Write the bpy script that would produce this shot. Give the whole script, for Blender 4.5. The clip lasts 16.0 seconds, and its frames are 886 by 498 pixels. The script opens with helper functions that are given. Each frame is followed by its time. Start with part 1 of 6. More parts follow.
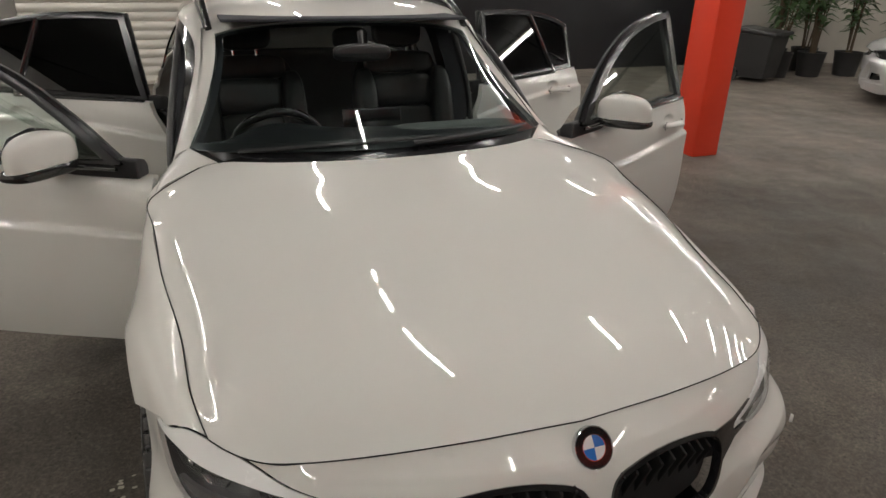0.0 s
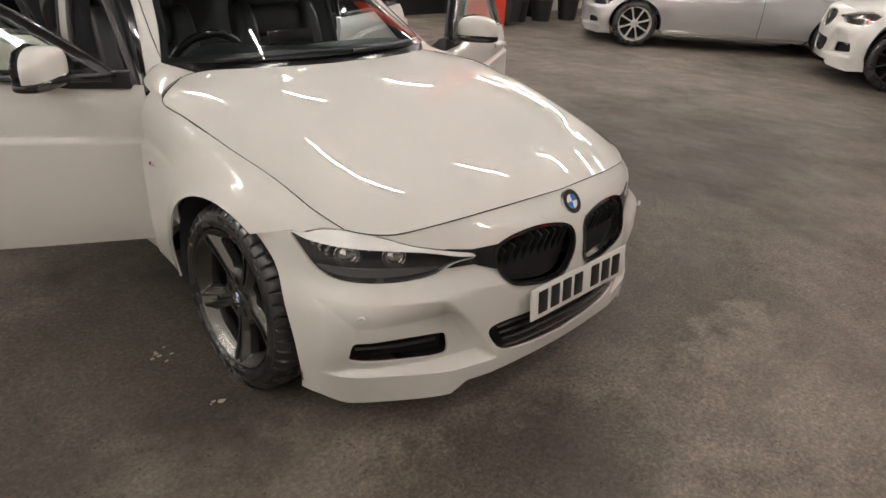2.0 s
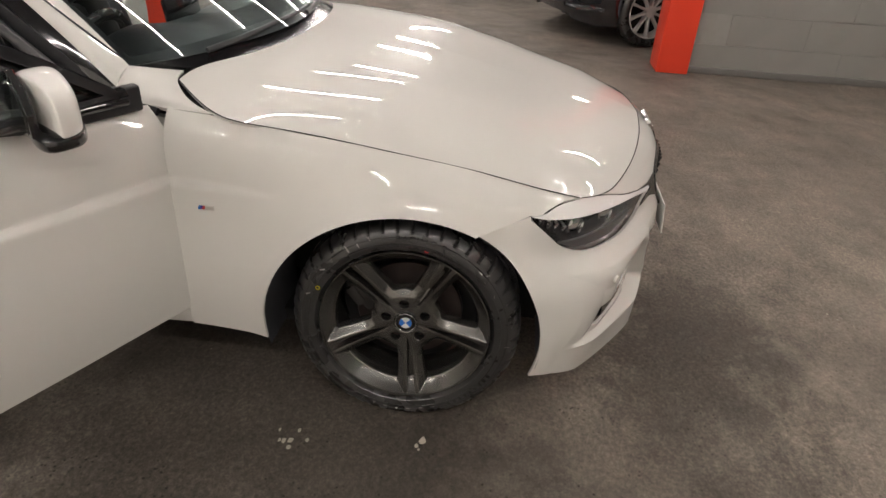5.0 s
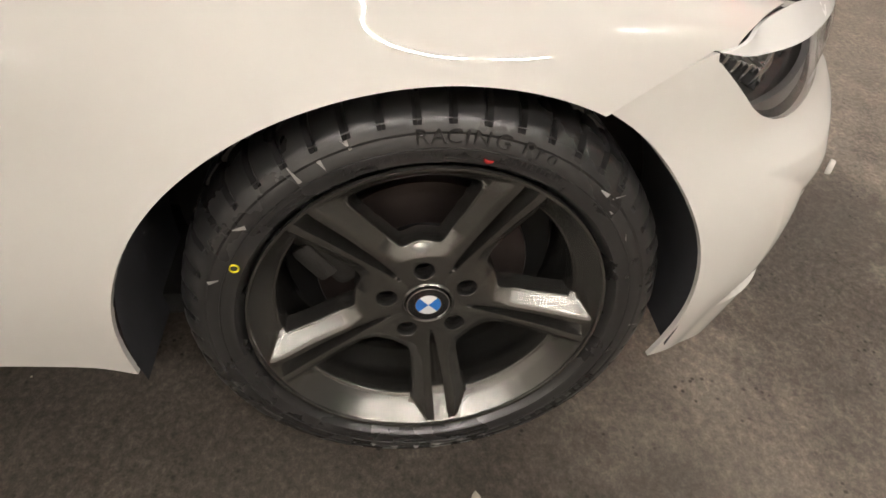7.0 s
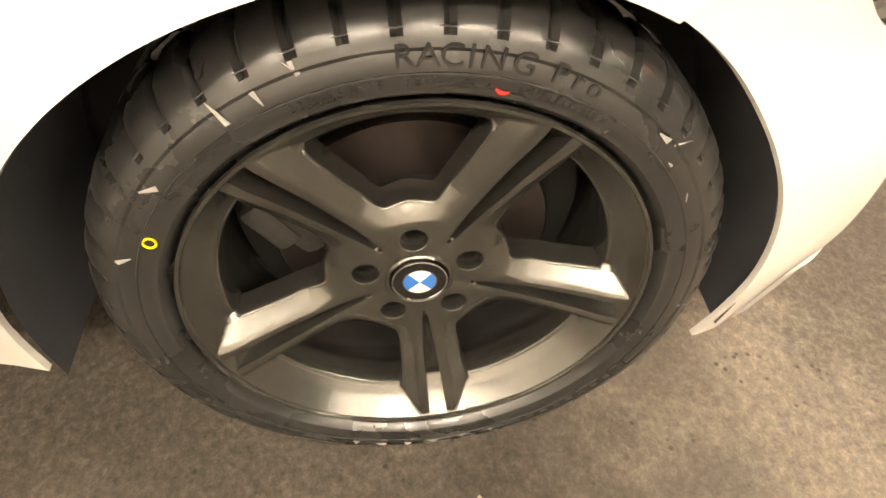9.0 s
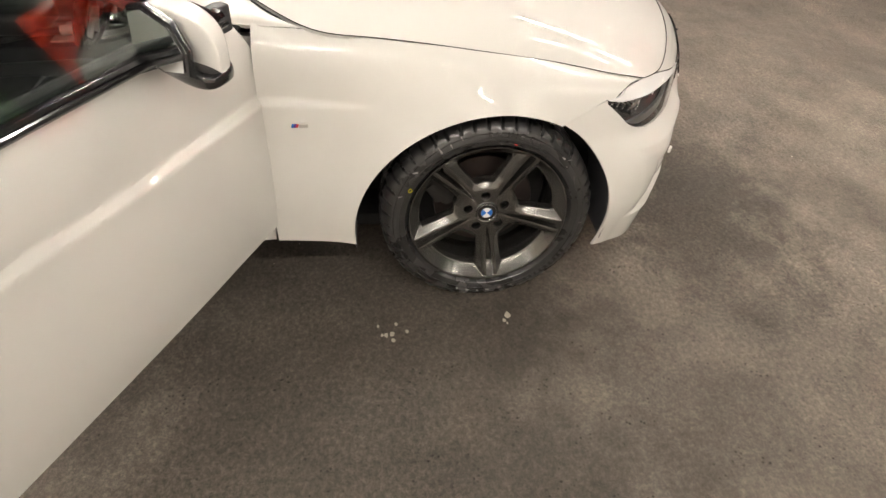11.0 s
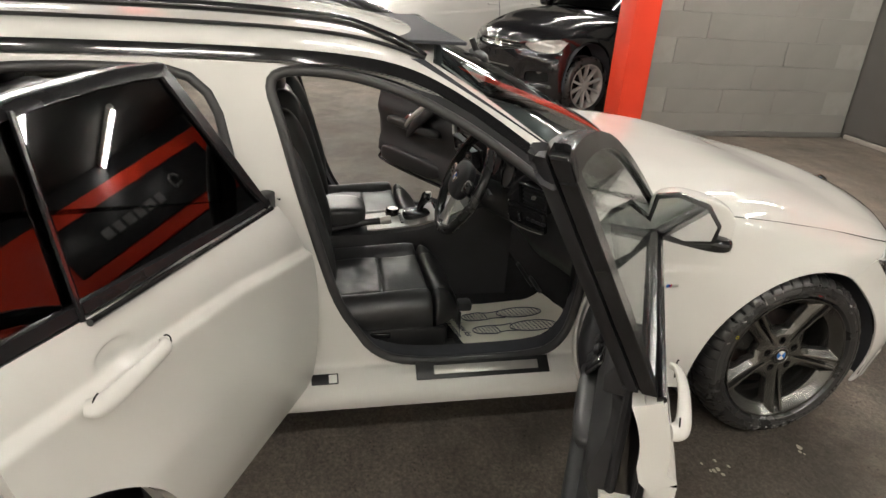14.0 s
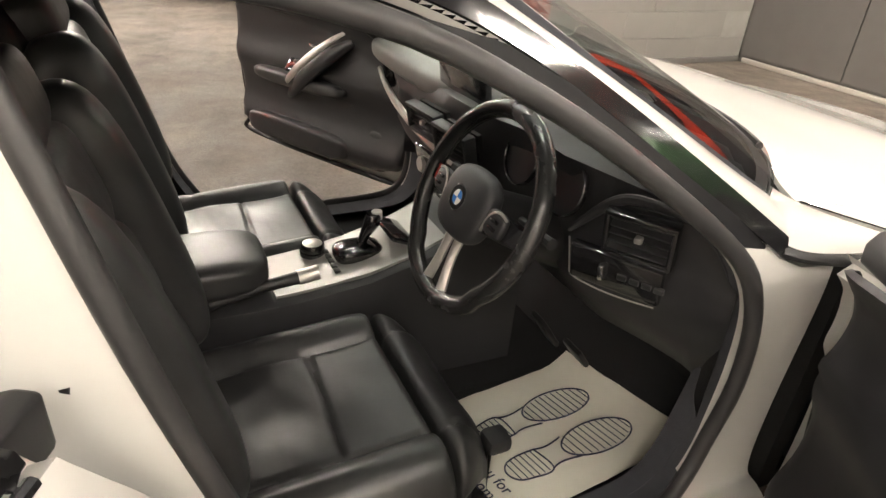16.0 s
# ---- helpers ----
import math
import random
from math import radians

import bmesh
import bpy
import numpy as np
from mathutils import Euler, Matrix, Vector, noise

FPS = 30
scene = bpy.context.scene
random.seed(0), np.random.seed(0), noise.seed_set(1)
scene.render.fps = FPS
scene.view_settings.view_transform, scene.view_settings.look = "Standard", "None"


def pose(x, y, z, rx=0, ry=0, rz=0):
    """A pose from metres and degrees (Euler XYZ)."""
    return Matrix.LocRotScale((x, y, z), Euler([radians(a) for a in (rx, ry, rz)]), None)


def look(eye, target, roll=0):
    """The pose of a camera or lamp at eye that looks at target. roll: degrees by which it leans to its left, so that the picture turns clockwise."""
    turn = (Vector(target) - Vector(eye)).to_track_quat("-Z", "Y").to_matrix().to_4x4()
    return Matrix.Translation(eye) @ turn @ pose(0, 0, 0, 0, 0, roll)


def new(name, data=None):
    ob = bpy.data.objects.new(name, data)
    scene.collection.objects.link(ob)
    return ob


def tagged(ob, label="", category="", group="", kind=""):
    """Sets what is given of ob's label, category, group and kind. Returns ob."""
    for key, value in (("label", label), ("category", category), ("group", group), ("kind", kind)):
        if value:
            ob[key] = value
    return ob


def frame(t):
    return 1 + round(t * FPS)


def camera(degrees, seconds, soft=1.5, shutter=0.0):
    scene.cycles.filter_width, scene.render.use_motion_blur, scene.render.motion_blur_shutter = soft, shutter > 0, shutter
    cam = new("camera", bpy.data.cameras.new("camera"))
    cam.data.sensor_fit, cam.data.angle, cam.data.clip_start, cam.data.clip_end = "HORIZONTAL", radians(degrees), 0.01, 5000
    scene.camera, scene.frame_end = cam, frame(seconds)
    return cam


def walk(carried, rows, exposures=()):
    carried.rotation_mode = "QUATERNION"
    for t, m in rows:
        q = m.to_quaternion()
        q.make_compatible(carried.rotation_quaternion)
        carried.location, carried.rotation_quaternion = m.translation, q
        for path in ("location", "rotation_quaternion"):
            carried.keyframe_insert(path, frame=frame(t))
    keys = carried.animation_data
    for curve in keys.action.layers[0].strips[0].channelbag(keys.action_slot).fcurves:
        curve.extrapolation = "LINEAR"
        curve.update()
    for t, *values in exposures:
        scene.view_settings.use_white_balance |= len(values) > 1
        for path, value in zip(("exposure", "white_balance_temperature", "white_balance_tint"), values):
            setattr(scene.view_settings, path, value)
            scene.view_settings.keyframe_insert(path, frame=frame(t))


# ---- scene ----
cam = camera(69.7, 16.0)
PATH = [
    (0, (-0.61, -1.51, 1.553), (0.039, 0.198, 0.739), 1.1),
    (0.5, (-0.82, -1.702, 1.554), (0.014, -0.083, 0.728), 1.6),
    (1, (-1.080, -1.849, 1.547), (-0.130, -0.304, 0.703), 2.1),
    (1.5, (-1.368, -1.912, 1.524), (-0.269, -0.488, 0.65), 2.5),
    (2, (-1.618, -1.806, 1.481), (-0.368, -0.527, 0.586), 3.2),
    (2.5, (-1.828, -1.6, 1.493), (-0.481, -0.439, 0.578), 3.2),
    (3, (-2.061, -1.355, 1.487), (-0.605, -0.336, 0.569), 3.1),
    (3.2, (-2.120, -1.268, 1.485), (-0.629, -0.312, 0.547), 3.0),
    (5.3, (-2.274, -0.111, 1.447), (-0.562, -0.049, 0.415), 3.3),
    (5.5, (-2.208, -0.048, 1.443), (-0.505, -0.039, 0.396), 3.3),
    (6, (-2.011, 0.058, 1.346), (-0.359, -0.017, 0.22), 3.0),
    (6.5, (-1.754, 0.091, 1.195), (-0.206, -0.078, -0.06), 3.3),
    (7, (-1.429, 0.07, 0.987), (0.043, -0.132, -0.352), 4.1),
    (7.5, (-1.244, 0.056, 0.846), (0.144, -0.157, -0.579), 4.7),
    (8, (-1.171, 0.049, 0.794), (0.167, -0.153, -0.679), 4.4),
    (8.5, (-1.168, 0.041, 0.798), (0.157, -0.159, -0.687), 4.5),
    (9, (-1.253, 0.04, 0.867), (0.07, -0.147, -0.621), 4.2),
    (9.2, (-1.335, 0.047, 0.931), (-0.005, -0.133, -0.551), 4.1),
    (11.3, (-2.557, 0.419, 1.581), (-0.978, 0.206, 0.373), 3.9),
    (11.5, (-2.685, 0.474, 1.604), (-1.024, 0.287, 0.506), 3.9),
    (12, (-2.838, 0.675, 1.629), (-1.053, 0.496, 0.744), 3.4),
    (12.5, (-2.823, 0.926, 1.628), (-1.007, 0.741, 0.81), 3.5),
    (13, (-2.783, 1.199, 1.608), (-0.965, 1.005, 0.795), 3.5),
    (13.5, (-2.722, 1.489, 1.613), (-0.914, 1.228, 0.799), 3.6),
    (14, (-2.505, 1.684, 1.565), (-0.724, 1.282, 0.749), 3.8),
    (14.5, (-2.207, 1.775, 1.545), (-0.456, 1.259, 0.729), 4.0),
    (15, (-1.91, 1.818, 1.479), (-0.2, 1.18, 0.66), 4.5),
    (15.5, (-1.621, 1.797, 1.419), (0.008, 1.015, 0.562), 4.4),
    (16, (-1.279, 1.677, 1.343), (0.276, 0.871, 0.378), 4.6),
]
EXPOSURES = [(0, 0.46, 6450, 10), (0.5, 0.57, 6470, 10), (1.0, 0.68, 6500, 11), (1.5, 0.84, 6550, 12), (2.5, 0.92, 6600, 13), (5.5, 1.04, 6600, 14), (6.5, 1.25, 6560, 13), (7.0, 1.58, 6700, 13), (7.5, 2.4, 6950, 14), (8.0, 2.85, 7100, 12), (8.5, 2.85, 7400, 11), (9.0, 2.9, 8400, 12), (9.2, 2.8, 8400, 12), (9.7, 2.15, 7500, 12), (10.3, 1.75, 7000, 12), (11.3, 1.55, 6750, 12), (12.0, 1.28, 6600, 9), (13.0, 1.28, 6600, 9), (14.5, 1.42, 6550, 9), (15.0, 1.7, 6550, 9), (15.5, 1.82, 6650, 10), (16.0, 2.25, 7000, 13)]
walk(cam, [(t, look(eye, target, roll)) for t, eye, target, roll in PATH], EXPOSURES)

# ---------- world and light ----------
world = bpy.data.worlds.new("world")
scene.world = world
world.use_nodes = True
world.node_tree.nodes["Background"].inputs["Color"].default_value = (0.03, 0.032, 0.035, 1)
world.node_tree.nodes["Background"].inputs["Strength"].default_value = 0.3
TUBE_POWER = 66.0


# ---------- materials ----------
def nodes_of(name):
    m = bpy.data.materials.new(name)
    m.use_nodes = True
    return m, m.node_tree.nodes, m.node_tree.links, m.node_tree.nodes["Principled BSDF"]


def mat(name, col, rough=0.5, metal=0.0, coat=0.0, var=0.12, scale=6.0, bump=0.0, bscale=150.0, rvar=0.08, spec=0.5, sheen=0.0, rnd=0.0):
    """A surface with two scales of colour variation, roughness variation and fine relief."""
    m, n, l, b = nodes_of(name)
    tc = n.new("ShaderNodeTexCoord")
    big = n.new("ShaderNodeTexNoise")
    big.inputs["Scale"].default_value, big.inputs["Detail"].default_value = scale, 5.0
    l.new(tc.outputs["Object"], big.inputs["Vector"])
    fine = n.new("ShaderNodeTexNoise")
    fine.inputs["Scale"].default_value, fine.inputs["Detail"].default_value = bscale, 3.0
    l.new(tc.outputs["Object"], fine.inputs["Vector"])
    mix = n.new("ShaderNodeMixRGB")
    mix.inputs[1].default_value = (*[c * (1 - var) for c in col], 1)
    mix.inputs[2].default_value = (*[min(1.0, c * (1 + var)) for c in col], 1)
    l.new(big.outputs["Fac"], mix.inputs[0])
    out = mix.outputs[0]
    if rnd:
        oi = n.new("ShaderNodeObjectInfo")
        mr = n.new("ShaderNodeMapRange")
        mr.inputs[3].default_value, mr.inputs[4].default_value = 1 - rnd, 1 + rnd
        l.new(oi.outputs["Random"], mr.inputs[0])
        hsv = n.new("ShaderNodeHueSaturation")
        l.new(mr.outputs[0], hsv.inputs["Value"])
        l.new(out, hsv.inputs["Color"])
        out = hsv.outputs[0]
    l.new(out, b.inputs["Base Color"])
    rr = n.new("ShaderNodeMapRange")
    rr.inputs[3].default_value, rr.inputs[4].default_value = max(0.02, rough - rvar), min(1.0, rough + rvar)
    l.new(big.outputs["Fac"], rr.inputs[0])
    l.new(rr.outputs[0], b.inputs["Roughness"])
    b.inputs["Metallic"].default_value = metal
    b.inputs["Coat Weight"].default_value = coat
    b.inputs["Coat Roughness"].default_value = 0.02
    b.inputs["Specular IOR Level"].default_value = spec
    if bump:
        bp = n.new("ShaderNodeBump")
        bp.inputs["Strength"].default_value, bp.inputs["Distance"].default_value = bump, 0.002
        l.new(fine.outputs["Fac"], bp.inputs["Height"])
        l.new(bp.outputs[0], b.inputs["Normal"])
    return m


def glass(name, tint, clear=1.0):
    """Thin pane: tinted see-through with a mirror-like surface by Fresnel."""
    m, n, l, b = nodes_of(name)
    n.remove(b)
    out = n["Material Output"]
    tr = n.new("ShaderNodeBsdfTransparent")
    tr.inputs[0].default_value = (*tint, 1)
    gl = n.new("ShaderNodeBsdfGlossy")
    gl.inputs["Roughness"].default_value = 0.015
    lw = n.new("ShaderNodeLayerWeight")
    lw.inputs[0].default_value = 0.5
    pw = n.new("ShaderNodeMath")
    pw.operation = "POWER"
    pw.inputs[1].default_value = 4.6
    fr = n.new("ShaderNodeMath")
    fr.operation = "MULTIPLY_ADD"
    fr.inputs[1].default_value, fr.inputs[2].default_value = 0.93, 0.06
    l.new(lw.outputs["Facing"], pw.inputs[0])
    l.new(pw.outputs[0], fr.inputs[0])
    mx = n.new("ShaderNodeMixShader")
    l.new(fr.outputs[0], mx.inputs[0])
    l.new(tr.outputs[0], mx.inputs[1])
    l.new(gl.outputs[0], mx.inputs[2])
    l.new(mx.outputs[0], out.inputs[0])
    return m


def glow(name, col, power):
    m, n, l, b = nodes_of(name)
    b.inputs["Emission Color"].default_value = (*col, 1)
    b.inputs["Emission Strength"].default_value = power
    b.inputs["Base Color"].default_value = (0.8, 0.8, 0.8, 1)
    return m


def floor_material():
    """Worn dark concrete: cloudy patches, dusty scuffs, fine speckle and grit."""
    m, n, l, b = nodes_of("worn_concrete")
    tc = n.new("ShaderNodeTexCoord")

    def noise_at(scale, detail, rough=0.6, dist=0.0):
        t = n.new("ShaderNodeTexNoise")
        t.inputs["Scale"].default_value, t.inputs["Detail"].default_value = scale, detail
        t.inputs["Roughness"].default_value, t.inputs["Distortion"].default_value = rough, dist
        l.new(tc.outputs["Object"], t.inputs["Vector"])
        return t

    def ramp(src, stops):
        r = n.new("ShaderNodeValToRGB")
        e = r.color_ramp.elements
        e[0].position, e[0].color = stops[0][0], (*stops[0][1], 1)
        e[1].position, e[1].color = stops[-1][0], (*stops[-1][1], 1)
        for p, c in stops[1:-1]:
            k = e.new(p)
            k.color = (*c, 1)
        l.new(src, r.inputs[0])
        return r

    def blend(kind, fac, a, c):
        x = n.new("ShaderNodeMixRGB")
        x.blend_type = kind
        if isinstance(fac, float):
            x.inputs[0].default_value = fac
        else:
            l.new(fac, x.inputs[0])
        l.new(a, x.inputs[1])
        l.new(c, x.inputs[2])
        return x.outputs[0]

    clouds = ramp(noise_at(0.9, 9, 0.68, 0.15).outputs["Fac"], [(0.3, (0.088, 0.076, 0.065)), (0.46, (0.150, 0.130, 0.111)), (0.72, (0.225, 0.195, 0.166))])
    patches = ramp(noise_at(4.5, 10, 0.74, 0.1).outputs["Fac"], [(0.34, (0.72, 0.71, 0.70)), (0.5, (0.94, 0.93, 0.92)), (0.68, (1.20, 1.18, 1.15))])
    grit = ramp(noise_at(62, 6, 0.88).outputs["Fac"], [(0.32, (0.36, 0.36, 0.36)), (0.5, (0.98, 0.98, 0.98)), (0.66, (1.95, 1.90, 1.82))])
    vor = n.new("ShaderNodeTexVoronoi")
    vor.inputs["Scale"].default_value = 48
    l.new(tc.outputs["Object"], vor.inputs["Vector"])
    pits = ramp(vor.outputs["Distance"], [(0.10, (0.22, 0.21, 0.20)), (0.24, (1, 1, 1))])
    pit_where = ramp(noise_at(7, 4).outputs["Fac"], [(0.46, (0, 0, 0)), (0.62, (1, 1, 1))])
    c = blend("MULTIPLY", 1.0, clouds.outputs[0], patches.outputs[0])
    grit_where = ramp(noise_at(0.7, 3, 0.5).outputs["Fac"], [(0.35, (0.45, 0.45, 0.45)), (0.6, (1, 1, 1))])
    c = blend("MULTIPLY", grit_where.outputs[0], c, grit.outputs[0])
    pitted = blend("MULTIPLY", 1.0, c, pits.outputs[0])
    c = blend("MIX", pit_where.outputs[0], c, pitted)
    warp = n.new("ShaderNodeVectorMath")
    warp.operation = "MULTIPLY_ADD"
    l.new(noise_at(2.6, 8, 0.72).outputs["Color"], warp.inputs[0])
    warp.inputs[1].default_value = (1.5, 1.5, 0)
    l.new(tc.outputs["Object"], warp.inputs[2])
    # Soft ragged ovals, each darker or lighter than the floor around it.
    for cx, cy, rx, ry, tone in ((-1.15, .55, 1.25, .95, .50), (3.1, .9, 2.3, 2.0, .52), (1.2, -.45, 1.0, .55, .62), (-.3, -.9, .60, .40, .58), (.5, -1.75, 1.3, .60, 1.38), (-.5, -1.30, .50, .30, 1.28), (1.0, -.95, .45, .25, 1.35), (-.62, -.42, .40, .30, 1.15)):
        sub = n.new("ShaderNodeVectorMath")
        sub.operation = "SUBTRACT"
        sub.inputs[1].default_value = (cx + .65, cy + .65, 0)
        l.new(warp.outputs[0], sub.inputs[0])
        sc = n.new("ShaderNodeVectorMath")
        sc.operation = "MULTIPLY"
        sc.inputs[1].default_value = (1 / rx, 1 / ry, 0)
        l.new(sub.outputs[0], sc.inputs[0])
        ln = n.new("ShaderNodeVectorMath")
        ln.operation = "LENGTH"
        l.new(sc.outputs[0], ln.inputs[0])
        oval_tone = ramp(ln.outputs["Value"], [(0.55, (tone, tone, tone * .99)), (1.0, (1, 1, 1))])
        c = blend("MULTIPLY", 1.0, c, oval_tone.outputs[0])
    l.new(c, b.inputs["Base Color"])
    b.inputs["Specular IOR Level"].default_value = 0.3
    rr = ramp(noise_at(2.2, 5).outputs["Fac"], [(0.3, (0.5, 0.5, 0.5)), (0.7, (0.8, 0.8, 0.8))])
    l.new(rr.outputs[0], b.inputs["Roughness"])
    bp = n.new("ShaderNodeBump")
    bp.inputs["Strength"].default_value, bp.inputs["Distance"].default_value = 0.35, 0.002
    l.new(grit.outputs[0], bp.inputs["Height"])
    l.new(bp.outputs[0], b.inputs["Normal"])
    return m


PAINT = mat("white_car_paint", (0.705, 0.690, 0.655), 0.5, 0, 1.0, 0.015, 2.0, 0.0, 300, 0.03, spec=0.12)
BLACK_GLOSS = mat("gloss_black_plastic", (0.012, 0.012, 0.013), 0.12, 0, 0.6, 0.2, 8, 0, 200, 0.04)
FRAME_BLACK = mat("black_frame_trim", (0.012, 0.012, 0.013), 0.2, 0, 0.0, 0.2, 10, 0, 300, 0.05, spec=0.35)
BLACK = mat("satin_black_plastic", (0.018, 0.018, 0.019), 0.42, 0, 0, 0.25, 14, 0.03, 600)
RUBBER = mat("door_seal_rubber", (0.016, 0.016, 0.018), 0.5, 0, 0, 0.2, 20, 0.02, 700, spec=0.3)
SEAL = mat("padded_grey_seal", (0.042, 0.041, 0.042), 0.40, 0, 0, 0.15, 20, 0.03, 700)
LINER = mat("felt_arch_liner", (0.050, 0.052, 0.060), 0.9, 0, 0, 0.3, 30, 0.5, 500)
UNDER = mat("underbody_black", (0.008, 0.008, 0.008), 0.9)
TYRE_SHINE = mat("polished_tyre_letters", (0.024, 0.0235, 0.0235), 0.28)
TYRE = mat("tyre_rubber", (0.025, 0.0245, 0.0245), 0.28, 0, 0, 0.3, 12, 0.03, 300, 0.08, spec=0.7)
CHALK = mat("mould_release_marks", (0.34, 0.33, 0.32), 0.8)
ALLOY = mat("gunmetal_alloy", (0.150, 0.146, 0.137), 0.25, 0.85, 0.0, 0.05, 30, 0, 1200, 0.03)
STEEL = mat("brake_steel", (0.055, 0.043, 0.040), 0.42, 0.7, 0, 0.4, 25, 0.02, 300)
CAST = mat("cast_caliper", (0.04, 0.038, 0.036), 0.6, 0.5, 0, 0.3, 30, 0.3, 200)
CHROME = mat("chrome", (0.75, 0.75, 0.76), 0.08, 1.0, 0, 0.05, 10, 0, 100, 0.03)
SATIN = mat("satin_silver_trim", (0.55, 0.53, 0.50), 0.33, 0.7, 0, 0.1, 30, 0.01, 700)
LEATHER = mat("black_leather", (0.030, 0.030, 0.0305), 0.36, 0, 0.0, 0.25, 18, 0.35, 34, 0.08)
RIM_LEATHER = mat("worn_glossy_leather", (0.020, 0.020, 0.020), 0.26, 0, 0.1, 0.25, 18, 0.05, 300, 0.06)
CONSOLE_SILVER = mat("dull_silver_trim", (0.30, 0.29, 0.275), 0.42, 0.5, 0, 0.1, 30, 0.01, 700)
TRIM = mat("soft_black_dash", (0.025, 0.025, 0.027), 0.46, 0, 0, 0.2, 15, 0.05, 500, spec=0.38)
LIT_DASH = mat("lit_dash_grey", (0.20, 0.20, 0.19), 0.5, 0, 0, 0.15, 15, 0.2, 600)
CARPET = mat("black_carpet", (0.012, 0.012, 0.013), 0.95, 0, 0, 0.35, 40, 0.8, 500)
HEADLINER = mat("felt_arch_liner", (0.050, 0.052, 0.060), 0.9, 0, 0, 0.3, 30, 0.5, 500)
LAMP_DARK = mat("dark_lamp_housing", (0.045, 0.045, 0.047), 0.25, 0.3, 0.3, 0.1)
LAMP_GREY = mat("grey_lamp_bezel", (0.13, 0.13, 0.135), 0.3, 0.3, 0.4, 0.1)
WHITE_LAMP = mat("frosted_lamp_strip", (0.86, 0.86, 0.85), 0.25, 0, 0.6, 0.04)
BLUE = mat("enamel_blue", (0.03, 0.17, 0.55), 0.2, 0, 1, 0.03)
ENAMEL = mat("enamel_white", (0.8, 0.8, 0.8), 0.2, 0, 1, 0.03)
PURPLE = mat("enamel_violet", (0.10, 0.05, 0.3), 0.25, 0, 1, 0.03)
RED_SM = mat("enamel_red", (0.5, 0.02, 0.02), 0.3, 0, 0.5, 0.05)
PLATE = mat("plate_white", (0.78, 0.78, 0.75), 0.35, 0, 0.3, 0.04)
INK = mat("plate_black", (0.01, 0.01, 0.012), 0.4)
PAPER = mat("paper_mat", (0.92, 0.88, 0.76), 0.8, 0, 0, 0.06, 12, 0.1, 60)
PAPER_INK = mat("blue_black_print", (0.03, 0.03, 0.07), 0.7)
YELLOW = mat("yellow_tag", (0.75, 0.62, 0.02), 0.5)
GLASS = glass("clear_glass", (0.84, 0.88, 0.86))
SCREEN = glass("windscreen_glass", (0.66, 0.73, 0.73))
TINT = glass("privacy_glass", (0.045, 0.05, 0.05))
LENS = glass("lamp_lens", (0.985, 0.985, 0.985))
MIRROR = mat("mirror_glass", (0.85, 0.87, 0.87), 0.03, 1.0, 0, 0.0, 5, 0, 100, 0.01)
RED = mat("red_gloss_paint", (0.78, 0.055, 0.022), 0.38, 0, 0.25, 0.07, 3, 0.15, 120)
WALL_GREY = mat("grey_block_paint", (0.215, 0.205, 0.190), 0.6, 0, 0, 0.10, 4, 0.5, 220, 0.08, rnd=0.018)
MORTAR = mat("painted_mortar", (0.26, 0.25, 0.23), 0.8, 0, 0, 0.15, 10, 0.5, 150)
PANEL_DARK = mat("dark_grey_panel", (0.13, 0.123, 0.115), 0.55, 0, 0, 0.15, 3, 0.2, 150, rnd=0.06)
WALL_BLACK = mat("black_wall_paint", (0.016, 0.016, 0.018), 0.35, 0, 0.1, 0.2, 4, 0.1, 150)
WALL_PALE = mat("pale_wall_paint", (0.50, 0.47, 0.42), 0.8, 0, 0, 0.12, 3, 0.3, 120)
WALL_BOUNCE = mat("bounce_wall_white", (0.72, 0.70, 0.66), 0.7, 0, 0, 0.06, 3, 0.2, 120)
CEILING = mat("dark_ceiling", (0.055, 0.054, 0.052), 0.9, 0, 0, 0.15, 2, 0.2, 60)
SHUTTER = mat("white_shutter_slats", (0.62, 0.60, 0.55), 0.45, 0, 0, 0.08, 5, 0.1, 100)
GREEN = mat("green_board", (0.03, 0.10, 0.03), 0.5)
BOARD = mat("black_sign_board", (0.02, 0.02, 0.022), 0.35)
LETTER = mat("pale_sign_letters", (0.2, 0.2, 0.195), 0.5)
LEAF = mat("plant_leaf", (0.045, 0.085, 0.028), 0.5, 0, 0, 0.4, 9, 0.2, 90)
STEM = mat("plant_stem", (0.09, 0.065, 0.04), 0.8, 0, 0, 0.3, 20, 0.5, 90)
POT = mat("black_pot", (0.02, 0.02, 0.02), 0.5)
TUBE = glow("fluorescent_tube", (1.0, 0.95, 0.88), TUBE_POWER)
FITTING = mat("white_batten_fitting", (0.7, 0.69, 0.66), 0.5)
FLOOR = floor_material()
GRIME = mat("floor_debris", (0.5, 0.46, 0.38), 0.9, 0, 0, 0.3, 60, 0.5, 200)


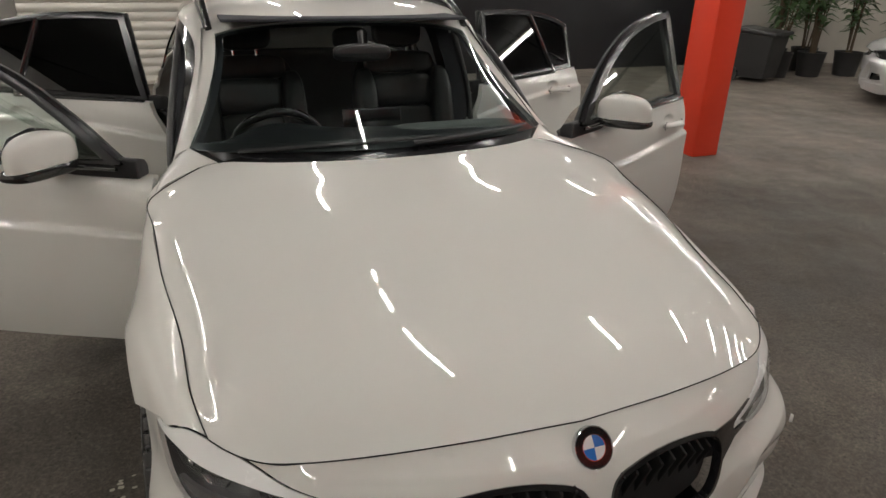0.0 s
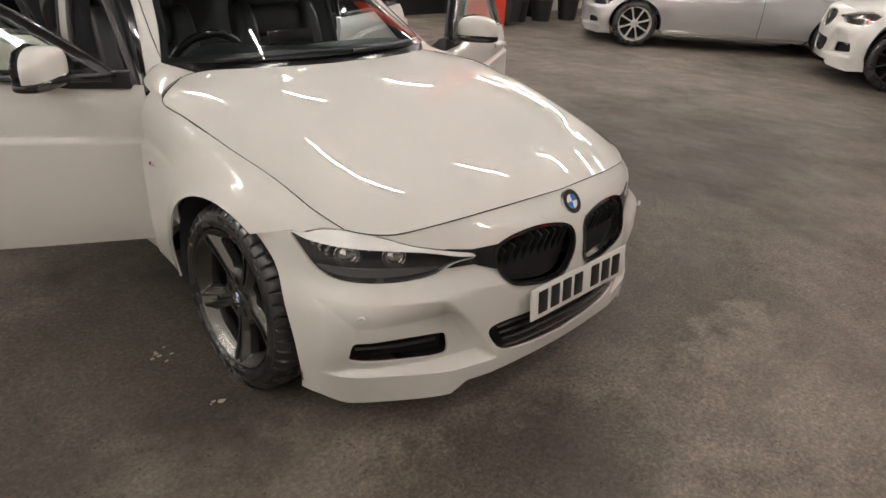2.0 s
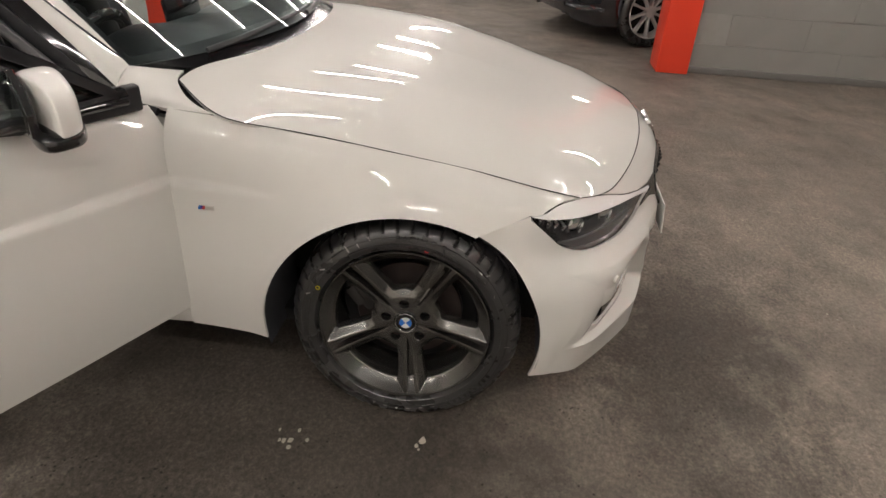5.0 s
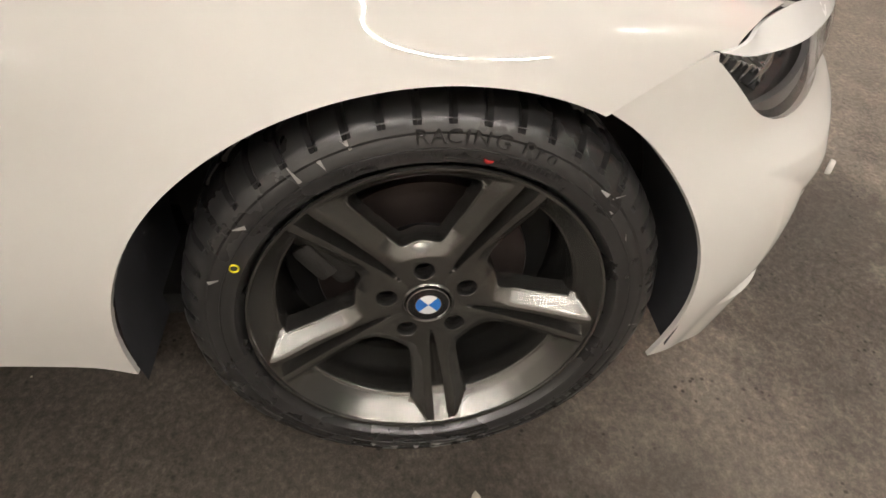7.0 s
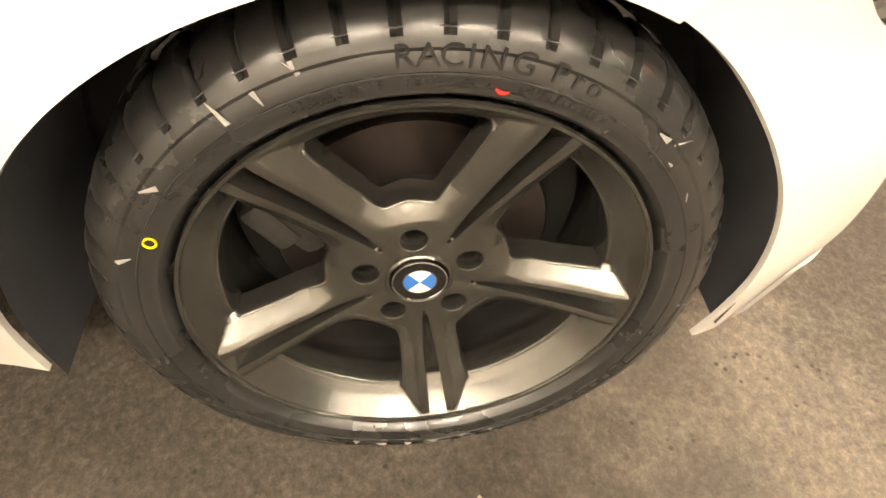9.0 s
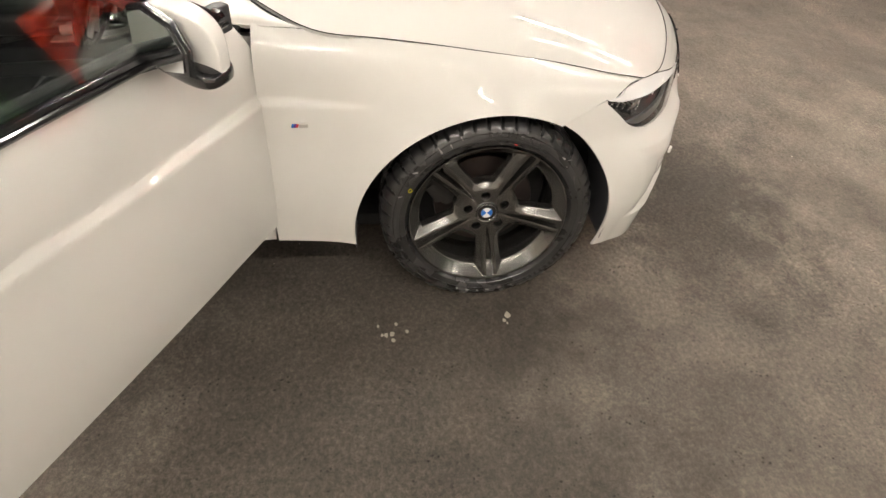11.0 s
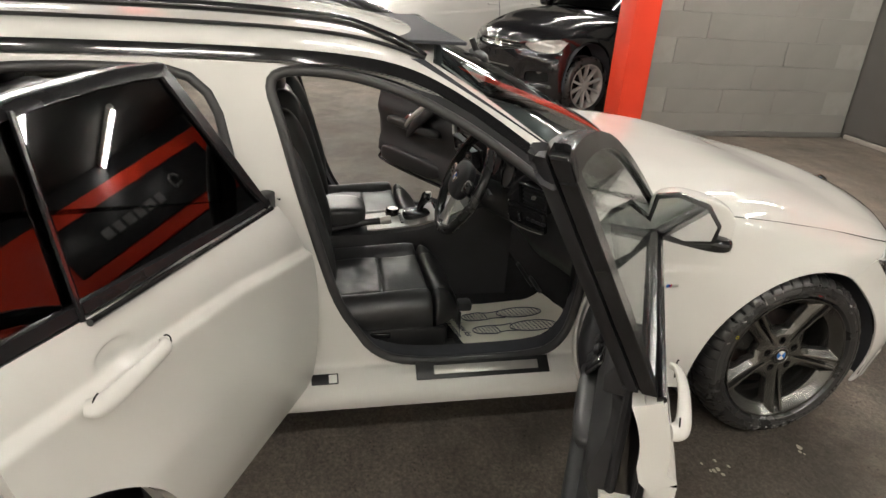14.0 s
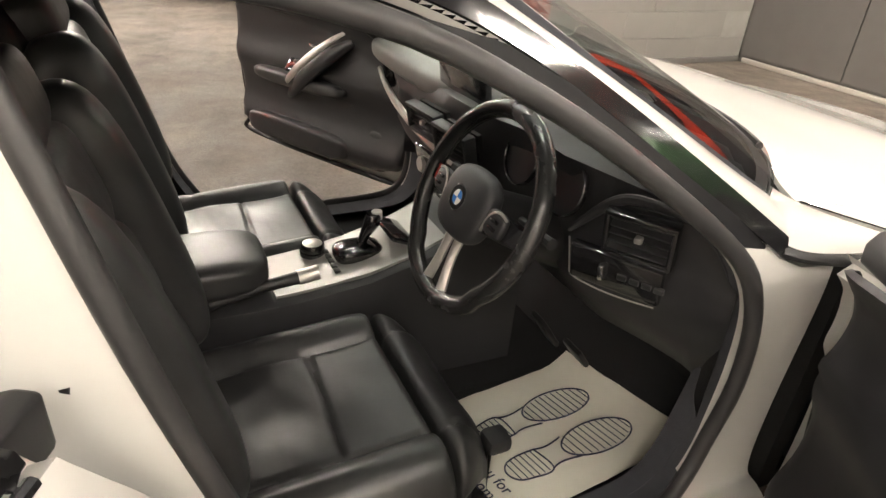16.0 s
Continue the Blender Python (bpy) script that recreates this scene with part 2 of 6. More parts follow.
# ---------- mesh tools ----------
def spline(xs, vs):
    """Natural cubic spline through (xs, vs); vs may have columns."""
    xs, vs = np.asarray(xs, float), np.asarray(vs, float)
    flat = vs.ndim == 1
    v = vs.reshape(len(xs), -1)
    k = len(xs)
    if k == 2:
        m = np.zeros_like(v)
    else:
        h = np.diff(xs)
        a = np.zeros((k, k))
        r = np.zeros_like(v)
        a[0, 0] = a[-1, -1] = 1
        for i in range(1, k - 1):
            a[i, i - 1], a[i, i], a[i, i + 1] = h[i - 1], 2 * (h[i - 1] + h[i]), h[i]
            r[i] = 6 * ((v[i + 1] - v[i]) / h[i] - (v[i] - v[i - 1]) / h[i - 1])
        m = np.linalg.solve(a, r)

    def f(q):
        q = np.atleast_1d(np.asarray(q, float))
        i = np.clip(np.searchsorted(xs, q) - 1, 0, k - 2)
        h = (xs[i + 1] - xs[i])[:, None]
        a, b = (xs[i + 1] - q)[:, None], (q - xs[i])[:, None]
        out = (m[i] * a ** 3 + m[i + 1] * b ** 3) / (6 * h) + (v[i] / h - m[i] * h / 6) * a + (v[i + 1] / h - m[i + 1] * h / 6) * b
        return out[:, 0] if flat else out
    return f


def net(ctrl):
    """A smooth surface through a net of points; surf(U, V) with U along the rows and V along the columns, in steps of the net."""
    ctrl = np.asarray(ctrl, float)
    nr, nc, _ = ctrl.shape
    across = spline(range(nc), ctrl.transpose(1, 0, 2).reshape(nc, -1))

    def surf(us, vs):
        rows = across(vs).reshape(len(vs), nr, 3)
        along = spline(range(nr), rows.transpose(1, 0, 2).reshape(nr, -1))
        return along(us).reshape(len(us), len(vs), 3)
    return surf


class Sheet:
    """Points with two surface coordinates and polygons, which can be cut along smooth outlines."""

    def __init__(self, surf=None, u0=0, u1=1, nu=2, v0=0, v1=1, nv=2):
        if surf is None:
            return
        us, vs = np.linspace(u0, u1, nu), np.linspace(v0, v1, nv)
        self.p = surf(us, vs).reshape(-1, 3)
        g = np.meshgrid(us, vs, indexing="ij")
        self.q = np.stack([g[0].ravel(), g[1].ravel()], 1)
        self.f = [(i * nv + j, (i + 1) * nv + j, (i + 1) * nv + j + 1, i * nv + j + 1) for i in range(nu - 1) for j in range(nv - 1)]

    def copy(self):
        s = Sheet()
        s.p, s.q, s.f = self.p.copy(), self.q.copy(), list(self.f)
        return s

    def cut(self, fn, keep_inside=False):
        """Keep where fn(p, q) > 0 (outside an outline), or < 0 with keep_inside."""
        d = fn(self.p, self.q)
        d = -d if keep_inside else d
        p, q, made, out = list(self.p), list(self.q), {}, []
        for poly in self.f:
            s = [d[i] > 0 for i in poly]
            if all(s):
                out.append(poly)
                continue
            if not any(s):
                continue
            ring = []
            for k, i in enumerate(poly):
                j = poly[(k + 1) % len(poly)]
                if d[i] > 0:
                    ring.append(i)
                if (d[i] > 0) != (d[j] > 0):
                    key = (min(i, j), max(i, j))
                    if key not in made:
                        w = d[i] / (d[i] - d[j])
                        made[key] = len(p)
                        p.append(self.p[i] * (1 - w) + self.p[j] * w)
                        q.append(self.q[i] * (1 - w) + self.q[j] * w)
                    ring.append(made[key])
            if len(ring) > 2:
                out.append(tuple(ring))
        self.p, self.q, self.f = np.array(p), np.array(q), out
        return self


def rounded(pts, times=2):
    """A closed outline with its corners cut round."""
    p = np.asarray(pts, float)
    for _ in range(times):
        n = np.roll(p, -1, 0)
        p = np.stack([p * 0.78 + n * 0.22, p * 0.22 + n * 0.78], 1).reshape(-1, 2)
    return p


def outline(pts, a, b, times=2):
    """Signed distance to a rounded outline in two of the coordinates x, y, z of a point (0, 1, 2) or u, v of its sheet (3, 4)."""
    ring = rounded(pts, times)

    def fn(p, q):
        al = np.concatenate([p, q], 1)
        x = al[:, [a, b]]
        best, inside = np.full(len(x), 1e9), np.zeros(len(x), bool)
        for s, e in zip(ring, np.roll(ring, -1, 0)):
            ev = e - s
            w = x - s
            t = np.clip((w @ ev) / (ev @ ev + 1e-12), 0, 1)
            best = np.minimum(best, np.linalg.norm(w - t[:, None] * ev, axis=1))
            hit = ((s[1] > x[:, 1]) != (e[1] > x[:, 1])) & (x[:, 0] < ev[0] * (x[:, 1] - s[1]) / (ev[1] if abs(ev[1]) > 1e-12 else 1e-12) + s[0])
            inside ^= hit
        return np.where(inside, -best, best)
    return fn


def mk(name, verts, faces, material, parent=None, label="", origin=(0, 0, 0), sharp=38, smooth=True):
    me = bpy.data.meshes.new(name)
    v = np.asarray(verts, float).reshape(-1, 3) - np.asarray(origin, float)
    me.from_pydata([tuple(x) for x in v], [], [tuple(int(i) for i in f) for f in faces])
    me.materials.append(material)
    if smooth:
        me.shade_smooth()
        me.set_sharp_from_angle(angle=radians(sharp))
    me.validate()
    ob = new(name, me)
    if parent:
        ob.parent = parent
    if label:
        tagged(ob, label)
    return ob


def part(name, bm, material, parent=None, label="", origin=(0, 0, 0), sharp=38):
    bm.verts.ensure_lookup_table()
    ob = mk(name, [v.co[:] for v in bm.verts], [[v.index for v in f.verts] for f in bm.faces], material, parent, label, origin, sharp)
    bm.free()
    return ob


def skin(name, sheet, material, parent, side=1, edge=0.014, label="", origin=(0, 0, 0), lift=0.0, flip=False, sharp=40):
    """A panel from a sheet, on one side of the car, with its edges turned inwards."""
    bm = bmesh.new()
    used = sorted({i for f in sheet.f for i in f})
    ids = {}
    for i in used:
        x, y, z = sheet.p[i]
        ids[i] = bm.verts.new((x * side, y, z))
    for f in sheet.f:
        ring = [ids[i] for i in f]
        try:
            bm.faces.new(ring)
        except ValueError:
            pass
    bmesh.ops.remove_doubles(bm, verts=bm.verts, dist=2e-4)
    bmesh.ops.dissolve_degenerate(bm, dist=1e-4, edges=bm.edges)
    bm.normal_update()
    faces_out = 0.0
    for f in bm.faces:
        c = f.calc_center_median()
        faces_out += f.calc_area() * f.normal.dot(c - Vector((0, min(max(c.y, 0), 3.0), .45)))
    if (faces_out < 0) != flip:
        bmesh.ops.reverse_faces(bm, faces=bm.faces)
        bm.normal_update()
    if lift:
        for v in bm.verts:
            v.co += v.normal * lift
    if edge:
        rim = [e for e in bm.edges if e.is_boundary]
        nrm = {v: v.normal.copy() for e in rim for v in e.verts}
        twin = {v: bm.verts.new(v.co - nrm[v] * edge) for v in nrm}
        for e in rim:
            a, b = e.verts
            lf = e.link_faces[0]
            vs = list(lf.verts)
            k = vs.index(a)
            if vs[(k + 1) % len(vs)] is b:
                bm.faces.new((b, a, twin[a], twin[b]))
            else:
                bm.faces.new((a, b, twin[b], twin[a]))
    bm.verts.index_update()
    return part(name, bm, material, parent, label, origin, sharp)


def box(cx, cy, cz, sx, sy, sz, bevel=0.0, seg=2, rot=None):
    bm = bmesh.new()
    bmesh.ops.create_cube(bm, size=1)
    bmesh.ops.scale(bm, vec=(sx, sy, sz), verts=bm.verts)
    if bevel:
        bmesh.ops.bevel(bm, geom=bm.edges[:], offset=min(bevel, 0.48 * min(sx, sy, sz)), segments=seg, profile=0.5, affect="EDGES")
    if rot:
        bmesh.ops.transform(bm, matrix=Euler([radians(a) for a in rot]).to_matrix().to_4x4(), verts=bm.verts)
    bmesh.ops.translate(bm, vec=(cx, cy, cz), verts=bm.verts)
    bm.verts.index_update()
    return bm


def join(*bms):
    """All the given meshes in the first."""
    out = bms[0]
    for b in bms[1:]:
        b.verts.ensure_lookup_table()
        vs = [out.verts.new(v.co) for v in b.verts]
        for f in b.faces:
            out.faces.new([vs[v.index] for v in f.verts])
        b.free()
    out.verts.index_update()
    return out


def puff(cx, cy, cz, a, b, c, e=0.45, n=20, rot=None):
    """A cushion: a rounded block with full, soft sides."""
    bm = bmesh.new()
    bmesh.ops.create_cube(bm, size=2)
    bmesh.ops.subdivide_edges(bm, edges=bm.edges[:], cuts=n // 2, use_grid_fill=True)
    for v in bm.verts:
        d = v.co.normalized()
        r = sum(abs(t) ** (2 / e) for t in d) ** (-e / 2)
        v.co = Vector((d.x * r * a, d.y * r * b, d.z * r * c))
    if rot:
        bmesh.ops.transform(bm, matrix=Euler([radians(t) for t in rot]).to_matrix().to_4x4(), verts=bm.verts)
    bmesh.ops.translate(bm, vec=(cx, cy, cz), verts=bm.verts)
    bm.verts.index_update()
    return bm


def loft(rings, caps=True, closed=True):
    bm = bmesh.new()
    rows = [[bm.verts.new(Vector(p)) for p in r] for r in rings]
    n = len(rings[0])
    for a, b in zip(rows, rows[1:]):
        for i in range(n if closed else n - 1):
            j = (i + 1) % n
            bm.faces.new((a[i], a[j], b[j], b[i]))
    if caps:
        bm.faces.new(rows[0][::-1])
        bm.faces.new(rows[-1])
    bmesh.ops.recalc_face_normals(bm, faces=bm.faces)
    bm.verts.index_update()
    return bm


def tube(pts, r, n=10, close=False, flat=1.0, smooth=0):
    """A round bar along points; r may be a list."""
    pts = np.asarray(pts, float)
    if smooth:
        k = len(pts)
        pts = spline(range(k), pts)(np.linspace(0, k - 1, smooth))
        if isinstance(r, (list, tuple)):
            r = list(spline(range(len(r)), r)(np.linspace(0, len(r) - 1, smooth)))
    pts = [Vector(p) for p in pts]
    k = len(pts)
    rings, side = [], None
    for i, p in enumerate(pts):
        if close:
            d = pts[(i + 1) % k] - pts[i - 1]
        else:
            d = pts[min(i + 1, k - 1)] - pts[max(i - 1, 0)]
        d.normalize()
        side = d.orthogonal().normalized() if side is None else (side - d * side.dot(d)).normalized()
        up = d.cross(side)
        rad = r[i] if isinstance(r, (list, tuple)) else r
        rings.append([p + (side * math.cos(2 * math.pi * j / n) + up * math.sin(2 * math.pi * j / n) * flat) * rad for j in range(n)])
    if close:
        rings.append(rings[0])
        bm = loft(rings, caps=False)
        bmesh.ops.remove_doubles(bm, verts=bm.verts, dist=1e-5)
        bmesh.ops.recalc_face_normals(bm, faces=bm.faces)
        bm.verts.index_update()
        return bm
    return loft(rings)


def lathe(prof, n=64, wave=None):
    """A turned shape round the x axis from (radius, x) pairs."""
    rings = []
    for k in range(n):
        a = 2 * math.pi * k / n
        ring = []
        for j, (r, x) in enumerate(prof):
            rr = r + (wave(k, j) if wave else 0)
            ring.append((x, rr * math.cos(a), rr * math.sin(a)))
        rings.append(ring)
    bm = bmesh.new()
    rows = [[bm.verts.new(p) for p in r] for r in rings]
    for k in range(n):
        a, b = rows[k], rows[(k + 1) % n]
        for j in range(len(prof) - 1):
            bm.faces.new((a[j], a[j + 1], b[j + 1], b[j]))
    bmesh.ops.recalc_face_normals(bm, faces=bm.faces)
    bm.verts.index_update()
    return bm


def prism(pts, plane, lo, hi, bevel=0.0):
    """A slab: an outline in 'xy', 'xz' or 'yz', from lo to hi along the third axis."""
    ax = {"xy": (0, 1, 2), "xz": (0, 2, 1), "yz": (1, 2, 0)}[plane]

    def at(p, h):
        c = [0, 0, 0]
        c[ax[0]], c[ax[1]], c[ax[2]] = p[0], p[1], h
        return c
    bm = loft([[at(p, lo) for p in pts], [at(p, hi) for p in pts]])
    if bevel:
        bmesh.ops.bevel(bm, geom=[e for e in bm.edges], offset=bevel, segments=2, profile=0.5, affect="EDGES", clamp_overlap=True)
        bm.verts.index_update()
    return bm


def text(name, body, size, m, material, parent=None, depth=0.0006, label="", space=1.0):
    cu = bpy.data.curves.new(name, "FONT")
    cu.body, cu.size, cu.extrude, cu.align_x, cu.align_y = body, size, depth, "CENTER", "CENTER"
    cu.space_character = space
    cu.materials.append(material)
    ob = new(name, cu)
    if parent:
        ob.parent = parent
    ob.matrix_basis = m
    if label:
        tagged(ob, label)
    return ob


def empty(name, label, category, group="", at=None):
    ob = new(name)
    if at is not None:
        ob.matrix_basis = at
    return tagged(ob, label, category, group)


# ---------- the showroom ----------
CEIL = 3.5


def slab(name, x0, x1, y0, y1, z0, z1, material, label, category="wall"):
    return tagged(part(name, box((x0 + x1) / 2, (y0 + y1) / 2, (z0 + z1) / 2, x1 - x0, y1 - y0, z1 - z0), material), label, category, kind="structure")


floor = slab("floor", -8.2, 15.2, -6.0, 13.2, -0.2, 0.0, FLOOR, "stained dark concrete showroom floor", "floor")
ceiling = slab("ceiling", -8.2, 15.2, -6.0, 13.2, CEIL, CEIL + 0.2, CEILING, "dark painted flat ceiling", "ceiling")
wall_east = slab("wall_east", 3.76, 3.98, -4.38, -1.62, 0.0, CEIL, MORTAR, "grey painted concrete block partition wall")
wall_south = slab("wall_south", -5.4, 3.98, -4.60, -4.40, 0.0, CEIL, PANEL_DARK, "dark grey panelled wall")
wall_south_upper = slab("wall_south_upper", -5.2, 2.6, -4.40, -4.375, 1.65, CEIL, WALL_BLACK, "black painted upper part of the wall")
wall_bay = slab("wall_bay", 3.98, 15.0, -5.8, -5.6, 0.0, CEIL, WALL_GREY, "grey wall closing the parking bay")
wall_far = slab("wall_far", 13.4, 13.6, -5.8, 13.0, 0.0, CEIL, WALL_GREY, "grey painted wall behind parked cars")
wall_north = slab("wall_north", 1.15, 7.8, 8.0, 8.2, 0.0, CEIL, WALL_BLACK, "glossy black painted wall")
wall_return = slab("wall_return", 7.6, 7.8, 7.6, 8.0, 0.0, CEIL, WALL_BLACK, "glossy black painted wall end")
wall_pale = slab("wall_pale", 7.8, 13.4, 7.6, 7.8, 0.0, CEIL, WALL_PALE, "pale plastered wall behind plants")
# Out of view; added in white to reflect light at the car's side.
wall_west_bounce = slab("wall_west_bounce", -5.4, -5.2, -4.4, 8.2, 0.0, CEIL, WALL_BOUNCE, "unseen white wall added to bounce light onto the car")
wall_northwest = slab("wall_northwest", -5.2, -2.6, 8.0, 8.2, 0.0, CEIL, WALL_GREY, "grey painted wall beside the shutter")

# roller shutter: separate curved slats
shutter = empty("roller_shutter", "closed white roller shutter of horizontal slats", "roller shutter")
SLAT = 0.115
slat_me = None
for k in range(29):
    prof = [(8.06 - 0.022 * math.sin(math.pi * i / 6), SLAT * 0.96 * i / 6) for i in range(7)] + [(8.09, SLAT * 0.96), (8.09, 0)]
    if slat_me is None:
        bm = loft([[(-2.6, y, z) for y, z in prof], [(1.15, y, z) for y, z in prof]])
        ob = part("slat", bm, SHUTTER, shutter)
        slat_me = ob.data
    else:
        ob = new("slat", slat_me)
        ob.parent = shutter
    ob.location = (0, 0, 0.02 + k * SLAT)

# kerb strip of grit at the wall foot
tagged(part("baseboard", box(3.745, -3.01, 0.03, 0.03, 2.7, 0.06, 0.008), PANEL_DARK), "dark grimy strip at the wall foot", "baseboard", kind="structure")
tagged(part("baseboard", box(-0.1, -4.385, 0.025, 7.6, 0.03, 0.05, 0.008), WALL_PALE), "broken pale strip at the wall foot", "baseboard", kind="structure")


def pillar(x0, x1, y0, y1):
    col = empty("pillar", "bright red painted square steel pillar", "pillar", "red pillars")
    part("shaft", box((x0 + x1) / 2, (y0 + y1) / 2, CEIL / 2, x1 - x0, y1 - y0, CEIL, 0.012), RED, col)
    return col


pillar(3.66, 4.00, -1.76, -1.48)
pillar(3.49, 3.77, 2.96, 3.27)

# red sign with a black board, high on the south wall
sign = empty("wall_sign", "red framed sign with a black board and pale emblem", "sign")
part("red_frame", box(1.05, -4.35, 2.78, 3.5, 0.05, 0.98, 0.01), RED, sign)
board = part("sign_board", box(1.35, -4.315, 2.78, 2.2, 0.03, 0.60, 0.004), BOARD, sign, "black board")
for k in range(6):
    part("letter_bar", box(0.80 + 0.15 * k, -4.295, 2.74, 0.10 if k % 2 else 0.12, 0.014, 0.13, 0.02), LETTER, board)
part("emblem", tube([(1.86 + 0.06 * math.cos(t), -4.295, 2.80 + 0.10 * math.sin(t) * (1 if t < 4 else 0.6)) for t in np.linspace(0.3, 5.6, 14)], 0.02, 8), LETTER, board)
tagged(part("green_board", box(-2.6, -4.35, 2.75, 2.8, 0.05, 0.9, 0.01), GREEN), "dark green board high on the wall", "board")


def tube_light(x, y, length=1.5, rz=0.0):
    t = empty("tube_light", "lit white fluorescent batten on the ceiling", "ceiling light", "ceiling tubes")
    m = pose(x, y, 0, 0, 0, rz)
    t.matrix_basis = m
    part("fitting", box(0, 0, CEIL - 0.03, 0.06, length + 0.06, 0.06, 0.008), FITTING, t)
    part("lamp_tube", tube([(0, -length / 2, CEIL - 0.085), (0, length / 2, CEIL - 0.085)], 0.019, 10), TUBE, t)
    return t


for gx in (-2.45, 0.35, 2.35, 4.25, 6.25, 8.25, 10.25, 12.0):
    for gy in (1.0, 4.6, 7.3):
        if gx > 0 or gy > 5:
            tube_light(gx, gy, 1.25)
for gx in (0.35, 2.35, 6.0, 8.5):
    tube_light(gx, -2.7, 1.25)
# Three unseen extra tubes, added to lift the floor ahead and the doors.
tube_light(1.35, -3.7, 1.25)
tube_light(-1.75, -3.6, 1.25)
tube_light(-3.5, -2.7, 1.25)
# Unseen row, added to brighten the car's right flank and wheels.
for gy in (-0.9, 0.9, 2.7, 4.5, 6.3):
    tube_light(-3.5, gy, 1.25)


# ---------- the white estate car: surfaces ----------
# x outward from the middle, y rearward from the front axle, z up
def forward(surf):
    """A surface drawn out to the car's true nose and front width."""
    def moved(us, vs):
        p = surf(us, vs)
        x, y, z = p[..., 0].copy(), p[..., 1].copy(), p[..., 2].copy()
        k = np.clip((-y - .28) / .20, 0, 1)
        k = k * k * (3 - 2 * k)
        low = np.interp(x, (0, .2, .33, .46, .58, .70, .78), (.042, .055, .070, .068, .050, .032, .018))
        top = np.interp(x, (0, .2, .36, .57, .66, .76), (.064, .056, .044, .026, .012, -.004))
        w = np.clip((z - .54) / .14, 0, 1)
        p[..., 1] = y - k * (low * (1 - w) + top * w)
        rise = np.clip((-y - .15) / .42, 0, 1)
        p[..., 2] = z + .024 * rise * rise * (3 - 2 * rise) * np.clip(1 - (x / .56) ** 2, 0, 1) * np.clip((z - .58) / .11, 0, 1)
        p[..., 0] = x * WIDEN(y.ravel()).reshape(y.shape)
        return p
    return moved


def WIDEN(y):
    """How much broader the front is than the plain section."""
    return np.interp(y, (-.8, -.32, -.18, 0, .2, .55, .9), (1.032, 1.035, 1.026, 1.018, 1.012, 1.008, 1.0))


BONNET = net([
    [(0, -.615, .728), (.20, -.603, .726), (.40, -.572, .716), (.572, -.510, .702), (.659, -.437, .710)],
    [(0, -.430, .797), (.20, -.424, .797), (.42, -.400, .790), (.600, -.360, .768), (.686, -.312, .742)],
    [(0, -.200, .862), (.20, -.192, .862), (.43, -.170, .858), (.620, -.150, .830), (.709, -.130, .783)],
    [(0, .020, .912), (.20, .030, .912), (.44, .050, .909), (.640, .080, .882), (.752, .100, .831)],
    [(0, .250, .948), (.20, .263, .948), (.45, .305, .945), (.655, .325, .922), (.778, .345, .880)],
    [(0, .370, .966), (.20, .382, .966), (.45, .430, .963), (.650, .490, .944), (.784, .500, .911)],
    [(0, .480, .981), (.20, .493, .981), (.43, .545, .980), (.560, .640, .965), (.640, .672, .946)]])

BONNET = forward(BONNET)


def creased(surf):
    """The bonnet with a pressed crease from each lamp to the screen pillar, dropping a little to the cowl."""
    def moved(us, vs):
        p = surf(us, vs)
        x, y = p[..., 0], p[..., 1]
        d = x - np.interp(y, (-.65, -.3, .2, .6), (.34, .375, .455, .545))
        fade = np.clip((y + .60) / .35, 0, 1)
        p[..., 2] += .0016 * fade * np.clip(1 - np.abs(d) / np.where(d < 0, .22, .14), 0, 1) ** 1.5
        back = np.clip((y - .05) / .5, 0, 1)
        p[..., 2] -= .018 * back * back * (3 - 2 * back)
        return p
    return moved


BONNET = creased(BONNET)
NOSE = net([
    [(0, -.615, .728), (.20, -.605, .725), (.38, -.577, .716), (.50, -.545, .707), (.575, -.508, .700), (.66, -.436, .707), (.71, -.380, .700), (.753, -.326, .688), (.792, -.130, .690)],
    [(0, -.683, .675), (.20, -.672, .672), (.38, -.630, .658), (.50, -.588, .648), (.60, -.535, .642), (.690, -.462, .637), (.735, -.395, .635), (.765, -.315, .640), (.812, -.130, .645)],
    [(0, -.728, .600), (.20, -.708, .595), (.37, -.645, .585), (.48, -.590, .575), (.59, -.540, .567), (.688, -.470, .562), (.742, -.405, .562), (.775, -.320, .570), (.826, -.130, .575)],
    [(0, -.735, .510), (.20, -.714, .510), (.39, -.655, .500), (.50, -.630, .500), (.605, -.594, .497), (.700, -.545, .495), (.762, -.458, .490), (.800, -.350, .480), (.834, -.130, .480)],
    [(0, -.735, .380), (.20, -.712, .380), (.39, -.655, .380), (.50, -.628, .380), (.615, -.590, .380), (.716, -.542, .380), (.770, -.462, .370), (.803, -.362, .370), (.834, -.130, .370)],
    [(0, -.730, .280), (.20, -.706, .280), (.36, -.668, .280), (.49, -.630, .280), (.610, -.575, .285), (.720, -.512, .290), (.765, -.442, .285), (.796, -.362, .280), (.828, -.130, .280)],
    [(0, -.716, .190), (.20, -.696, .190), (.36, -.660, .170), (.47, -.630, .148), (.595, -.558, .142), (.708, -.474, .140), (.747, -.415, .142), (.777, -.350, .146), (.818, -.130, .150)]])

